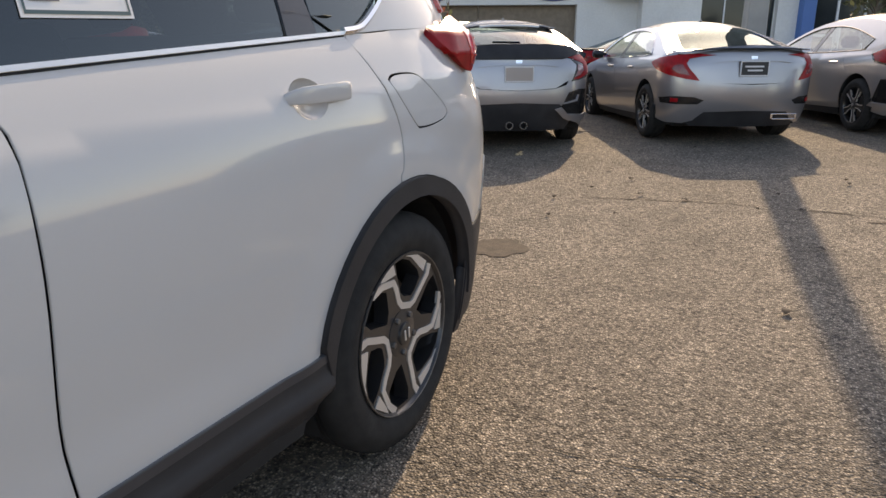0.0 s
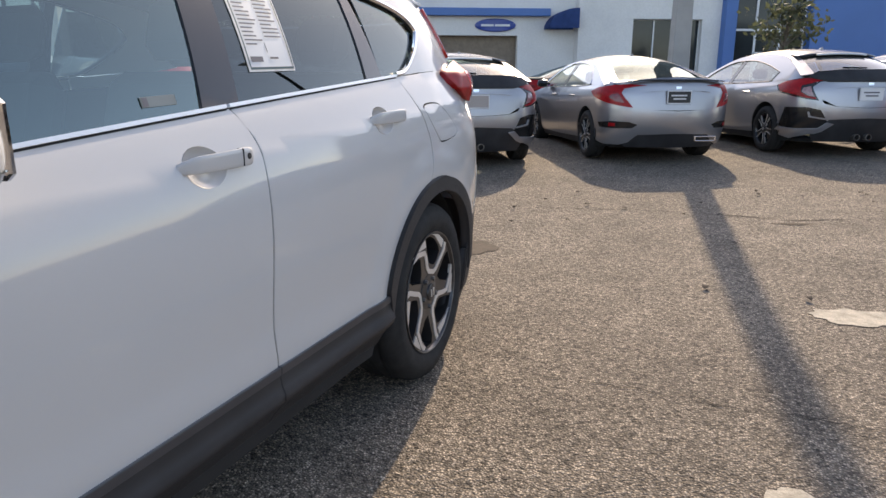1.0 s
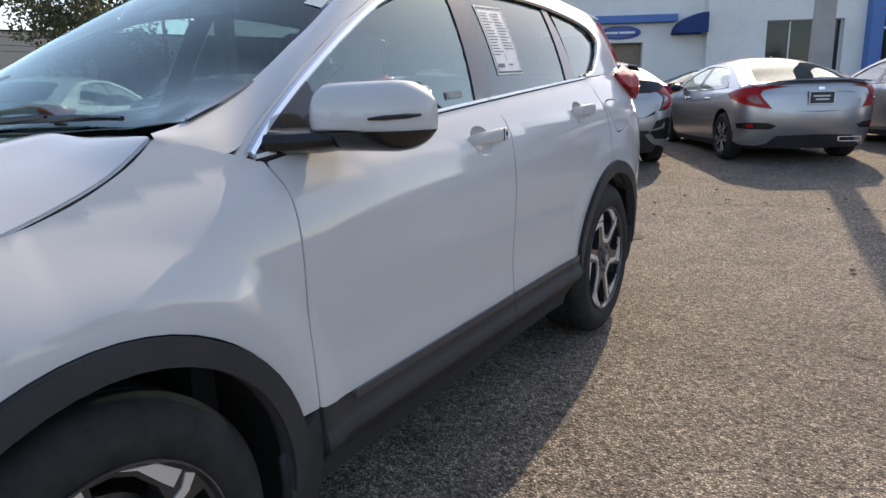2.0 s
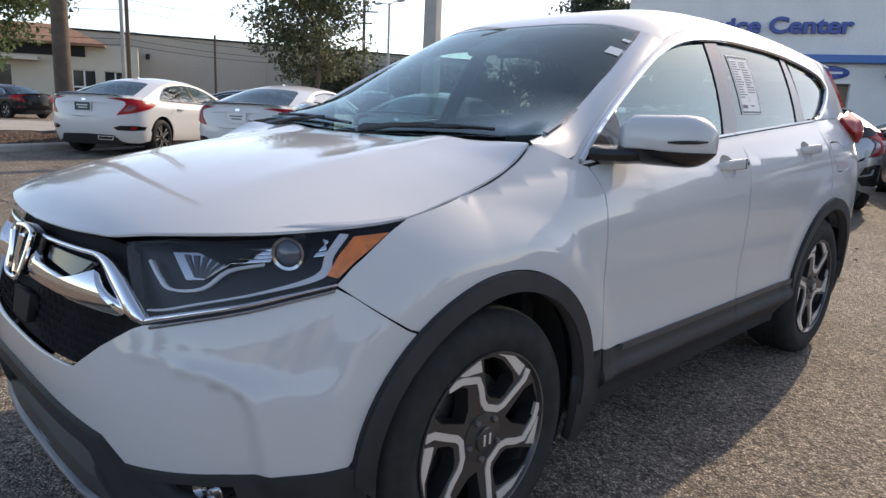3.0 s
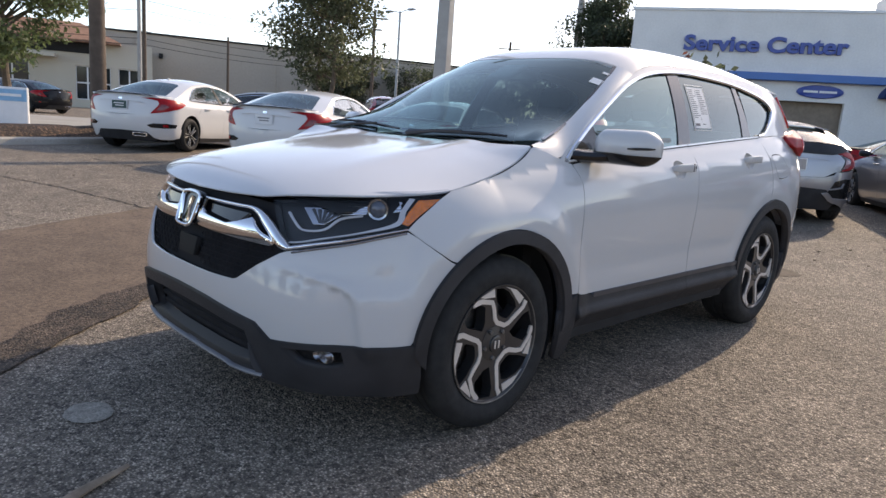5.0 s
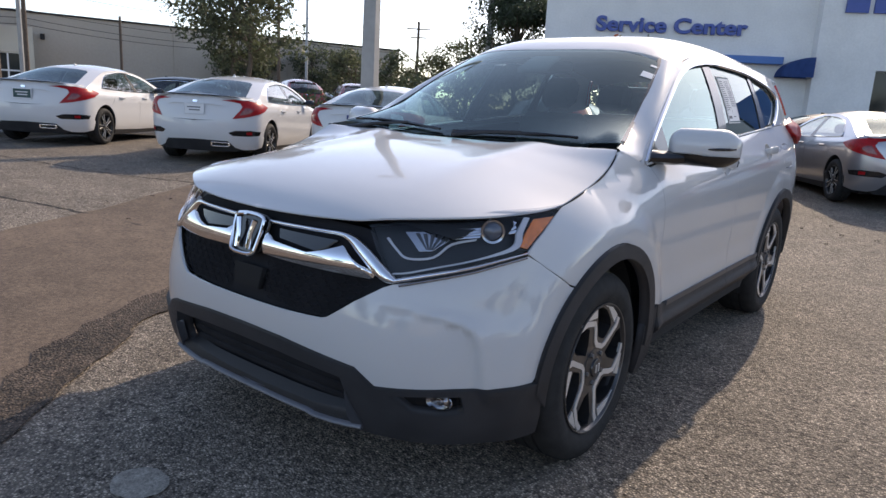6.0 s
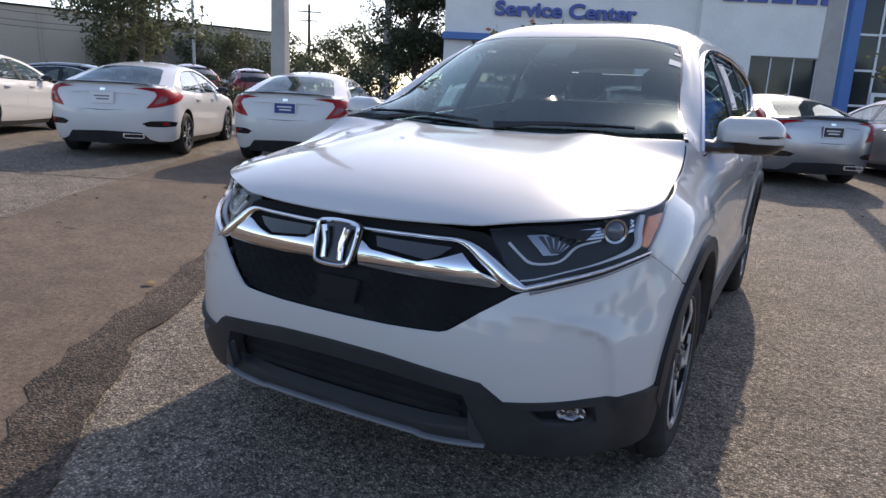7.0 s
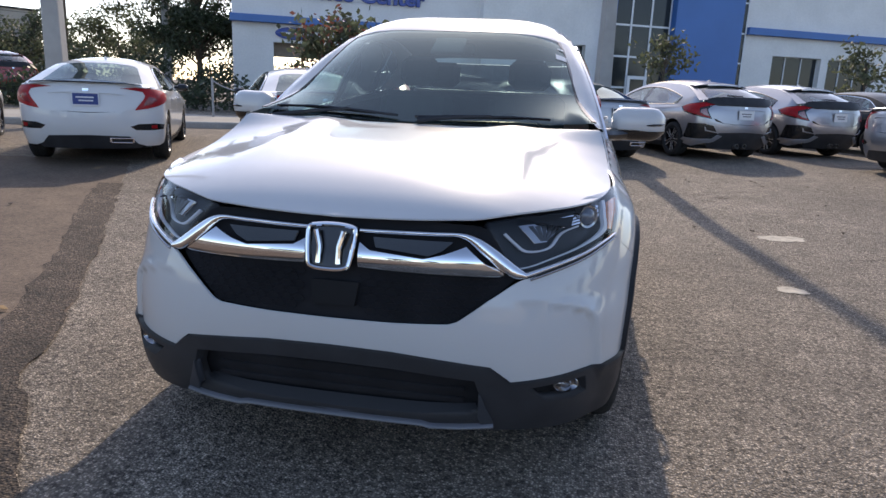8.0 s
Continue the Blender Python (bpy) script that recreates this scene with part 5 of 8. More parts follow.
M_REDLENS2 = mat("bright_red_lens", (0.75, 0.05, 0.04), 0.12, coat=1.0, vary=0.2, scale=40)
for side in (1, -1):
    dm = new("door_mirror")
    dm.parent = CRV
    tagged(dm, "white door mirror with black lower half and a thin turn lamp")
    for nm, z0, z1, mt, grow in (("upper_shell", 1.122, 2, M_WHITE, 0.0), ("lower_shell", 0, 1.119, M_BLACK, 0.0)):
        bm = bmesh.new()
        shell(bm, [mirror_ring(t, z0 - (0.004 if nm == "upper_shell" and t > 0.5 else 0), z1) for t in (0, 0.03, 0.08, 0.15, 0.3, 0.45, 0.6, 0.72, 0.82, 0.9, 0.96, 1.0)])
        mirror_it(bm, side)
        part(nm, bm, mt, dm, "", True)
    bm = bmesh.new()
    shell(bm, [[(x, y + dy * math.cos(2 * math.pi * k / 10), z + dz * math.sin(2 * math.pi * k / 10)) for k in range(10)]
               for x, y, z, dy, dz in ((0.80, 0.575, 1.102, 0.092, 0.03), (0.84, 0.58, 1.1, 0.088, 0.03), (0.87, 0.61, 1.1, 0.075, 0.03), (0.90, 0.645, 1.1, 0.065, 0.03), (0.94, 0.67, 1.105, 0.06, 0.03))])
    mirror_it(bm, side)
    part("mirror_arm", bm, M_BLACK, dm, "", True)
    bm = bmesh.new()
    tube(bm, [(1.025, 0.633, 1.146), (1.06, 0.648, 1.148), (1.094, 0.681, 1.15), (1.112, 0.712, 1.152)], [0.003, 0.006, 0.006, 0.003], 6)
    mirror_it(bm, side)
    part("turn_lamp", bm, M_BLACK, dm)
    bm = bmesh.new()
    box(bm, (0.885, 0.735, 1.1), (1.075, 0.748, 1.215), 0.01)
    bmesh.ops.transform(bm, matrix=Matrix.Translation((0.98, 0.79, 0)) @ pose(0, 0, 0, 0, 0, 18) @ Matrix.Translation((-0.98, -0.74, 0)), verts=bm.verts)
    mirror_it(bm, side)
    part("mirror_glass", bm, M_CHROME, dm)
    # handles: a shallow dish and a bowed bar over it
    for y0, y1, z in HANDLES:
        dh = new("door_handle")
        dh.parent = CRV
        bm = bmesh.new()
        ringa = [Vector(crv(*p)) for p in cup_ring(y0, y1, z)]
        cy, cz = sum(p[1] for p in ringa) / 22, sum(p[2] for p in ringa) / 22
        rings = [[Vector((p[0] - dx, cy + (p[1] - cy) * f, cz + (p[2] - cz) * f)) for p in ringa] for dx, f in ((-0.001, 1.01), (0.003, 0.95), (0.010, 0.84), (0.016, 0.66), (0.0185, 0.4), (0.019, 0.12))]
        rows = [[bm.verts.new((side * v[0], v[1], v[2])) for v in r] for r in rings]
        for a, b in zip(rows, rows[1:]):
            for k in range(22):
                bm.faces.new((a[k], a[(k + 1) % 22], b[(k + 1) % 22], b[k]))
        bm.faces.new(rows[-1])
        bmesh.ops.recalc_face_normals(bm, faces=bm.faces)
        part("cup", bm, M_WHITE, dh, "", True)
        bm = bmesh.new()
        rings = []
        ts = [0, 0.02, 0.06, 0.12, 0.2, 0.35, 0.5, 0.65, 0.76, 0.84, 0.9, 0.95, 0.98, 1.0]
        for t in ts:
            y = y0 + (y1 - y0) * t
            e0, e1 = max(0.0, 1 - t / 0.2), max(0.0, (t - 0.88) / 0.12)
            out = 0.028 - 0.034 * e0 ** 2 - 0.012 * e1 ** 3
            deep = 0.009 + 0.012 * max(0, (t - 0.72) / 0.28) + 0.006 * e0
            hh = (0.0185 + 0.004 * t) * (1 - 0.5 * e0 ** 2) * (1 - 0.35 * e1 ** 3)
            base = crv(y, z)[0]
            zz = z + 0.004 - 0.012 * e0 ** 2 + 0.004 * t
            rings.append([(side * (base + out - deep / 2 + deep / 2 * math.copysign(abs(math.cos(2 * math.pi * k / 16)) ** 0.6, math.cos(2 * math.pi * k / 16)) * (1.0 if math.cos(2 * math.pi * k / 16) > 0 else (2.4 if t > 0.8 else 1.0))), y,
                           zz + hh * math.copysign(abs(math.sin(2 * math.pi * k / 16)) ** 0.6, math.sin(2 * math.pi * k / 16))) for k in range(16)])
        shell(bm, rings)
        part("grip", bm, M_WHITE, dh, "", True)
        if y0 < 2 and side > 0:
            w0 = crv(y1, z)[0]
            bm = bmesh.new()
            lathe(bm, [(0.001, 0.0285), (0.0058, 0.0285), (0.0078, 0.0275), (0.0078, 0.02)], 16, Matrix.Translation((w0, y1 - 0.027, z + 0.009)))
            part("lock", bm, M_CLAD, dh, "", True)
            bm = bmesh.new()
            box(bm, (w0 + 0.01, y1 - 0.0495, z - 0.012), (w0 + 0.0292, y1 - 0.0478, z + 0.028))
            part("cover_joint", bm, M_CLAD, dh)
    # tail lamp
    tl = new("tail_lamp")
    tl.parent = CRV
    tagged(tl, "red tail lamp that climbs the rear pillar")
    panel("lens", spline([(2.93, 1.262), (2.945, 1.277), (3.02, 1.287), (3.12, 1.312), (3.2, 1.322), (3.27, 1.31), (3.298, 1.28)], 3) + spline([(3.294, 1.24), (3.262, 1.165), (3.2, 1.138), (3.12, 1.15), (3.02, 1.195)], 3), lamp_skin, M_REDLENS, tl, h=0.02, off=0.0, thick=0.11, side=side)
    panel("inner_lens", [(3.13, 1.27), (3.275, 1.275), (3.27, 1.215), (3.22, 1.16), (3.16, 1.165)], lamp_skin, M_REDLENS2, tl, "brighter red inner lens", h=0.02, off=0.003, thick=0.006, side=side)
    for k in range(3):
        panel("lens_rib", [(3.2, 1.19 + 0.028 * k), (3.27, 1.19 + 0.028 * k), (3.27, 1.193 + 0.028 * k), (3.2, 1.193 + 0.028 * k)], lamp_skin, M_REDLENS, tl, h=0.03, off=0.005, thick=0.006, side=side)
    panel("pillar_lens", [Y(3.035, 1.53), Y(3.1, 1.425), Y(3.155, 1.33), Y(3.185, 1.33), Y(3.125, 1.425), Y(3.058, 1.53)], crv, M_REDLENS2, tl, h=0.04, off=0.012, thick=0.03, side=side)

# tail end of the car
tail = [Y(3.3, 0.56), Y(3.36, 0.8), Y(3.35, 1.12), Y(3.33, 1.28), Y(3.15, 1.51)]
S_END = RY + RFAN * math.pi / 2
panel("tailgate", tail[1:4] + [(2 * S_END - s, z) for s, z in tail[3:0:-1]], crv, M_WHITE, CRV, h=0.06)
panel("rear_glass", [tail[3], tail[4]] + [(2 * S_END - s, z) for s, z in (tail[4], tail[3])], crv, M_GLASS_D, CRV, h=0.06, off=-0.003)
low_tail = [Y(3.02, 0.52), Y(3.08, 0.6), Y(3.3, 0.62), Y(3.36, 0.82)]
panel("rear_bumper", low_tail[1:] + [(2 * S_END - s, z) for s, z in low_tail[:0:-1]], crv, M_WHITE, CRV, h=0.06, off=0.004)
rb = [Y(3.07, 0.26), Y(3.09, 0.6), Y(3.3, 0.625)]
panel("rear_lower_bumper", rb + [(2 * S_END - s, z) for s, z in rb[::-1]], crv, M_CLAD, CRV, h=0.06, off=0.008)
panel("spoiler", [(-0.8, 2.98), (0.8, 2.98), (0.76, 3.13), (-0.76, 3.13)], top, M_WHITE, CRV, h=0.06, off=0.004, thick=0.02)
bm = bmesh.new()
rings = []
for t, h in ((0, 0.0), (0.1, 0.02), (0.5, 0.05), (0.9, 0.075), (1.0, 0.07)):
    y, wd = 2.75 + 0.16 * t, 0.03 * (1 - 0.8 * t)
    z = top(0, 2.8)[2]
    rings.append([(wd * math.cos(a), y + 0.0, z + max(0, h * math.sin(a)) - 0.002) for a in [math.pi * k / 6 for k in range(7)]] + [(0, y, z - 0.01)])
shell(bm, rings)
part("roof_aerial", bm, M_WHITE, CRV, "white shark-fin aerial", True)
# floor pan and engine block-off
boxes("floor_pan", [((-0.52, -0.6, 0.22), (0.52, 3.2, 0.27)), ((-0.8, 0.47, 0.225), (-0.52, 2.22, 0.265)), ((0.52, 0.47, 0.225), (0.8, 2.22, 0.265))], M_VOID, CRV)
boxes("bulkhead", [((-0.78, 0.30, 0.26), (0.78, 0.36, 1.0))], M_VOID, CRV)
boxes("radiator_block", [((-0.6, -0.55, 0.26), (0.6, -0.48, 0.84))], M_VOID, CRV)
panel("bonnet_liner", [(-0.7, -0.62), (0, -0.72), (0.7, -0.62), (0.76, 0.3), (-0.76, 0.3)], lambda x, y: (x, y, hood(x, y)[2] - 0.05), M_VOID, CRV, h=0.15, thick=0)

# wipers
def wiper(u0, w0, u1, w1):
    bm = bmesh.new()
    pts = [Vector(screen_skin(u0 + (u1 - u0) * k / 12, w0 + (w1 - w0) * k / 12)) + Vector((0, -0.008, 0.010)) for k in range(13)]
    tube(bm, pts, [0.006] * 3 + [0.0085] * 7 + [0.006] * 3, 6)
    wp = part("wiper_blade", bm, M_BLACK, CRV)
    bm = bmesh.new()
    mid = pts[7]
    base = Vector(screen_skin(u0 + (u1 - u0) * 0.03, 0.485)) + Vector((0, -0.02, 0.004))
    tube(bm, [base, (base + mid) / 2 + Vector((0, -0.012, 0.008)), mid + Vector((0, -0.004, 0.006))], [0.014, 0.009, 0.006], 6)
    part("wiper_arm", bm, M_BLACK, wp)


wiper(-0.02, 0.497, 0.68, 0.522)
wiper(-0.8, 0.545, -0.12, 0.5)

# cabin
cab = CRV
boxes("dashboard", [((-0.72, 0.62, 0.72), (0.72, 1.0, 1.02))], M_DASH, cab, bevel=0.05)
panel("dash_top", [(-0.72, 0.42), (0.72, 0.42), (0.72, 0.95), (-0.72, 0.95)], lambda x, y: (x, y, 1.06 + 0.02 * math.cos(x * 2) - 0.25 * max(0, y - 0.8) ** 1.2), M_DASH, cab, h=0.08, thick=0.05)
bm = bmesh.new()
ring = [Vector((0.37 + 0.185 * math.cos(2 * math.pi * k / 28), 1.1 - 0.185 * 0.4 * math.sin(2 * math.pi * k / 28) * -1, 0.98 + 0.185 * 0.92 * math.sin(2 * math.pi * k / 28))) for k in range(29)]
tube(bm, ring, 0.016, 8, False)
sw = part("steering_wheel", bm, M_DASH, cab, "", True)
boxes("steering_hub", [((0.29, 1.07, 0.93), (0.45, 1.12, 1.03))], M_DASH, sw, bevel=0.02)
boxes("steering_spoke", [((0.2, 1.085, 0.97), (0.54, 1.105, 1.0))], M_DASH, sw, bevel=0.005)


def seat(x, y, wide=0.25):
    s = new("seat")
    s.parent = cab
    boxes("cushion", [((x - wide, y - 0.28, 0.55), (x + wide, y + 0.26, 0.72))], M_CLOTH, s, bevel=0.06)
    boxes("backrest", [((x - wide, -0.07, 0), (x + wide, 0.07, 0.62))], M_CLOTH, s, bevel=0.055, m=Matrix.Translation((0, y + 0.27, 0.66)) @ pose(0, 0, 0, -16))
    for hx in ((x,) if wide < 0.4 else (x - 0.36, x + 0.36)):
        boxes("head_rest", [((hx - 0.13, -0.05, 0.66), (hx + 0.13, 0.05, 0.86))], M_CLOTH, s, bevel=0.045, m=Matrix.Translation((0, y + 0.27, 0.66)) @ pose(0, 0, 0, -16))
    return s


seat(0.37, 1.45)
seat(-0.37, 1.45)
seat(0.0, 2.3, 0.62)
boxes("luggage_cover", [((-0.6, 2.75, 0.98), (0.6, 3.25, 1.0))], M_DASH, cab)
panel("headliner", [(-0.93, 1.22), (0.93, 1.22), (0.93, 3.2), (-0.93, 3.2)], lambda u, w: (top(u, w)[0], top(u, w)[1], top(u, w)[2] - 0.05), M_CLOTH, cab, h=0.2, thick=0)
boxes("inner_mirror", [((-0.12, 1.12, 1.46), (0.12, 1.15, 1.53))], M_BLACK, cab, bevel=0.015)
panel("sensor_housing", [(-0.12, 1.02), (0.12, 1.02), (0.12, 1.16), (-0.12, 1.16)], top, M_BLACK, cab, h=0.05, off=-0.02, thick=0.02)
# stickers: two on the windscreen, the price sheet on the rear window
panel("windscreen_sticker", [(0.80, 1.0), (0.88, 0.995), (0.885, 1.04), (0.805, 1.045)], top, M_PAPER, cab, "small white paper sticker", h=0.04, off=0.001, thick=0.001)
panel("windscreen_sticker", [(0.83, 1.10), (0.895, 1.095), (0.9, 1.112), (0.835, 1.117)], top, M_PAPER, cab, "small white paper sticker", h=0.04, off=0.001, thick=0.001)

M_LABEL = mat("faded_label_film", (0.2, 0.24, 0.24), 0.5, vary=0.1)
label = panel("window_label", [(1.3, 1.178), (1.4, 1.183), (1.4, 1.205), (1.3, 1.2)], crv, M_LABEL, cab, "small faded label on a front window", h=0.05, off=-0.005, thick=0.001)
panel("label_mark", [(1.303, 1.1795), (1.318, 1.1805), (1.318, 1.199), (1.303, 1.198)], crv, M_INK, label, h=0.05, off=-0.0035, thick=0.0)


def sheet(u, v):
    return crv(1.69 + 0.205 * u + 0.03 * v, 1.256 + 0.006 * u + 0.252 * v)


price = panel("price_sheet", [(0, 0), (1, 0), (1, 1), (0, 1)], sheet, M_PAPER, cab, "white printed price sheet stuck inside a rear window", h=0.2, off=-0.005, thick=0.001)
M_TEAL = mat("dark_teal_print", (0.03, 0.10, 0.12), 0.6, vary=0.05)
for a, b, c, d in ((0.03, 0.02, 0.97, 0.045), (0.03, 0.955, 0.97, 0.98), (0.03, 0.045, 0.05, 0.955), (0.95, 0.045, 0.97, 0.955)):
    panel("sheet_border", [(a, b), (c, b), (c, d), (a, d)], sheet, M_TEAL, price, h=0.25, off=-0.0035, thick=0.0)
rnd = random.Random(5)
rows_v = [0.88 - 0.043 * k for k in range(18)]
for i, v in enumerate(rows_v):
    for c0, c1 in ((0.09, 0.45), (0.52, 0.9)):
        if (c0 > 0.5 and 12 < i) or (c0 < 0.5 and i > 14):
            continue
        e = c1 - rnd.uniform(0, 0.16)
        panel("print_bar", [(c0, v), (e, v), (e, v + 0.014), (c0, v + 0.014)], sheet, M_INK, price, h=0.6, off=-0.0035, thick=0.0)
panel("print_bar", [(0.47, 0.2), (0.485, 0.2), (0.485, 0.9), (0.47, 0.9)], sheet, M_INK, price, h=0.6, off=-0.0035, thick=0.0)
panel("print_bar", [(0.09, 0.1), (0.34, 0.1), (0.34, 0.155), (0.09, 0.155)], sheet, M_INK, price, h=0.6, off=-0.0035, thick=0.0)
panel("print_bar", [(0.5, 0.13), (0.68, 0.13), (0.68, 0.15), (0.5, 0.15)], sheet, M_INK, price, h=0.6, off=-0.0035, thick=0.0)


# ---- saloons and hatchbacks of the parked row ----
C_WZ = [(0.15, 0.80), (0.3, 0.86), (0.5, 0.885), (0.7, 0.895)]
C_BR = [(0.15, 0.44), (0.28, 0.52), (0.45, 0.59), (0.6, 0.605), (0.8, 0.585), (0.95, 0.56), (1.02, 0.545), (1.3, 0.35)]
C_BF = [(0.15, 0.5), (0.4, 0.66), (0.6, 0.64), (0.8, 0.5), (1.0, 0.3)]
C_ZB = [(-0.9, 1.03), (-0.3, 1.0), (0.4, 0.97), (1.3, 0.945), (2.4, 0.93), (3.6, 0.78)]
YR, YF = -0.36, 2.95


def c_half(y, z):
    zb = interp(y, C_ZB)
    zs = zb - 0.16
    if z < min(0.7, zs):
        return interp(z, C_WZ)
    if z < zs:
        return 0.895
    if z <= zb:
        k = (z - zs) / (zb - zs)
        return 0.895 - 0.075 * k * k
    d = z - zb
    return 0.82 - 0.58 * d - 0.2 * d * d


def c_skin(s, z):
    if s < YR:
        p = (YR - s) / 0.75
        c, q = math.cos(p), math.sin(p)
        return (math.copysign(c_half(YR, z) * abs(c) ** (2 / 2.35), c), YR - interp(z, C_BR) * abs(q) ** (2 / 2.35), z)
    if s > YF:
        p = (s - YF) / 0.75
        c, q = math.cos(p), math.sin(p)
        return (math.copysign(c_half(YF, z) * abs(c) ** (2 / 2.4), c), YF + interp(z, C_BF) * abs(q) ** (2 / 2.4), z)
    return (c_half(s, z), s, z)


def CX(x, z):
    """Rear view place to skin place."""
    p = math.acos(min(1, abs(x) / c_half(YR, z)) ** 1.175)
    return (YR - 0.75 * (p if x >= 0 else math.pi - p), z)


def CFX(x, z):
    p = math.acos(min(1, abs(x) / c_half(YF, z)) ** 1.2)
    return (YF + 0.75 * (p if x >= 0 else math.pi - p), z)


def c_arc(cy, r, a0, a1, n=14):
    out = []
    for k in range(n + 1):
        a = radians(a0 + (a1 - a0) * k / n)
        y, z = cy + r * math.cos(a), 0.325 + r * math.sin(a)
        if y > YF:
            y = YF + 0.75 * math.asin(min(1, (y - YF) / interp(z, C_BF)) ** 1.2)
        elif y < YR:
            y = YR - 0.75 * math.asin(min(1, (YR - y) / interp(z, C_BR)) ** 1.175)
        out.append((y, z))
    return out


def parked_car(name, hatch, paint, label):
    car = thing(name, Matrix(), label, "car", "cars in the parked row")
    core = (0, 1.3, 0.6)
    if hatch:
        rail = [(-0.66, 1.055), (-0.5, 1.12), (-0.3, 1.205), (-0.1, 1.282), (0.15, 1.345), (0.6, 1.388), (1.1, 1.39), (1.6, 1.35), (2.0, 1.235), (2.4, 1.07), (2.72, 0.95)]
        bow = [(-0.62, 0.2), (-0.3, 0.14), (0.3, 0.02), (1.6, -0.08), (2.72, -0.28)]
        rise = [(-0.62, 0.03), (-0.3, 0.06), (0.6, 0.075), (1.6, 0.07), (2.72, 0.05)]
        w_end, glass_top = -0.6, 0.02
    else:
        rail = [(-0.5, 0.995), (-0.2, 1.085), (0.15, 1.2), (0.5, 1.29), (0.9, 1.335), (1.2, 1.342), (1.6, 1.325), (2.0, 1.235), (2.4, 1.07), (2.72, 0.95)]
        bow = [(-0.5, 0.14), (0.3, 0.10), (0.9, 0.0), (1.6, -0.08), (2.72, -0.28)]
        rise = [(-0.5, 0.055), (0.2, 0.07), (0.9, 0.078), (1.6, 0.07), (2.72, 0.05)]
        w_end, glass_top = -0.5, 0.32

    def c_top(u, w):
        zr = interp(w, rail)
        return (u * (c_half(w, zr) - 0.003), w - interp(w, bow) * (1 - u * u), zr + interp(w, rise) * (1 - abs(u) ** 2.4))
    R = 0.385
    for side in (1, -1):
        lr = dict(parent=car, side=side, core=core)
        panel("quarter_panel", [(-0.34, 0.42)] + c_arc(0, R, 168, 62, 14)[1:] + [(0.30, 0.78), (0.42, 0.95), (0.40, interp(0.4, C_ZB) + 0.003), (0.1, interp(0.1, C_ZB) + 0.003), (-0.34, interp(-0.34, C_ZB) + 0.003), CX(0.74, 1.02), CX(0.80, 0.62), CX(0.86, 0.55)][0:] , c_skin, paint, h=0.07, **lr)
        panel("rear_door", c_arc(0, R, 61, 10, 8) + [(0.39, 0.26), (1.29, 0.24), (1.3, 0.6), (1.31, interp(1.31, C_ZB) + 0.003), (0.8, interp(0.8, C_ZB) + 0.003), (0.41, interp(0.41, C_ZB) + 0.003), (0.43, 0.95), (0.315, 0.78)], c_skin, paint, h=0.09, **lr)
        panel("front_door", [(1.3, 0.24), (2.3, 0.24), (2.33, 0.6), (2.33, interp(2.33, C_ZB) + 0.003), (1.8, interp(1.8, C_ZB) + 0.003), (1.32, interp(1.32, C_ZB) + 0.003), (1.31, 0.6)], c_skin, paint, h=0.09, **lr)
        panel("front_wing", [(2.31, 0.24)] + c_arc(2.7, R, 190, 8, 18) + [CFX(0.78, 0.4), CFX(0.74, 0.72), (2.9, 0.86), (2.6, 0.905), (2.34, interp(2.34, C_ZB) + 0.002), (2.34, 0.6)], c_skin, paint, h=0.09, **lr)
        panel("sill", [(0.4, 0.255), (2.3, 0.235), (2.3, 0.16), (0.38, 0.16)], c_skin, M_CLAD, h=0.12, off=-0.004, **lr)
        dtop = spline([(0.12 if not hatch else -0.02, 1.06 if not hatch else 1.12), (0.45, 1.225), (0.9, 1.29), (1.3, 1.302), (1.65, 1.275), (2.0, 1.175), (2.3, 1.03)], 4)
        zb = [(y, interp(y, C_ZB) + 0.006) for y in (2.3, 1.9, 1.4, 0.9, 0.4, 0.1)]
        panel("roof_side", [(y, interp(y, rail)) for y in ((-0.45, -0.2, 0.1, 0.4, 0.7, 1.0, 1.3, 1.6, 1.8, 2.0, 2.2, 2.4, 2.6) if not hatch else (-0.58, -0.45, -0.25, 0.1, 0.4, 0.7, 1.0, 1.3, 1.6, 1.8, 2.0, 2.2, 2.4, 2.6))] + [(2.5, 0.945), (2.32, interp(2.3, C_ZB) + 0.006)] + dtop[::-1]
              + [(0.02, interp(0.0, C_ZB) + 0.006), (-0.3, interp(-0.3, C_ZB) + 0.004)] + ([(-0.4, interp(-0.4, C_ZB) + 0.0)] if not hatch else [CX(0.72, 1.03)]), c_skin, paint, h=0.07, **lr)
        panel("rear_window", [p for p in dtop if p[0] < 1.22] + [(1.24, 1.297), (1.27, interp(1.27, C_ZB) + 0.01), (0.8, interp(0.8, C_ZB) + 0.01), (0.3, interp(0.3, C_ZB) + 0.01), (0.06, interp(0.06, C_ZB) + 0.03)], c_skin, M_CIVGLASS, h=0.09, off=-0.006, thick=0.004, **lr)
        panel("door_pillar", [(1.24, 1.298), (1.34, 1.3), (1.38, 0.955), (1.27, 0.955)], c_skin, M_BLACK, h=0.1, off=-0.002, thick=0.006, **lr)
        panel("front_window", [p for p in dtop if p[0] > 1.34] + [(2.25, interp(2.25, C_ZB) + 0.01), (1.8, interp(1.8, C_ZB) + 0.01), (1.38, interp(1.38, C_ZB) + 0.01)], c_skin, M_CIVGLASS, h=0.09, off=-0.006, thick=0.004, **lr)
        bm = bmesh.new()
        tube(bm, [Vector(c_skin(*p)) + Vector((0.002, 0, 0)) for p in ([(0.06, interp(0.06, C_ZB) + 0.02)] + dtop + zb)], 0.008, 5)
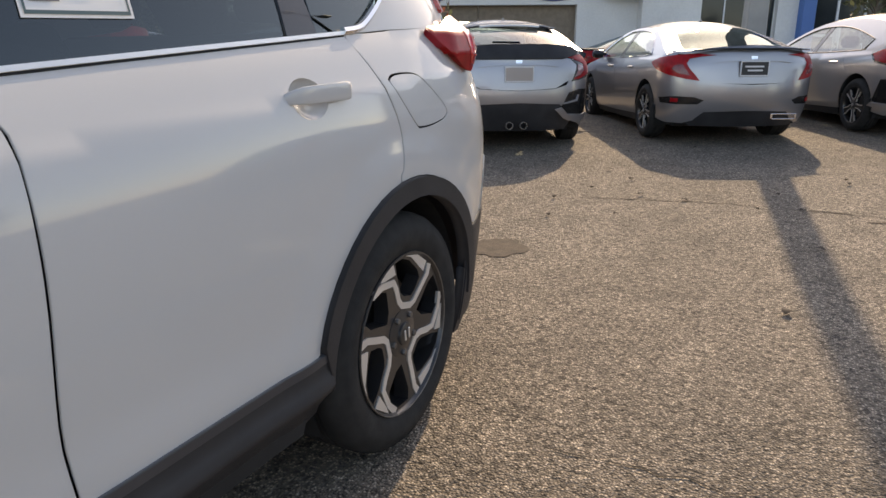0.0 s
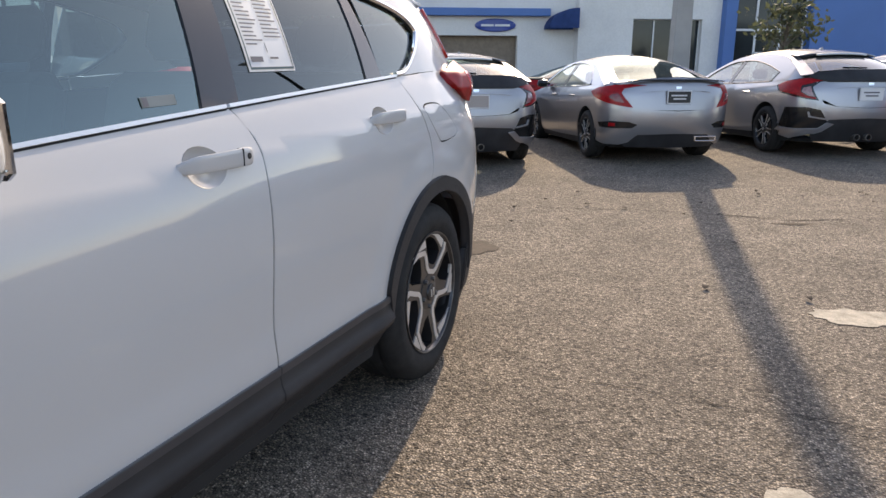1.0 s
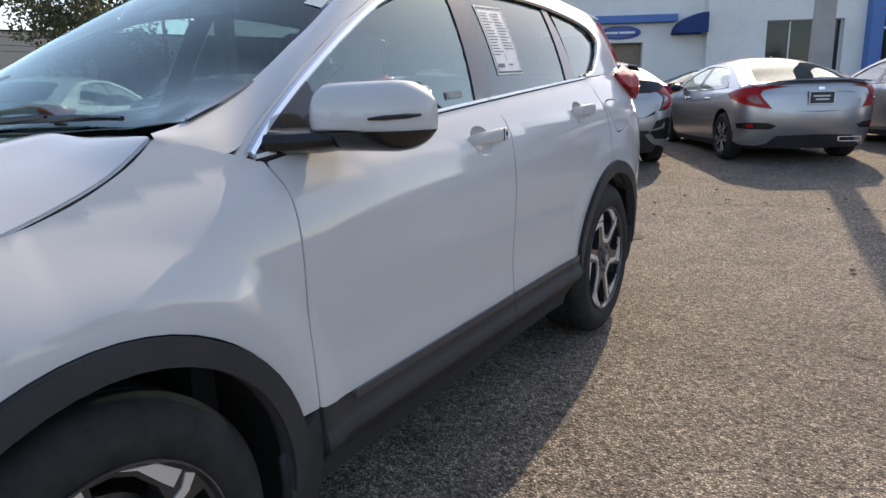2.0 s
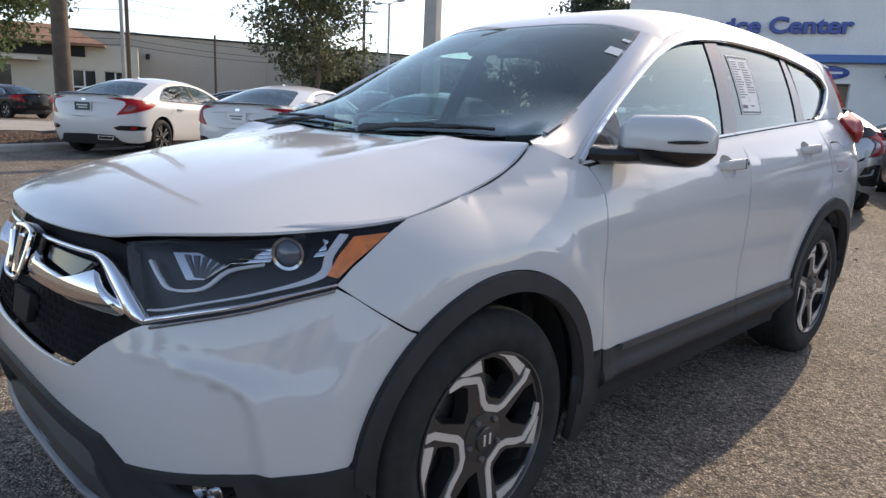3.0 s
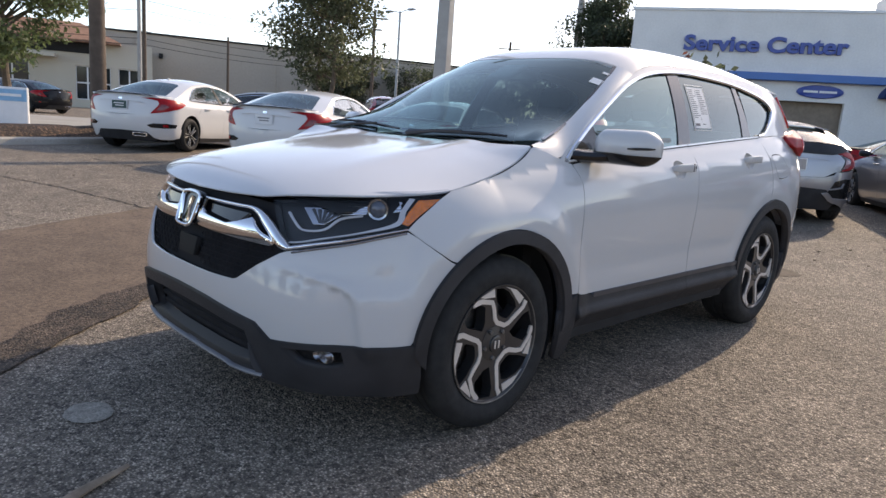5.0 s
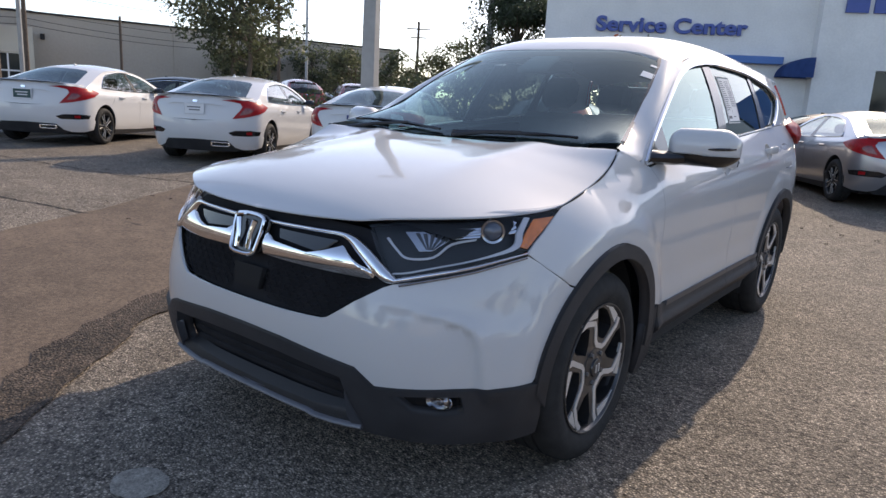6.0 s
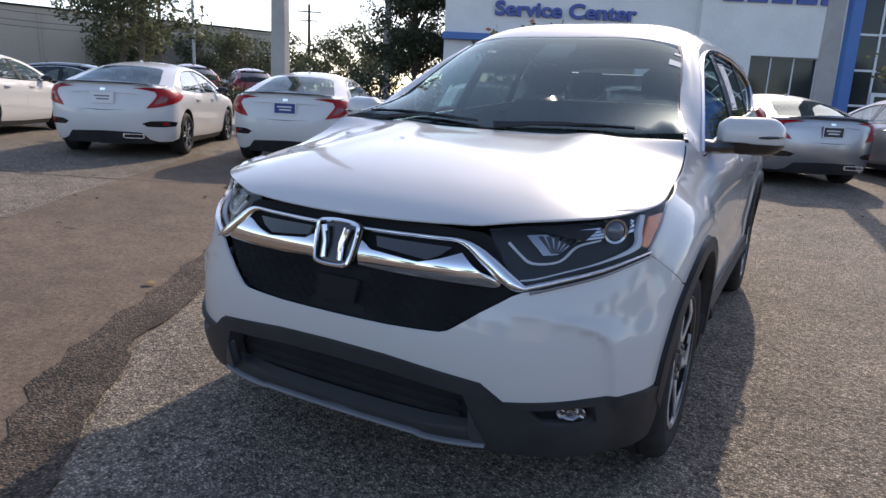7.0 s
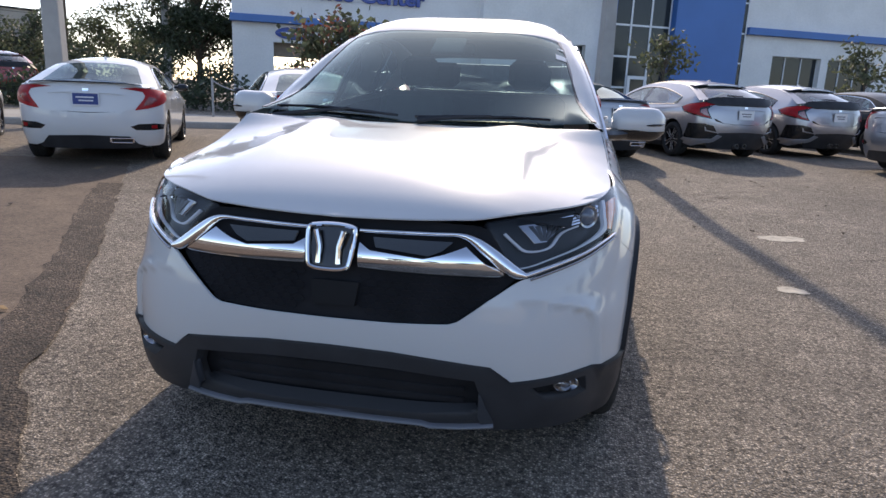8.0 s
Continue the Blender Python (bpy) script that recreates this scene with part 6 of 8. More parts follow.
        mirror_it(bm, side)
        part("window_trim", bm, M_CHROME if not hatch else M_BLACK, car)
        panel("inner_shell", [(-0.34, 0.4)] + c_arc(0, R + 0.03, 165, 12, 10) + [(0.5, 0.22), (2.25, 0.22)] + c_arc(2.7, R + 0.03, 168, 12, 10) + [(2.94, 0.8), (2.3, 0.9), (1.0, 0.93), (-0.34, 0.97)], c_skin, M_VOID, h=0.15, off=-0.025, thick=0, **lr)
        for cy in (0, 2.7):
            bm = bmesh.new()
            pr = [(math.cos(radians(-20 + 220 * k / 18)) * (R + 0.02), math.sin(radians(-20 + 220 * k / 18)) * (R + 0.02)) for k in range(19)]
            rows = [[bm.verts.new((side * x, cy + p[0], 0.325 + p[1])) for p in pr] for x in (0.84, 0.55)]
            for a in range(18):
                bm.faces.new((rows[0][a], rows[0][a + 1], rows[1][a + 1], rows[1][a]))
            bm.faces.new(rows[1])
            part("wheel_house", bm, M_VOID, car)
        # tail lamp: an outer hook and a clear inner field
        tl = new("tail_lamp")
        tl.parent = car
        hook = [CX(0.40, 0.988), CX(0.56, 0.999), CX(0.75, 0.988), (YR - 0.03, 0.958), (YR + 0.17, 0.905), (YR - 0.03, 0.835), CX(0.83, 0.775), CX(0.70, 0.735), CX(0.56, 0.712), CX(0.60, 0.77), CX(0.655, 0.84), CX(0.685, 0.90), CX(0.655, 0.95), CX(0.54, 0.972)] if not hatch else \
            [CX(0.52, 0.985), CX(0.64, 0.997), CX(0.76, 0.985), (YR - 0.03, 0.955), (YR + 0.12, 0.92), (YR - 0.05, 0.865), CX(0.82, 0.81), CX(0.74, 0.78), CX(0.62, 0.76), CX(0.66, 0.82), CX(0.69, 0.88), CX(0.67, 0.935), CX(0.6, 0.963)]
        if hatch:
            panel("lamp_base", [CX(0.47, 1.02), CX(0.6, 1.04), CX(0.74, 1.035), (YR - 0.03, 1.0), (YR + 0.15, 0.94), (YR + 0.02, 0.85), CX(0.845, 0.80), CX(0.74, 0.765), CX(0.615, 0.745), CX(0.655, 0.83), CX(0.68, 0.92), CX(0.6, 0.985)], c_skin, M_BLACK, tl, "black lamp surround", h=0.05, off=0.006, thick=0.03, side=side, core=core)
            hook = [CX(0.5, 1.012), CX(0.62, 1.03), CX(0.74, 1.025), (YR - 0.03, 0.99), (YR + 0.10, 0.938), (YR - 0.01, 0.865), CX(0.84, 0.825), CX(0.74, 0.782), CX(0.645, 0.765), CX(0.65, 0.785), CX(0.73, 0.805), CX(0.79, 0.86), CX(0.775, 0.935), CX(0.69, 0.965), CX(0.6, 0.995)]
        panel("lens", hook, c_skin, M_REDLENS, tl, "red hooked tail lamp", h=0.05, off=0.012, thick=0.03 if not hatch else 0.012, side=side, core=core)
        panel("clear_field", ([CX(0.72, 0.89), CX(0.78, 0.88), CX(0.81, 0.84), CX(0.75, 0.79), CX(0.65, 0.77)] if not hatch else [CX(0.695, 0.93), CX(0.765, 0.905), CX(0.78, 0.862), CX(0.725, 0.812), CX(0.66, 0.795), CX(0.69, 0.86)]), c_skin, M_LAMPGREY if hatch else M_LAMPRED, tl, "pale clear lamp field", h=0.06, off=0.014, thick=0.006, side=side, core=core)
        # vent with reflector at the bumper corner
        v = [CX(0.5, 0.50), CX(0.60, 0.535), CX(0.78, 0.54), (YR - 0.12, 0.52), (YR - 0.16, 0.46), CX(0.74, 0.45), CX(0.56, 0.455)] if not hatch else \
            [CX(0.50, 0.475), CX(0.585, 0.625), CX(0.72, 0.66), (YR - 0.14, 0.655), (YR - 0.03, 0.43), (YR - 0.06, 0.385), CX(0.78, 0.375), CX(0.57, 0.39)]
        vent = panel("bumper_vent", v, c_skin, M_BLACK, car, h=0.06, off=0.004, thick=0.012, side=side, core=core)
        panel("reflector", [CX(0.74, 0.515), CX(0.80, 0.52), CX(0.80, 0.475), CX(0.74, 0.475)], c_skin, M_REDLENS, vent, h=0.05, off=0.009, thick=0.006, side=side, core=core) if not hatch else None
        if hatch:
            panel("vent_frame", [CX(0.42, 0.445), CX(0.50, 0.465), CX(0.585, 0.385), CX(0.78, 0.368), (YR - 0.02, 0.385), (YR + 0.05, 0.345), CX(0.84, 0.31), CX(0.6, 0.315), CX(0.53, 0.345)], c_skin, paint, vent, "body-coloured lower lip of the vent", h=0.06, off=0.02, thick=0.02, side=side, core=core)
            panel("vent_frame", [CX(0.70, 0.60), CX(0.715, 0.60), CX(0.70, 0.53), CX(0.52, 0.50), CX(0.515, 0.515), CX(0.68, 0.545)], c_skin, paint, vent, "thin body-coloured blade", h=0.06, off=0.016, thick=0.012, side=side, core=core)
        # mirror
        bm = bmesh.new()
        shell(bm, [[(x, 2.05 + yo + dy * math.cos(2 * math.pi * k / 10), 1.0 + dz * math.sin(2 * math.pi * k / 10)) for k in range(10)]
                   for x, yo, dy, dz in ((0.80, 0.08, 0.03, 0.02), (0.86, 0.06, 0.04, 0.03), (0.87, 0.03, 0.07, 0.058), (0.93, 0.02, 0.075, 0.065), (1.0, 0.0, 0.065, 0.06), (1.03, 0.0, 0.03, 0.035))])
        mirror_it(bm, side)
        part("door_mirror", bm, M_BLACK, car, "", True)
        for y0 in (0.5, 1.42):
            bm = bmesh.new()
            tube(bm, [(c_half(y0 + 0.1, 0.86) + k, y0 + dy, 0.84) for k, dy in ((0.004, 0), (0.028, 0.03), (0.034, 0.1), (0.028, 0.17), (0.004, 0.2))], 0.014, 6)
            mirror_it(bm, side)
            part("door_handle", bm, paint, car, "", True)
    # middle pieces
    S_C = YR - 0.75 * math.pi / 2
    flip = lambda poly: [(2 * S_C - s, z) for s, z in poly]
    bt = 0.69 if not hatch else 0.67
    bump = [CX(0.0, bt - 0.02), CX(0.42, bt), CX(0.56, bt + (0.015 if not hatch else 0.04)), CX(0.60, 0.785 if hatch else 0.73), CX(0.83, 0.79), CX(0.86, 0.55), (YR + 0.02, 0.42), (YR + 0.0, 0.27), CX(0.80, 0.235), CX(0.66, 0.235 if not hatch else 0.3), CX(0.57, 0.27 if not hatch else 0.4), CX(0.48, 0.37 if not hatch else 0.5), CX(0, 0.385 if not hatch else 0.52)]
    panel("rear_bumper", bump + flip(bump)[-2:0:-1], c_skin, paint, car, h=0.06, off=0.002, core=core)
    dif = [CX(0.0, 0.40 if not hatch else 0.55), CX(0.5, 0.39 if not hatch else 0.52), CX(0.60, 0.28 if not hatch else 0.42), CX(0.64, 0.24 if not hatch else 0.3), CX(0.58, 0.2), CX(0.0, 0.195)]
    panel("diffuser", dif + flip(dif)[-2:0:-1], c_skin, M_CLAD, car, "black plastic lower bumper", h=0.07, off=-0.008, core=core)
    if hatch:
        lid = [CX(0, 1.03), CX(0.5, 1.03), CX(0.7, 1.01), CX(0.69, 0.99), CX(0.70, 0.9), CX(0.68, 0.82), CX(0.63, 0.765), CX(0.55, 0.745), CX(0.42, 0.675), CX(0, 0.655)]
    else:
        lid = [CX(0, 1.05), CX(0.5, 1.035), CX(0.70, 1.005), CX(0.70, 0.985), CX(0.71, 0.90), CX(0.68, 0.835), CX(0.62, 0.765), CX(0.565, 0.705), CX(0.42, 0.688), CX(0, 0.68)]
    lid_ob = panel("boot_lid", lid + flip(lid)[-2:0:-1], c_skin, paint, car, h=0.05, off=0.004, core=core)
    crease = [CX(0.44, 0.9), CX(0.3, 0.935), CX(0, 0.94)]
    panel("lid_fold", crease + flip(crease)[-2::-1] + [CX(-0.3, 0.915), CX(0, 0.92), CX(0.3, 0.915)], c_skin, paint, lid_ob, h=0.06, off=0.022, thick=0.022, core=core)
    panel("badge", [CX(-0.036, 0.975), CX(0.036, 0.975), CX(0.03, 0.925), CX(-0.03, 0.925)], c_skin, M_CHROME, lid_ob, h=0.05, off=0.012, thick=0.008, core=core)
    if hatch:
        panel("black_spoiler", [CX(-0.66, 1.02), CX(-0.5, 0.985), CX(0.5, 0.985), CX(0.66, 1.02), CX(0.68, 1.05), CX(0.6, 1.1), CX(0.3, 1.125), CX(-0.3, 1.125), CX(-0.6, 1.1), CX(-0.68, 1.05)], c_skin, M_CLAD, car, h=0.06, off=0.04, thick=0.06, core=core)
        panel("roof_spoiler", [(-0.9, -0.1), (0.9, -0.1), (0.94, 0.12), (-0.94, 0.12)], lambda u, w: (c_top(u, w)[0], c_top(u, w)[1], c_top(u, w)[2] + 0.012 + 0.2 * max(0.0, 0.12 - w) ** 1.2), paint, car, h=0.08, off=0.0, thick=0.012, core=core)
        panel("spoiler_edge", [(-0.86, -0.11), (0.86, -0.11), (0.86, 0.02), (-0.86, 0.02)], lambda u, w: (c_top(u, w)[0], c_top(u, w)[1] - 0.004, c_top(u, w)[2] - 0.006 + 0.2 * max(0.0, 0.12 - w) ** 1.2), M_BLACK, car, h=0.08, off=0.0, thick=0.012, core=core)
        panel("brake_light", [(-0.55, -0.15), (0.55, -0.15), (0.55, -0.118), (-0.55, -0.118)], lambda u, w: (c_top(u, w)[0], c_top(u, w)[1] - 0.012, c_top(u, w)[2] + 0.004 + 0.2 * max(0.0, 0.12 - w) ** 1.2), M_STRIP, car, "pale high-level brake light", h=0.1, off=0.0, thick=0.022, core=core)
        bm = bmesh.new()
        tube(bm, [Vector(c_top(-0.35, -0.5)) + Vector((0, -0.03, 0.01)), Vector(c_top(0.05, -0.52)) + Vector((0, -0.035, 0.012))], 0.012, 6)
        part("rear_wiper", bm, M_BLACK, car)
    else:
        dk = [(-0.735, -0.42), (-0.73, -0.6), (-0.66, -0.80), (-0.5, -0.875), (0, -0.915), (0.5, -0.875), (0.66, -0.80), (0.73, -0.6), (0.735, -0.42), (0.5, -0.54), (0, -0.62), (-0.5, -0.54)]
        panel("boot_deck", dk, lambda x, y: (x, y, 1.055 - 0.03 * (abs(x) / 0.75) ** 3 + 0.1 * max(0, y + 0.62) + 0.035 * max(0, (-0.80 - y) / 0.1) * (1 - (x / 0.8) ** 2)), paint, car, h=0.06, thick=0.03, core=core)
        dk2 = [(x * 0.98, y) for x, y in ((-0.66, -0.86), (0, -0.965), (0.66, -0.86), (0.66, -0.83), (0, -0.93), (-0.66, -0.83))]
        panel("boot_edge", dk2, lambda x, y: (x, y, 1.066 - 0.03 * (abs(x) / 0.75) ** 3), M_BLACK, car, h=0.06, thick=0.012, core=core)
    gu, gt = (0.8, 0.8) if hatch else (0.775, 0.7)
    panel("rear_screen", [(-gu, w_end + 0.04), (gu, w_end + 0.04), (gt + 0.035, glass_top - 0.06), (gt - 0.05, glass_top), (-gt + 0.05, glass_top), (-gt - 0.035, glass_top - 0.06)], c_top, M_CIVGLASS if hatch else M_CIVREAR, car, h=0.08, off=-0.001, thick=0.004, core=core)
    for sg in (1, -1):
        panel("screen_edge", [(sg * gu, w_end), (sg * 1.0, w_end - 0.02), (sg * 1.0, glass_top), (sg * (gt - 0.05), glass_top), (sg * (gt + 0.035), glass_top - 0.06)], c_top, paint, car, h=0.07, core=core)
    panel("screen_edge", [(-0.9, w_end - 0.02), (0.9, w_end - 0.02), (0.9, w_end + 0.05), (-0.9, w_end + 0.05)], c_top, M_BLACK, car, h=0.08, off=-0.006, core=core)
    panel("roof", [(-0.998, glass_top + 0.004), (0.998, glass_top + 0.004), (0.998, 1.62), (-0.998, 1.62)], c_top, paint, car, h=0.09, core=core)
    panel("windscreen", [(-0.99, 1.63), (0.99, 1.63), (0.99, 2.68), (-0.99, 2.68)], c_top, M_CIVGLASS, car, h=0.1, core=core)
    panel("bonnet", [(-0.78, 2.5), (0.78, 2.5), (0.8, 2.9), (0.68, 3.3), (0.4, 3.48), (0, 3.54), (-0.4, 3.48), (-0.68, 3.3), (-0.8, 2.9)], lambda x, y: (x, y, 0.985 - 0.16 * max(0, y - 2.6) - 0.13 * max(0, y - 2.9) ** 2 - 0.09 * (abs(x) / 0.8) ** 2.5), paint, car, h=0.09, core=core)
    fb = [CFX(0, 0.74), CFX(0.6, 0.75), CFX(0.76, 0.74), CFX(0.8, 0.4), CFX(0.76, 0.18), CFX(0, 0.18)]
    SF = YF + 0.75 * math.pi / 2
    panel("front_bumper", fb + [(2 * SF - s, z) for s, z in fb[-2:0:-1]], c_skin, paint, car, h=0.1, core=core)
    boxes("floor_pan", [((-0.68, -0.5, 0.18), (0.68, 3.2, 0.23))], M_VOID, car)
    boxes("parcel_shelf", [((-0.66, -0.35, 0.9), (0.66, 0.25, 0.94))], M_CLOTH, car)
    boxes("dashboard", [((-0.68, 2.1, 0.7), (0.68, 2.5, 0.95))], M_DASH, car, bevel=0.04)
    for x, y in ((-0.36, 1.3), (0.36, 1.3), (-0.36, 0.35), (0.36, 0.35)):
        st = boxes("seat_back", [((x - 0.24, y - 0.07, 0.4), (x + 0.24, y + 0.07, 1.0))], M_CLOTH, car, bevel=0.05)
        boxes("head_rest", [((x - 0.12, y - 0.1, 1.02), (x + 0.12, y, 1.18))], M_CLOTH, st, bevel=0.04)
    bm = bmesh.new()
    if hatch:
        for dx in (-0.09, 0.07):
            lathe(bm, [(0.034, 0.0), (0.043, 0.0), (0.043, 0.2)], 16, Matrix.Translation((dx, -0.93, 0.27)) @ pose(0, 0, 0, 0, 0, 90))
    else:
        box(bm, (0.27, -0.955, 0.285), (0.53, -0.94, 0.3), 0.004)
        box(bm, (0.25, -0.955, 0.34), (0.55, -0.94, 0.355), 0.004)
        box(bm, (0.25, -0.955, 0.295), (0.275, -0.94, 0.345), 0.004)
        box(bm, (0.525, -0.955, 0.295), (0.55, -0.94, 0.345), 0.004)
    part("exhaust_tip", bm, M_STEEL if hatch else M_CHROME, car, "twin steel exhaust pipes" if hatch else "bright exhaust outlet")
    bm = bmesh.new()
    shell(bm, [[(0.02 * (1 - t) * math.cos(a), (0.25 if hatch else 0.62) + 0.12 * t, c_top(0, 0.25 if hatch else 0.62)[2] + h * max(0, math.sin(a))) for a in [math.pi * k / 5 for k in range(6)]] for t, h in ((0, 0.045), (0.5, 0.03), (1, 0.005))])
    part("roof_aerial", bm, paint, car)
    wl = wheel(car, pose(0.885, 0, 0.325, 7), 0.325, 0.228, 0.215, "thin", 5)
    for m in (pose(0.885, 2.7, 0.325, 20), pose(-0.885, 0, 0.325, 33, 0, 180), pose(-0.885, 2.7, 0.325, 12, 0, 180)):
        copy_thing(wl, m)
    return car


M_LAMPGREY = mat("lamp_clear_plastic", (0.34, 0.17, 0.17), 0.15, coat=1.0, vary=0.3, scale=30)
M_LAMPRED = mat("dark_red_lamp_field", (0.2, 0.02, 0.024), 0.2, coat=0.5, vary=0.3, scale=30)
M_PLATE_DARK = mat("dark_plate", (0.03, 0.035, 0.04), 0.35, vary=0.1)
M_PLATE_BLUE = mat("blue_plate", (0.02, 0.05, 0.22), 0.35, vary=0.2, scale=30)
M_PLATE_GREEN = mat("green_plate", (0.02, 0.07, 0.07), 0.35, vary=0.3, scale=30)


def plate(car, material, z, bars):
    """A rear plate with unreadable writing as bars, in a thin frame."""
    y = c_skin(*CX(0.0, z))[1] - 0.016
    p = boxes("plate", [((-0.152, y - 0.012, z - 0.077), (0.152, y, z + 0.077))], material, car, bevel=0.003)
    boxes("plate_frame", [((-0.158, y - 0.015, z + 0.07), (0.158, y - 0.004, z + 0.083))], M_STRIP, p)
    boxes("plate_frame", [((-0.158, y - 0.015, z - 0.083), (0.158, y - 0.004, z - 0.07))], M_STRIP, p)
    for sx in (-1, 1):
        boxes("plate_frame", [((sx * 0.155 - 0.006, y - 0.015, z - 0.07), (sx * 0.155 + 0.006, y - 0.004, z + 0.07))], M_STRIP, p)
    for a, b, c, d in ((-0.11, 0.012, 0.1, 0.03), (-0.08, -0.03, 0.09, -0.012)):
        boxes("plate_bar", [((a, y - 0.0145, z + b), (c, y - 0.0125, z + d))], bars, p)


def stand(car, x, y, heading):
    car.matrix_world = pose(x, y, ground_z(x, y), 0, 0, heading)


saloon_w = parked_car("saloon_car", False, M_WHITE2, "white four-door saloon parked with its tail to the aisle")
saloon_s = parked_car("saloon_car", False, M_SILVER, "silver four-door saloon parked with its tail to the aisle")
hatch_s = parked_car("hatchback_car", True, M_SILVER, "silver hatchback with black rear wing, parked tail out")
white_b = copy_thing(saloon_w, Matrix())
white_c = copy_thing(saloon_w, Matrix())
white_d = copy_thing(saloon_w, Matrix())
hatch_2 = copy_thing(hatch_s, Matrix())
hatch_3 = copy_thing(hatch_s, Matrix())
silver_2 = copy_thing(saloon_s, Matrix())
stand(saloon_w, -11.3, 3.3, 36)
stand(white_b, -8.15, 4.55, 33)
stand(white_c, -5.92, 5.95, 27)
stand(white_d, -3.2, 7.15, 31)
stand(hatch_s, -1.3, 8.95, 31)
stand(saloon_s, 1.01, 10.2, 29.2)
stand(hatch_2, 3.38, 11.45, 25)
stand(hatch_3, 5.5, 13.0, 26)
stand(silver_2, 6.6, 9.75, -68)
plate(saloon_w, M_PLATE_GREEN, 0.845, M_STRIP)
plate(white_b, M_PAPER, 0.845, M_INK)
plate(white_c, M_PLATE_BLUE, 0.845, M_STRIP)
plate(saloon_s, M_PLATE_DARK, 0.845, M_STRIP)
plate(hatch_s, M_SILVER, 0.83, M_SILVER)
plate(hatch_2, M_PAPER, 0.83, M_INK)
plate(hatch_3, M_PAPER, 0.83, M_INK)


# ---- trees ----
M_BARK = mat("grey_brown_bark", (0.13, 0.10, 0.075), 0.9, vary=0.3, scale=8, bump=0.5, bump_scale=40)


def leafy(name, color, through_it=0.5, rough=0.55):
    """Leaves: a matt face that lets some light through, varied from leaf to leaf."""
    m = bpy.data.materials.new(name)
    nt, b = nodes_of(m)
    N, L = nt.nodes.new, nt.links.new
    geo = N("ShaderNodeNewGeometry")
    mr = N("ShaderNodeMapRange")
    mr.inputs["To Min"].default_value, mr.inputs["To Max"].default_value = 0.55, 1.5
    L(geo.outputs["Random Per Island"], mr.inputs["Value"])
    sc = N("ShaderNodeVectorMath")
    sc.operation = "SCALE"
    sc.inputs[0].default_value = color
    L(mr.outputs["Result"], sc.inputs["Scale"])
    L(sc.outputs[0], b.inputs["Base Color"])
    b.inputs["Roughness"].default_value = rough
    tl = N("ShaderNodeBsdfTranslucent")
    L(sc.outputs[0], tl.inputs["Color"])
    mx = N("ShaderNodeMixShader")
    mx.inputs["Fac"].default_value = through_it
    L(b.outputs[0], mx.inputs[1])
    L(tl.outputs[0], mx.inputs[2])
    L(mx.outputs[0], nt.nodes["Material Output"].inputs["Surface"])
    return m


M_LEAF = leafy("olive_leaves", (0.095, 0.108, 0.06), 0.5)
M_LEAF_D = leafy("dark_glossy_leaves", (0.055, 0.072, 0.038), 0.35, 0.5)
M_LEAF_L = leafy("light_green_leaves", (0.095, 0.125, 0.05))
M_LEAF_R = leafy("rust_red_blossom", (0.2, 0.075, 0.05))


def leaf_mesh(name, centres, spread, count, size, material, parent, seed, flat=0.75, cut=None):
    rnd = np.random.default_rng(seed)
    C = np.array(centres)
    pick = rnd.integers(0, len(C), count)
    g = rnd.normal(0, 1, (count, 3))
    g *= np.minimum(1, 1.7 / np.maximum(np.linalg.norm(g, axis=1), 0.01))[:, None]
    P = C[pick] + g * np.array([spread, spread, spread * flat])
    if cut is not None:
        P = P[P[:, 2] > cut]
    n = len(P)
    a = rnd.normal(0, 1, (n, 3))
    a /= np.linalg.norm(a, axis=1)[:, None]
    b = np.cross(a, rnd.normal(0, 1, (n, 3)))
    b /= np.linalg.norm(b, axis=1)[:, None]
    s = size * rnd.uniform(0.6, 1.3, n)[:, None]
    V = np.stack([P + a * s, P + b * s * 0.5, P - a * s, P - b * s * 0.5], 1).reshape(-1, 3)
    faces = [(4 * i, 4 * i + 1, 4 * i + 2, 4 * i + 3) for i in range(n)]
    return tagged(link_mesh(name, V.tolist(), faces, material, parent, smooth=False), kind="stuff")


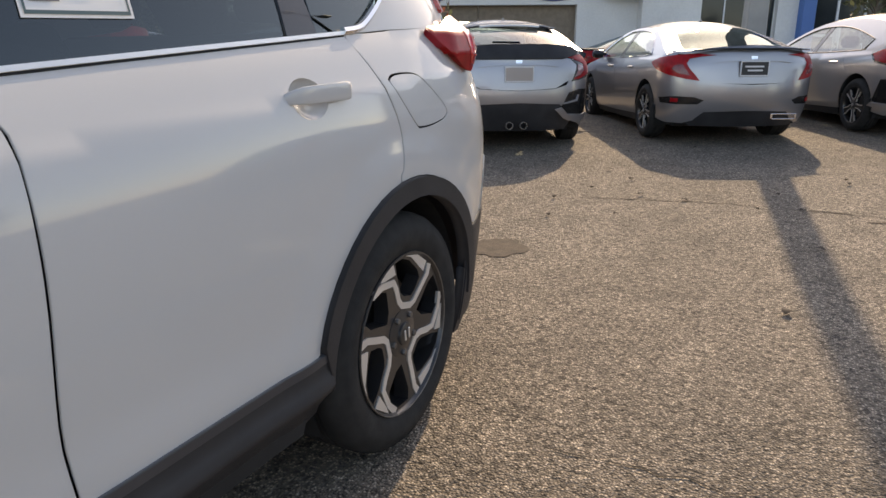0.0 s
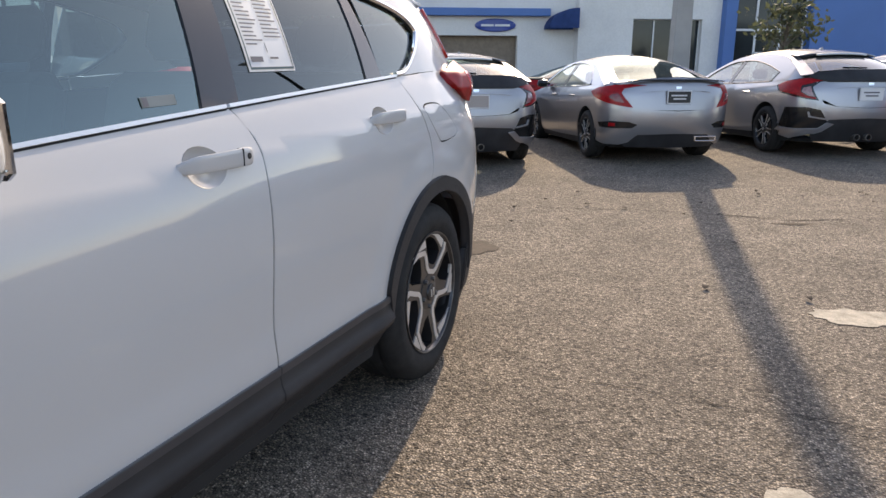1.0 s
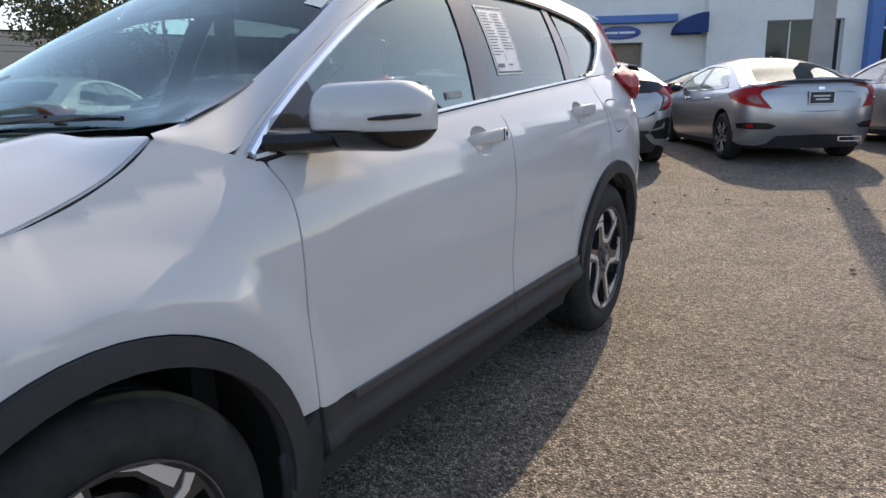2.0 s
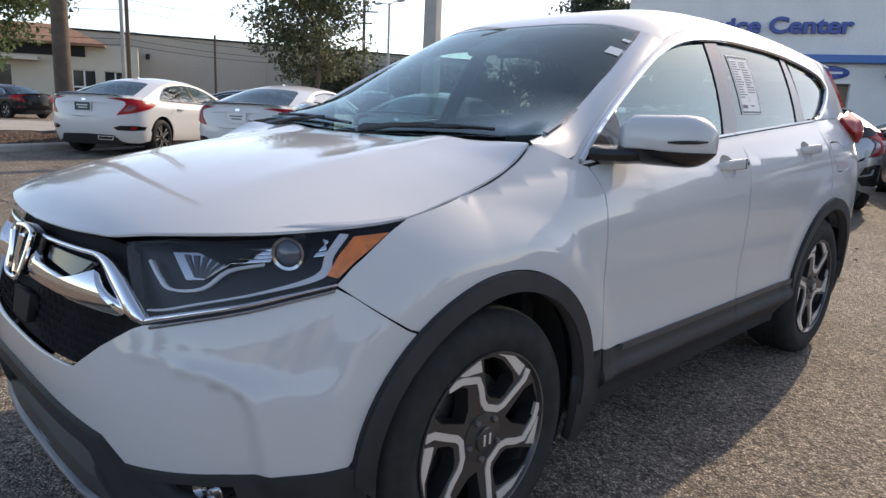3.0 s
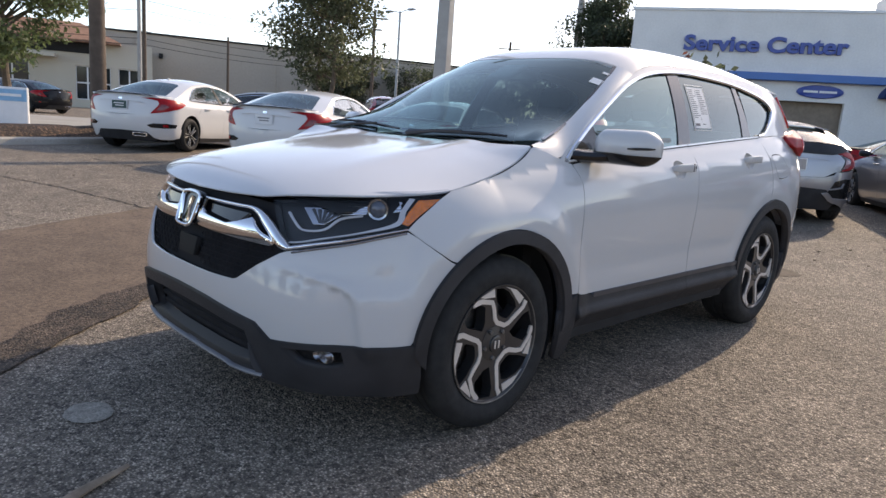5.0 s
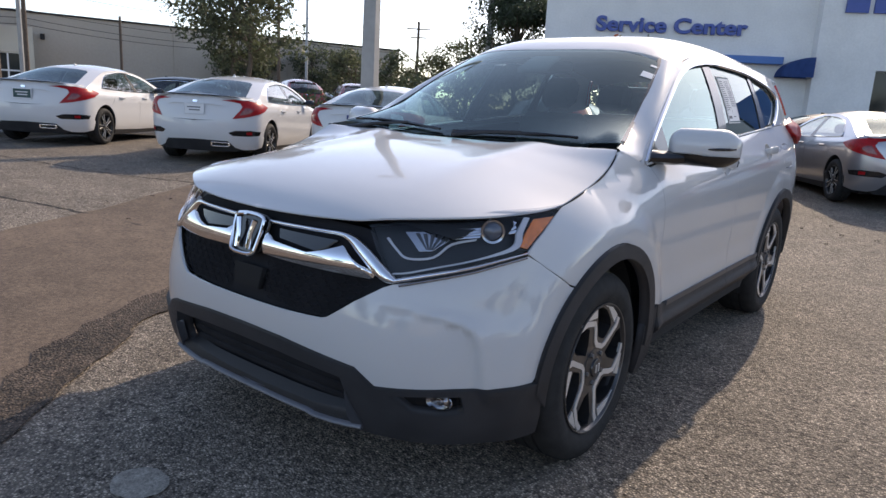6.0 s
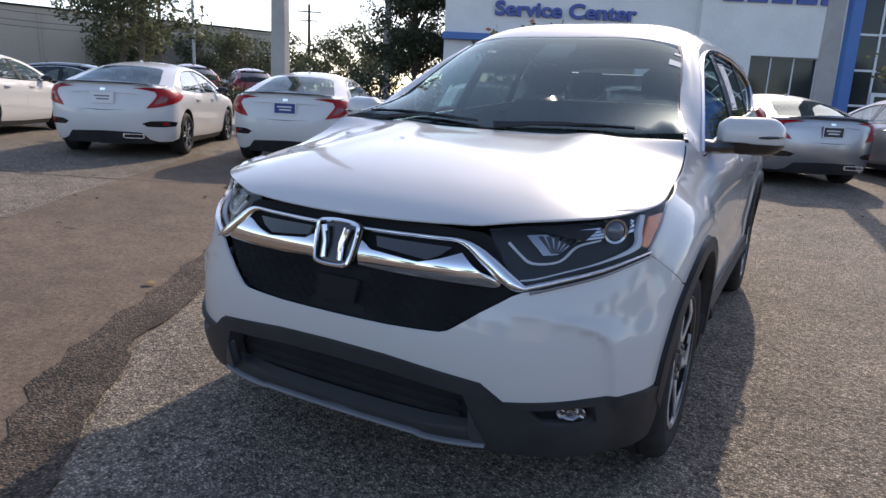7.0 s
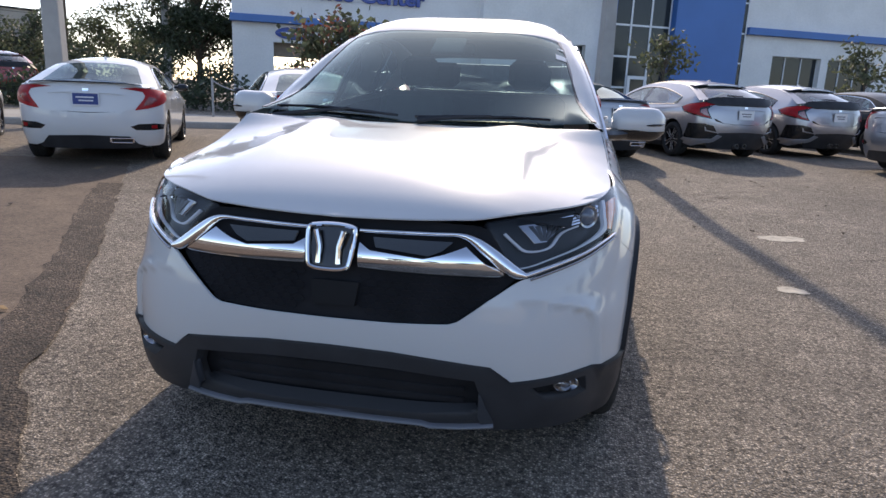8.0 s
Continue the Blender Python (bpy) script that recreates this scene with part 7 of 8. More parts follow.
def tree(name, x, y, height, radius, clear, seed, material, label, leaves=3500, size=0.13, stems=1, lean=(0, 0), puff=0.5, blossom=None, trunk_r=0.13, clumps=26):
    rnd = random.Random(seed)
    t = thing(name, pose(x, y, ground_z(x, y) - 0.02), label, "tree")
    bm = bmesh.new()
    centres = []
    for s in range(stems):
        a0 = rnd.uniform(0, 6.28)
        off = Vector((math.cos(a0), math.sin(a0), 0)) * (0.25 if stems > 1 else 0)
        mid = off * 2.2 + Vector((lean[0] * clear, lean[1] * clear, clear))
        topp = mid + Vector((lean[0], lean[1], 0)) * 0.6 + Vector((0, 0, (height - clear) * 0.7))
        tube(bm, [off, (off + mid) / 2 + Vector((rnd.uniform(-.06, .06), rnd.uniform(-.06, .06), 0)), mid, (mid + topp) / 2, topp], [trunk_r, trunk_r * 0.85, trunk_r * 0.7, trunk_r * 0.4, trunk_r * 0.12], 8)
        for k in range(clumps // stems):
            f = rnd.uniform(0.0, 1.0)
            base = mid.lerp(topp, f * 0.85)
            a = rnd.uniform(0, 6.28)
            shape = math.sin(math.pi * (0.18 + 0.78 * f)) ** 0.7
            r = radius * shape * rnd.uniform(0.45, 1.0)
            end = Vector((mid[0] + r * math.cos(a), mid[1] + r * math.sin(a), clear + (height - clear) * (0.08 + 0.86 * f) + rnd.uniform(-.2, .2)))
            knee = base.lerp(end, 0.5) + Vector((0, 0, 0.12 * r))
            tube(bm, [base, knee, end], [trunk_r * 0.32, trunk_r * 0.2, trunk_r * 0.06], 5)
            centres += [tuple(end), tuple(knee.lerp(end, 0.5))]
            for _ in range(2):
                e2 = end + Vector((rnd.uniform(-1, 1), rnd.uniform(-1, 1), rnd.uniform(-.5, .7))) * puff * 1.1
                tube(bm, [knee.lerp(end, 0.6), e2], [trunk_r * 0.1, trunk_r * 0.03], 4)
                centres.append(tuple(e2))
    part("trunk", bm, M_BARK, t, "", True)
    leaf_mesh("crown", centres, puff * 0.55, leaves, size, material, t, seed, cut=0.4)
    if blossom:
        leaf_mesh("blossom", centres[::2], puff * 0.6, leaves // 4, size * 0.8, blossom, t, seed + 1, cut=0.8)
    return t


tree("oak_tree", -15.7, 10.2, 5.3, 1.75, 1.9, 11, M_LEAF, "open-crowned olive green street tree on slender stems", 12500, 0.07, 2, (0.05, 0.02), 0.5, None, 0.1, 32)
tree("street_tree", -21.9, 3.0, 6.0, 2.2, 1.5, 23, M_LEAF_L, "leafy light green street tree beside the drive", 14000, 0.085, 1, (0, 0), 0.62, None, 0.15, 34)
tree("magnolia_tree", -17.4, 28.4, 7.6, 2.35, 1.5, 31, M_LEAF_D, "dense dark green magnolia beside the service building", 30000, 0.085, 1, (0, 0), 0.62, None, 0.2, 60)
tree("small_tree", 3.35, 19.6, 2.9, 0.7, 1.0, 41, M_LEAF, "thin young tree in front of the showroom", 750, 0.085, 1, (0, 0), 0.35, None, 0.06, 16)
tree("small_tree", 9.6, 21.0, 3.0, 0.9, 1.0, 43, M_LEAF, "thin young tree in front of the showroom", 750, 0.085, 1, (0, 0), 0.35, None, 0.06, 16)
tree("myrtle_tree", -4.49, 11.6, 2.65, 0.62, 0.9, 47, M_LEAF, "small myrtle tree with rust red blossom", 1300, 0.09, 2, (0, 0), 0.35, M_LEAF_R, 0.06, 18)
rt = random.Random(8)
for k in range(11):
    b = radians(34.5 + 2.1 * k + rt.uniform(-0.6, 0.6))
    d = 58 + rt.uniform(-6, 10)
    tree("far_tree", 1.5 - d * math.sin(b), -2.4 + d * math.cos(b), 4.6 + rt.uniform(0, 1.6), 2.3, 1.4, 60 + k, M_LEAF, "distant olive green tree along the street", 2600, 0.14, 2, (rt.uniform(-.1, .1), 0), 0.7, None, 0.12, 18)

# low hedge and ground cover below the magnolia
HEDGE = thing("hedge", pose(-13.2, 19.0, 0.2), "low dark green shrub bed along the kerb", "hedge")
leaf_mesh("leaves", [(dx * 0.85, dx * 0.42 + j * 0.5, 0.3 + 0.22 * (i % 3)) for i, dx in enumerate(range(-9, 7)) for j in (0, 1)], 0.55, 5200, 0.10, M_LEAF_D, HEDGE, 77, 0.7, 0.0)

SHRUBS = thing("shrub_row", pose(-16.2, 24.6, 0.2), "tall dark evergreen shrubs below the magnolia", "shrub")
leaf_mesh("leaves", [(dx * 0.7, dx * 0.35 + j * 0.5, 0.4 + 0.45 * (i % 4)) for i, dx in enumerate(range(-8, 7)) for j in (0, 1)], 0.55, 9000, 0.09, M_LEAF_D, SHRUBS, 79, 0.75, 0.0)

# ---- poles and wires ----
M_POLE = mat("weathered_concrete_pole", (0.36, 0.35, 0.33), 0.8, vary=0.12, scale=3, bump=0.2, bump_scale=60)
M_WOODPOLE = mat("brown_weathered_wood", (0.105, 0.075, 0.055), 0.85, vary=0.25, scale=6, bump=0.5, bump_scale=40)
M_GALV = mat("galvanised_steel", (0.34, 0.35, 0.36), 0.5, 0.6, vary=0.1)
M_WIRE = mat("black_cable", (0.015, 0.015, 0.016), 0.6)


def square_pole(x, y, h, w0, w1):
    t = thing("lamp_post", pose(x, y, ground_z(x, y), 0, 0, 20), "square tapered concrete lamp post", "lamp post", "lamp posts of the lot")
    bm = bmesh.new()
    for v in box(bm, (-w0 / 2, -w0 / 2, 0), (w0 / 2, w0 / 2, h), 0.02):
        k = 1 + (w1 / w0 - 1) * v.co.z / h
        v.co.x *= k
        v.co.y *= k
    part("post", bm, M_POLE, t)
    boxes("lamp_head", [((-0.9, -0.16, h), (-0.25, 0.16, h + 0.12))], M_GALV, t, bevel=0.03)
    boxes("lamp_arm", [((-0.25, -0.04, h + 0.02), (0.1, 0.04, h + 0.1))], M_GALV, t)
    boxes("footing", [((-0.3, -0.3, -0.02), (0.3, 0.3, 0.06))], M_CONC, t, bevel=0.01)


square_pole(1.25, 12.6, 8.5, 0.33, 0.1)
square_pole(-9.7, 9.7, 8.5, 0.36, 0.22)
square_pole(-18.6, 27.6, 9.0, 0.36, 0.24)


def round_pole(name, x, y, h, r, material, label, lean=(0, 0), arms=(), lamp=None, turn=0):
    t = thing(name, pose(x, y, ground_z(x, y), 0, 0, turn), label, "pole")
    bm = bmesh.new()
    tube(bm, [(lean[0] * h * k / 6, lean[1] * h * k / 6, h * k / 6) for k in range(7)], [r * (1 - 0.04 * k) for k in range(7)], 12)
    part("post", bm, material, t, "", True)
    for z, l in arms:
        boxes("cross_arm", [((-l, -0.05, z - 0.05), (l, 0.05, z + 0.05))], material, t, m=pose(0, 0, 0, 0, 0, 40))
    if lamp:
        for sg in lamp:
            bm = bmesh.new()
            tube(bm, [(0, 0, h - 0.1), (sg * 0.4, 0, h + 0.03), (sg * 0.8, 0, h + 0.06)], 0.03, 6)
            part("lamp_arm", bm, material, t)
            boxes("lamp_head", [((min(sg * 0.75, sg * 1.3), -0.13, h), (max(sg * 0.75, sg * 1.3), 0.13, h + 0.11))], M_GALV, t, bevel=0.03)
    return t


def polar(bearing, d, eye=(2.3, -1.6)):
    b = radians(bearing)
    return eye[0] - d * math.sin(b), eye[1] + d * math.cos(b)


round_pole("timber_post", -13.09, 2.9, 10.0, 0.165, M_WOODPOLE, "thick brown weathered timber post in a mulch bed", (0.004, 0))
round_pole("utility_pole", *polar(70.25, 44), 13, 0.12, M_POLE, "leaning grey utility pole", (0.03, -0.012))
round_pole("utility_pole", *polar(69.9, 46), 13, 0.13, M_WOODPOLE, "dark wooden utility pole", arms=((11.5, 1.2),))
round_pole("utility_pole", *polar(52.3, 52), 8.6, 0.14, M_WOODPOLE, "dark wooden utility pole with cross arm", arms=((8.0, 1.0), (7.2, 0.6)))
round_pole("utility_pole", *polar(41.0, 60), 8.0, 0.14, M_WOODPOLE, "dark wooden utility pole with cross arm", arms=((7.4, 1.0), (6.7, 0.7)))
round_pole("street_lamp", *polar(50.3, 42), 7.2, 0.09, M_GALV, "slim grey street lamp with two heads", lamp=(1, -1))
round_pole("street_lamp", *polar(63.8, 50), 5.5, 0.1, M_WOODPOLE, "short dark street lamp post")
round_pole("lot_lamp", 9.9, 16.7, 9.2, 0.08, M_VOID, "dark twin-headed lamp pole in front of the showroom", lamp=(1, -1), turn=78)


def wire(a, b, sag, label="thin black overhead power cable"):
    t = thing("overhead_cable", Matrix(), label, "cable", "overhead cables along the street")
    bm = bmesh.new()
    a, b = Vector(a), Vector(b)
    tube(bm, [a.lerp(b, k / 14) - Vector((0, 0, sag * 4 * (k / 14) * (1 - k / 14))) for k in range(15)], 0.016, 5)
    part("cable", bm, M_WIRE, t)


pa, pb, pc, pd = polar(88, 60), polar(69.9, 46), polar(52.3, 52), polar(30.0, 75)
for z0, z1, z2, z3 in ((8.2, 7.0, 7.1, 8.6), (7.6, 6.4, 6.5, 8.0), (6.4, 5.2, 5.3, 7.0), (5.9, 4.75, 4.8, 6.3), (5.5, 4.4, 4.5, 6.0), (10.5, 10.0, 9.9, 11.0)):
    wire((*pa, z0), (*pb, z1), 0.35)
    wire((*pb, z1), (*pc, min(z2, 8.3)), 0.4)
    wire((*pc, min(z2, 8.3)), (*pd, z3), 0.5)

# ---- far buildings ----
nrm = radians(69)
W0 = Vector((2.3 - 60 * math.sin(nrm), -1.6 + 60 * math.cos(nrm), 0.2))
FARM = Matrix.Translation(W0) @ pose(0, 0, 0, 0, 0, 69)   # local x to the right along the wall, y away
far = thing("warehouse", FARM, "long windowless beige block building with a dark roof edge", "building")
boxes("wall", [((-10.5, 0, 0), (30, 14, 6.0))], M_BEIGE, far)
boxes("roof_edge", [((-10.6, -0.1, 6.0), (30.1, 14, 6.14))], M_VOID, far)
for x in (-1.5, 9.5, 12.5, 19.0):
    boxes("down_pipe", [((x, -0.12, 0), (x + 0.14, -0.0, 5.9))], M_BEIGE, far)
boxes("wall_lamp", [((0.2, -0.2, 4.2), (0.5, 0, 4.6))], M_VOID, far)
M_CREAM = mat("cream_stucco", (0.55, 0.50, 0.41), 0.85, vary=0.06, scale=0.5)
M_TILE = mat("terracotta_tiles", (0.30, 0.16, 0.10), 0.85, vary=0.2, scale=3, bump=0.6, bump_scale=12)
shop = thing("shop_building", FARM @ Matrix.Translation((6.2, 0, 0)), "cream stucco shop front with a terracotta tile roof", "building")
wall_with_openings("wall", -30, -6.5, 4.6, [(-22.5, -20.7, 0.2, 3.05), (-18.2, -14.2, 0.2, 3.05), (-11.4, -9.2, 0.6, 2.9), (-8.7, -7.3, 0.6, 2.9)], 0.4, M_CREAM, shop, -6.0)
boxes("side_wall", [((-6.85, -5.6, 0), (-6.5, 0, 4.6))], M_CREAM, shop)
boxes("back_mass", [((-30, -3, 0), (-10.5, 0, 4.6))], M_CREAM, shop)
boxes("canopy", [((-24, -7.6, 3.3), (-12.5, -6.0, 3.55))], M_CREAM, shop)
boxes("dark_band", [((-24, -6.1, 3.75), (-9.8, -6.0, 4.5))], M_VOID, shop)
bm = bmesh.new()
vs = [bm.verts.new(p) for p in ((-31, -7.2, 4.6), (-8.5, -7.2, 4.6), (-11.2, -4.0, 5.95), (-31, -4.0, 5.95), (-31, -7.2, 4.45), (-8.5, -7.2, 4.45), (-8.5, -4.0, 4.45), (-31, -4.0, 4.45))]
for f in ((0, 1, 2, 3), (4, 7, 6, 5), (0, 4, 5, 1), (1, 5, 6, 2), (2, 6, 7, 3), (3, 7, 4, 0)):
    bm.faces.new([vs[i] for i in f])
part("tile_roof", bm, M_TILE, shop)
for a, b, z0, z1, c in ((-22.5, -20.7, 0.2, 3.05, 2), (-18.2, -14.2, 0.2, 3.05, 4), (-11.4, -9.2, 0.6, 2.9, 3), (-8.7, -7.3, 0.6, 2.9, 2)):
    window_unit(a, b, z0, z1, c, 2, -5.8, shop, t=0.1)

# ---- kerbs, mulch bed and roads ----
M_MULCH = asphalt("bark_mulch", (0.03, 0.02, 0.014), (0.22, 0.13, 0.08), 22.0, 0.4, 1.0)
M_ROAD = mat("pale_concrete_road", (0.33, 0.31, 0.275), 0.85, vary=0.12, scale=0.6, fine=0.12, fine_scale=40, bump=0.2)


def kerb(name, line, width, height, label):
    """A cast kerb along a line: a rounded step."""
    verts, faces = [], []
    prof = [(0, -0.05), (0, height - 0.03), (0.03, height), (width - 0.02, height), (width, height - 0.02), (width, -0.05)]
    for i, (x, y) in enumerate(line):
        a, b = line[max(i - 1, 0)], line[min(i + 1, len(line) - 1)]
        d = Vector((b[0] - a[0], b[1] - a[1])).normalized()
        n = Vector((-d[1], d[0]))
        for w, z in prof:
            verts.append((x + n[0] * w, y + n[1] * w, ground_z(x, y) + z))
    k = len(prof)
    for i in range(len(line) - 1):
        for j in range(k - 1):
            faces.append((i * k + j, (i + 1) * k + j, (i + 1) * k + j + 1, i * k + j + 1))
    ob = link_mesh(name, verts, faces, M_CONC, smooth=False)
    return tagged(ob, label, "kerb", kind="structure")


bed = spline([(-10.8, -1.2), (-11.4, 0.8), (-12.2, 2.6), (-13.3, 4.4), (-14.6, 6.4)], 4)
kerb("kerb_bed", bed, 0.16, 0.13, "worn pale concrete kerb round a mulch bed")
rm = random.Random(31)
verts, faces = [], []
for i, (x, y) in enumerate(bed):
    for j in range(13):
        f = j / 12
        px_, py_ = x - 0.1 - 1.7 * f, y - 0.4 * f
        verts.append((px_, py_, ground_z(px_, py_) + 0.09 + 0.22 * math.sin(math.pi * f) ** 0.8 + rm.uniform(-0.03, 0.03)))
        if i and j:
            n = i * 13 + j
            faces.append((n - 14, n - 13, n, n - 1))
tagged(link_mesh("mulch_bed", verts, faces, M_MULCH), "mounded bed of brown bark mulch and dry leaves", "ground", kind="structure")
on_ground([(-16.0, 6.0), (-14.3, 3.2), (-13.2, 0.9), (-12.5, -1.5), (-22, -5), (-30, 2), (-26, 12)], 0.012, M_ROAD, "side_drive", "pale concrete drive beyond the mulch bed", "road", h=1.5)
u_site = Vector((math.cos(radians(27)), math.sin(radians(27))))
back_line = [(-7.5 + u_site[0] * d, 11.2 + u_site[1] * d) for d in (-7, -4, -1, 2, 4.2)]
kerb("kerb_back", back_line, 0.16, 0.14, "pale concrete kerb behind the parked row")
on_ground([back_line[0], back_line[-1], (-6.2, 17.5), (-14, 15.5), (-17, 12)], 0.02, M_ROAD, "back_drive", "pale concrete apron behind the parked row", "road", h=1.5)

for k in range(4):
    x, y = -9.6 + 1.7 * k, 15.6 + 0.85 * k
    t = thing("rope_post", pose(x, y, ground_z(x, y)), "thin metal rope post beside the shrub bed", "post", "rope posts by the shrubs")
    bm = bmesh.new()
    tube(bm, [(0, 0, 0), (0, 0, 1.15)], 0.035, 8)
    part("post", bm, M_GALV, t)
    bm = bmesh.new()
    tube(bm, [Vector((0, 0, 1.05)).lerp(Vector((1.7, 0.85, 1.05)), j / 8) - Vector((0, 0, 0.3 * 4 * j / 8 * (1 - j / 8))) for j in range(9)], 0.018, 5)
    part("rope", bm, M_GALV, t)

# ---- cars farther off ----
M_RED = mat("dark_red_paint", (0.32, 0.022, 0.022), 0.35, 0.2, 1.0, 0.03)
M_NAVY = mat("black_paint", (0.008, 0.009, 0.012), 0.3, 0.0, 0.3, 0.03, spec=0.1)
red = parked_car("hatchback_car", True, M_RED, "dark red hatchback parked behind the row")
navy = parked_car("saloon_car", False, M_NAVY, "black saloon parked beyond the row")
for o in (red, navy):
    o["group"] = "cars beyond the row"
red.matrix_world = pose(-20.9, 17.2, ground_z(-20.9, 17.2), 0, 0, 62) @ Matrix.Diagonal((1.03, 1, 1.25, 1))
copy_thing(red, pose(-20.3, 19.8, ground_z(-20.3, 19.8), 0, 0, 55))
navy.matrix_world = pose(8.0, 14.2, ground_z(8.0, 14.2), 0, 0, 26)
for x, y, hd in ((-32.2, 6.6, 112), (-36.4, 6.3, 112)):
    copy_thing(navy, pose(x, y, ground_z(x, y), 0, 0, hd))
copy_thing(navy, pose(-22.5, 20.5, ground_z(-22.5, 20.5), 0, 0, 118))
copy_thing(navy, pose(-17.2, 8.2, ground_z(-17.2, 8.2), 0, 0, -58))
copy_thing(navy, pose(-1.7, 16.4, ground_z(-1.7, 16.4), 0, 0, -62))
copy_thing(hatch_s, pose(-3.6, 14.4, ground_z(-3.6, 14.4), 0, 0, 150))

# blue and white sign box by the drive
sx, sy = polar(79.0, 21)
sb = thing("sign_box", pose(sx, sy, ground_z(sx, sy), 0, 0, 70), "white sign box with a pale blue panel", "sign")
boxes("cabinet", [((-0.36, -0.12, 0), (0.36, 0.12, 1.02))], M_STRIP, sb, bevel=0.02)
M_SIGN = mat("pale_blue_sign", (0.2, 0.42, 0.62), 0.5)
face = boxes("sign_panel", [((-0.34, -0.135, 0.66), (0.34, -0.121, 0.96))], M_SIGN, sb)
boxes("sign_bar", [((-0.26, -0.142, 0.78), (0.22, -0.136, 0.85))], M_STRIP, face)

# ---- things on the ground ----
def blot(name, x, y, rx, ry, turn, material, label, category, lift=0.005, seed=1, n=26, wob=0.18):
    rnd = random.Random(seed)
    c, s = math.cos(radians(turn)), math.sin(radians(turn))
    pts, w = [], 0
    for k in range(n):
        a = 2 * math.pi * k / n
        r = 1 + rnd.uniform(-wob, wob)
        px, py = rx * r * math.cos(a), ry * r * math.sin(a)
        pts.append((x + px * c - py * s, y + px * s + py * c))
    return on_ground(pts, lift, material, name, label, category, h=max(0.02, min(rx, ry) / 2))


M_CEMENT = mat("pale_cement_patch", (0.46, 0.41, 0.33), 0.85, vary=0.3, scale=14, bump=0.4, bump_scale=80, fine=0.15, fine_scale=90)
M_STAIN = mat("brown_dirt_stain", (0.075, 0.056, 0.04), 0.9, vary=0.3, scale=15, bump=0.3)
blot("cement_patch", 2.74, 4.12, 0.23, 0.13, 10, M_CEMENT, "pale cement patch set in the asphalt", "pavement", seed=3)
blot("cement_patch", 2.27, 2.2, 0.11, 0.085, 0, M_CEMENT, "small pale cement patch set in the asphalt", "pavement", seed=4)
blot("cement_patch", -0.10, -1.2, 0.10, 0.085, 0, mat("grey_cement_patch", (0.3, 0.27, 0.225), 0.85, vary=0.2, scale=20, fine=0.35, fine_scale=110, bump=0.4, bump_scale=120), "round grey cement patch in the asphalt", "pavement", seed=5, wob=0.05)
blot("dirt_stain", 0.33, 4.82, 0.17, 0.19, 0, M_STAIN, "dark brown dirt hollow in the asphalt", "pavement", seed=6)
blot("dirt_stain", 2.6, 6.3, 0.16, 0.035, 12, M_STAIN, "dark dirt hollow in the asphalt", "pavement", seed=9, wob=0.5)
M_SPLINT = mat("split_palm_bark", (0.27, 0.2, 0.14), 0.8, vary=0.35, scale=20, bump=0.5, bump_scale=60)
sp = thing("bark_piece", pose(0.455, -1.345, 0.0, 0, 0, 119), "dry brown splinter of palm bark on the asphalt", "bark")
bm = bmesh.new()
shell(bm, [[(-0.13 + 0.26 * t, (0.026 * (1 - 0.62 * t)) * math.cos(a) + 0.008 * math.sin(5 * t), 0.012 + 0.011 * (1 - 0.3 * t) * math.sin(a)) for a in [2 * math.pi * k / 9 for k in range(9)]] for t in (0, 0.08, 0.25, 0.5, 0.75, 0.93, 1.0)])
part("splinter", bm, M_SPLINT, sp, "", True)


def leaf_thing(x, y, turn, size, material, label):
    t = thing("fallen_leaf", pose(x, y, ground_z(x, y) + 0.004, 0, 0, turn), label, "leaf", "fallen leaves")
    bm = bmesh.new()
    top_v, bot_v = [], []
    for i in range(9):
        s = i / 8
        w = size * 0.32 * math.sin(math.pi * s) ** 0.8
        z = 0.008 + 0.012 * math.sin(math.pi * s)
        for sg in (-1, 1):
            top_v.append(bm.verts.new((size * (s - 0.5), sg * w, z + 0.006)))
            bot_v.append(bm.verts.new((size * (s - 0.5), sg * w, z + 0.003)))
    for i in range(8):
        bm.faces.new((top_v[2 * i], top_v[2 * i + 2], top_v[2 * i + 3], top_v[2 * i + 1]))
        bm.faces.new((bot_v[2 * i], bot_v[2 * i + 1], bot_v[2 * i + 3], bot_v[2 * i + 2]))
    part("blade", bm, material, t)


M_DRY = mat("dry_leaf", (0.24, 0.15, 0.06), 0.8, vary=0.3, scale=30)
M_DRY2 = mat("dark_dry_leaf", (0.05, 0.035, 0.025), 0.8, vary=0.3, scale=30)
leaf_thing(-2.31, 0.27, 20, 0.09, M_DRY, "curled tan leaf on dark asphalt")
rl = random.Random(12)
for k in range(34):
    x, y = rl.uniform(0.2, 4.8), rl.uniform(4.2, 9.5)
    leaf_thing(x, y, rl.uniform(0, 360), rl.uniform(0.03, 0.07), M_DRY2, "small dark dry leaf on asphalt")
for k in range(14):
    x, y = rl.uniform(-9, -4), rl.uniform(-0.5, 3.5)
    leaf_thing(x, y, rl.uniform(0, 360), rl.uniform(0.03, 0.07), M_DRY2, "small dark dry leaf on asphalt")

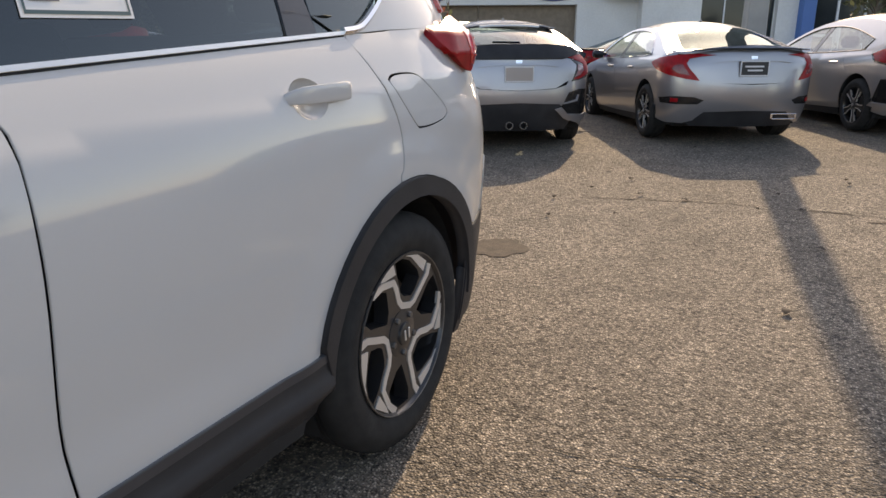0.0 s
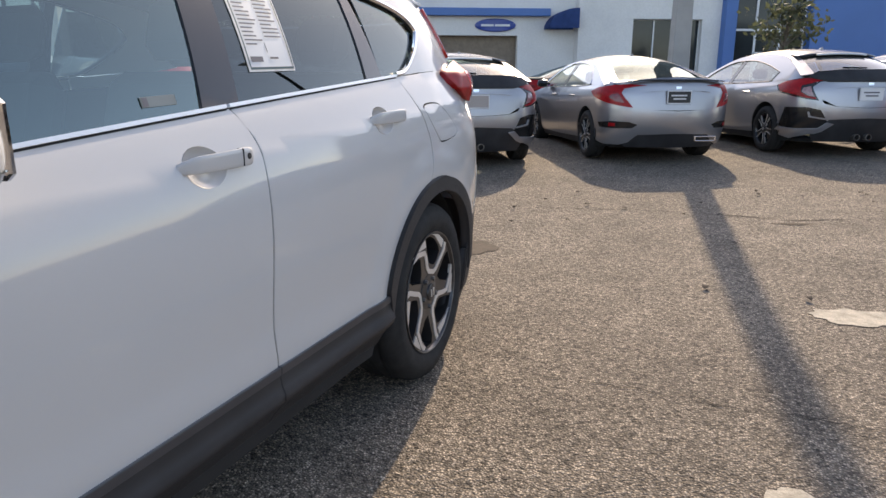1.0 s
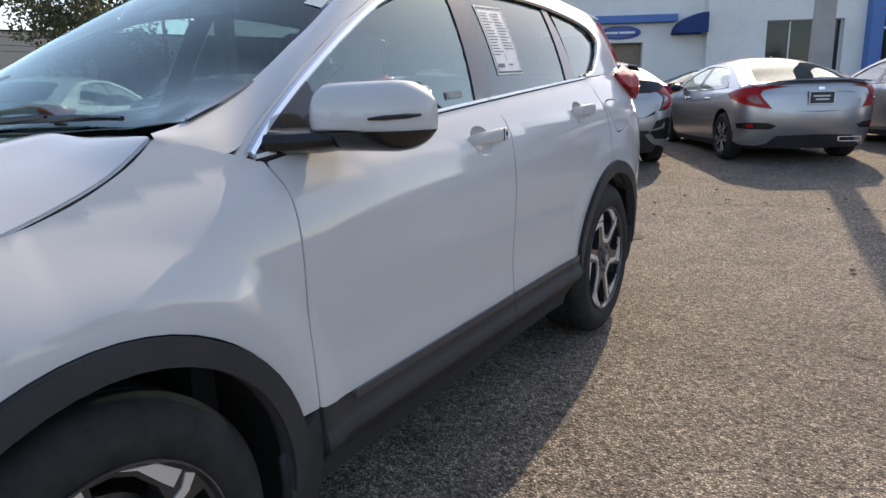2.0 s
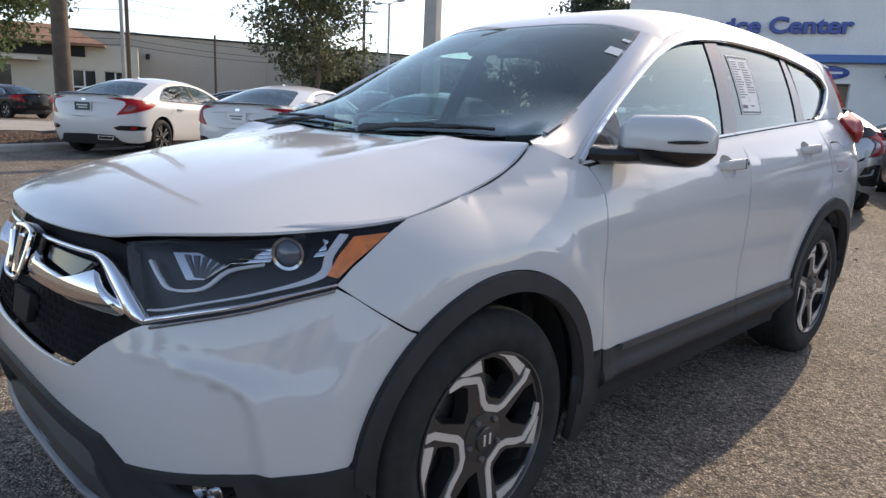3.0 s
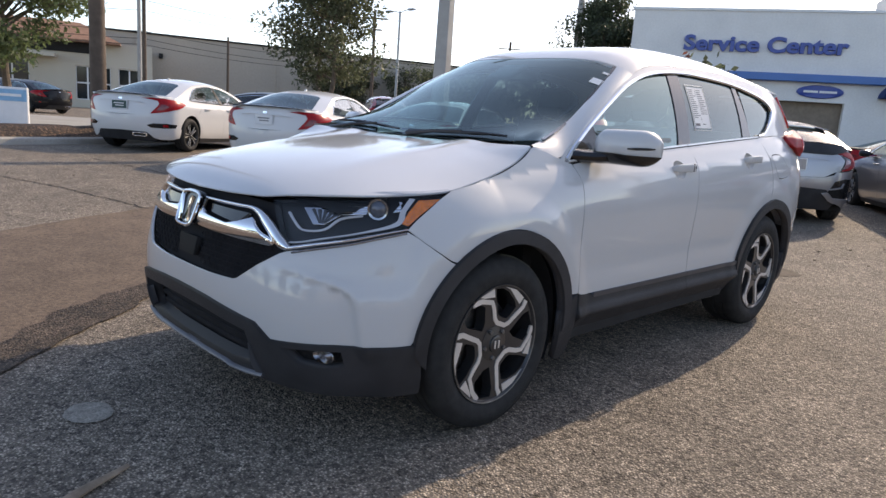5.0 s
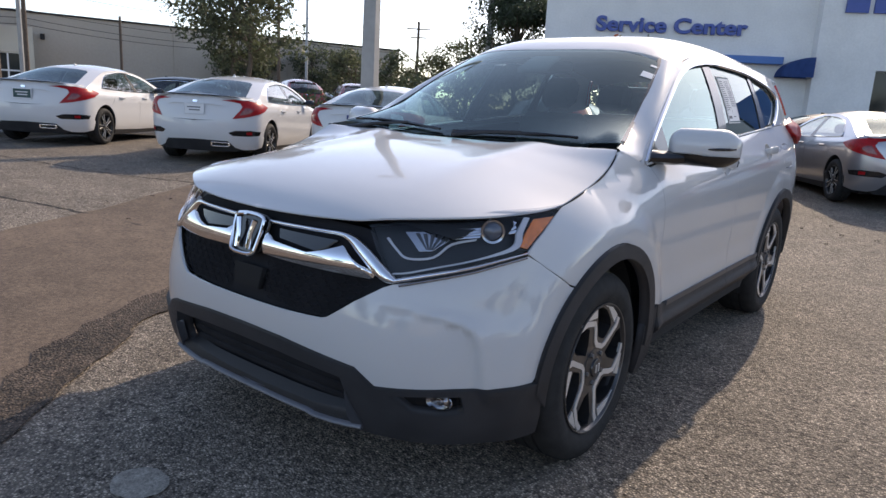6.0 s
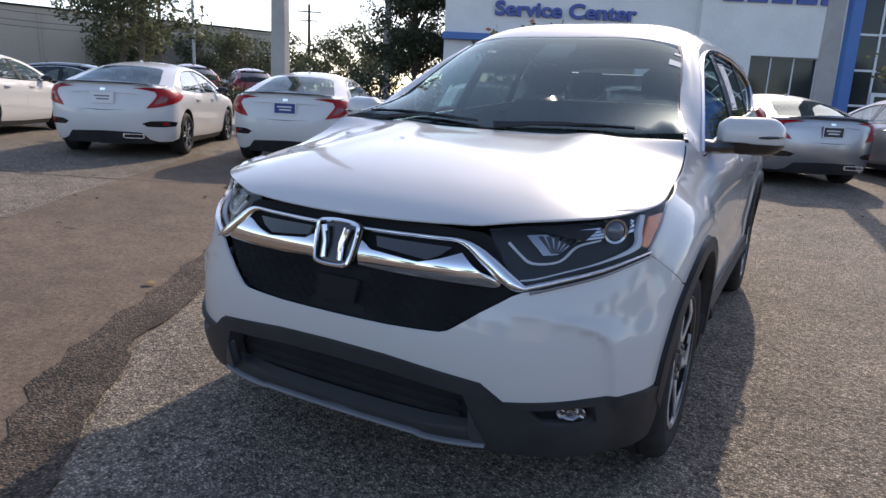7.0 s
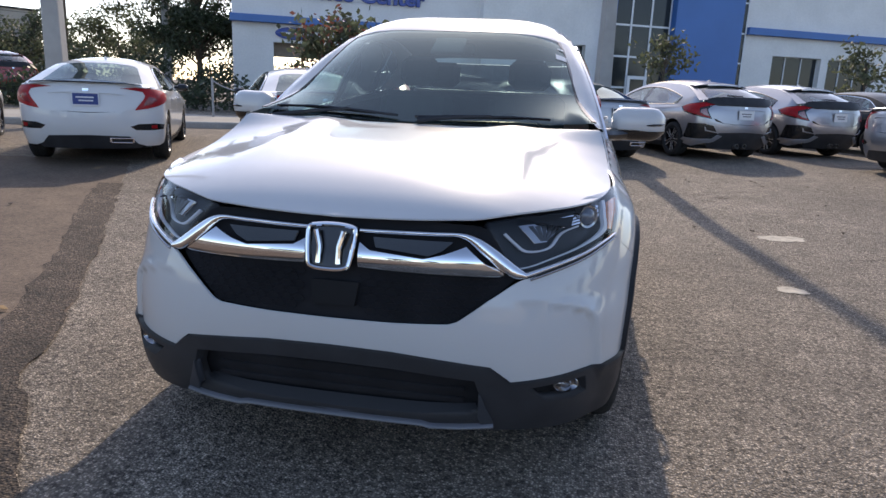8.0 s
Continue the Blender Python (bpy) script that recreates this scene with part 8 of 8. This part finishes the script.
# ---- the far side of the lot, behind the walk: trees and a low building that close the place ----
rb_ = random.Random(21)
for k in range(13):
    b = radians(-62 - 12.5 * k)
    d = 34 + rb_.uniform(-5, 9)
    tree("far_tree", 1.5 - d * math.sin(b), -1.5 + d * math.cos(b), 4.4 + rb_.uniform(0, 1.6), 2.4, 1.2, 90 + k, M_LEAF, "olive green tree along the far side of the lot", 1500, 0.26, 2, (rb_.uniform(-.1, .1), 0), 0.9, None, 0.14, 18)
back_house = thing("low_building", pose(26, -26, 0.22, 0, 0, 222), "long low cream building across the lot", "building")
boxes("wall", [((-24, 0, 0), (24, 9, 4.2))], M_CREAM, back_house)
boxes("roof_edge", [((-24.3, -0.4, 4.2), (24.3, 9.3, 4.5))], M_CONC, back_house)


# cracks in the asphalt
M_CRACK = mat("dark_crack", (0.03, 0.026, 0.022), 0.95, vary=0.2, scale=20)


def crack(points, width, seed):
    rnd = random.Random(seed)
    line = []
    for a, b in zip(points, points[1:]):
        k = max(2, int(math.dist(a, b) / 0.07))
        for j in range(k):
            f = j / k
            line.append((a[0] + (b[0] - a[0]) * f + rnd.uniform(-.025, .025), a[1] + (b[1] - a[1]) * f + rnd.uniform(-.025, .025)))
    verts, faces = [], []
    for i, (x, y) in enumerate(line):
        p, q = line[max(i - 1, 0)], line[min(i + 1, len(line) - 1)]
        d = Vector((q[0] - p[0], q[1] - p[1])).normalized()
        w = width * rnd.uniform(0.25, 1.0) * (0.2 if i in (0, len(line) - 1) else 1)
        for sg in (-1, 1):
            verts.append((x - d[1] * w * sg, y + d[0] * w * sg, ground_z(x, y) + 0.0045))
        if i:
            n = 2 * i
            faces.append((n - 2, n, n + 1, n - 1))
    tagged(link_mesh("asphalt_crack", verts, faces, M_CRACK, smooth=False), "thin dark crack in the coarse asphalt", "crack", kind="structure")


crack([(0.4, 6.3), (1.4, 6.5), (2.6, 6.45), (3.6, 6.8), (5.0, 6.7)], 0.012, 2)
crack([(2.9, 3.3), (3.4, 3.5), (4.4, 3.45)], 0.009, 3)
crack([(-9.5, 1.6), (-7.0, 2.2), (-5.2, 3.3)], 0.02, 5)
crack([(-10.5, -1.5), (-6.5, 0.3), (-4.0, 1.0)], 0.02, 6)
crack([(1.3, 2.8), (1.9, 2.83), (2.5, 2.8), (3.1, 2.92)], 0.0045, 11)
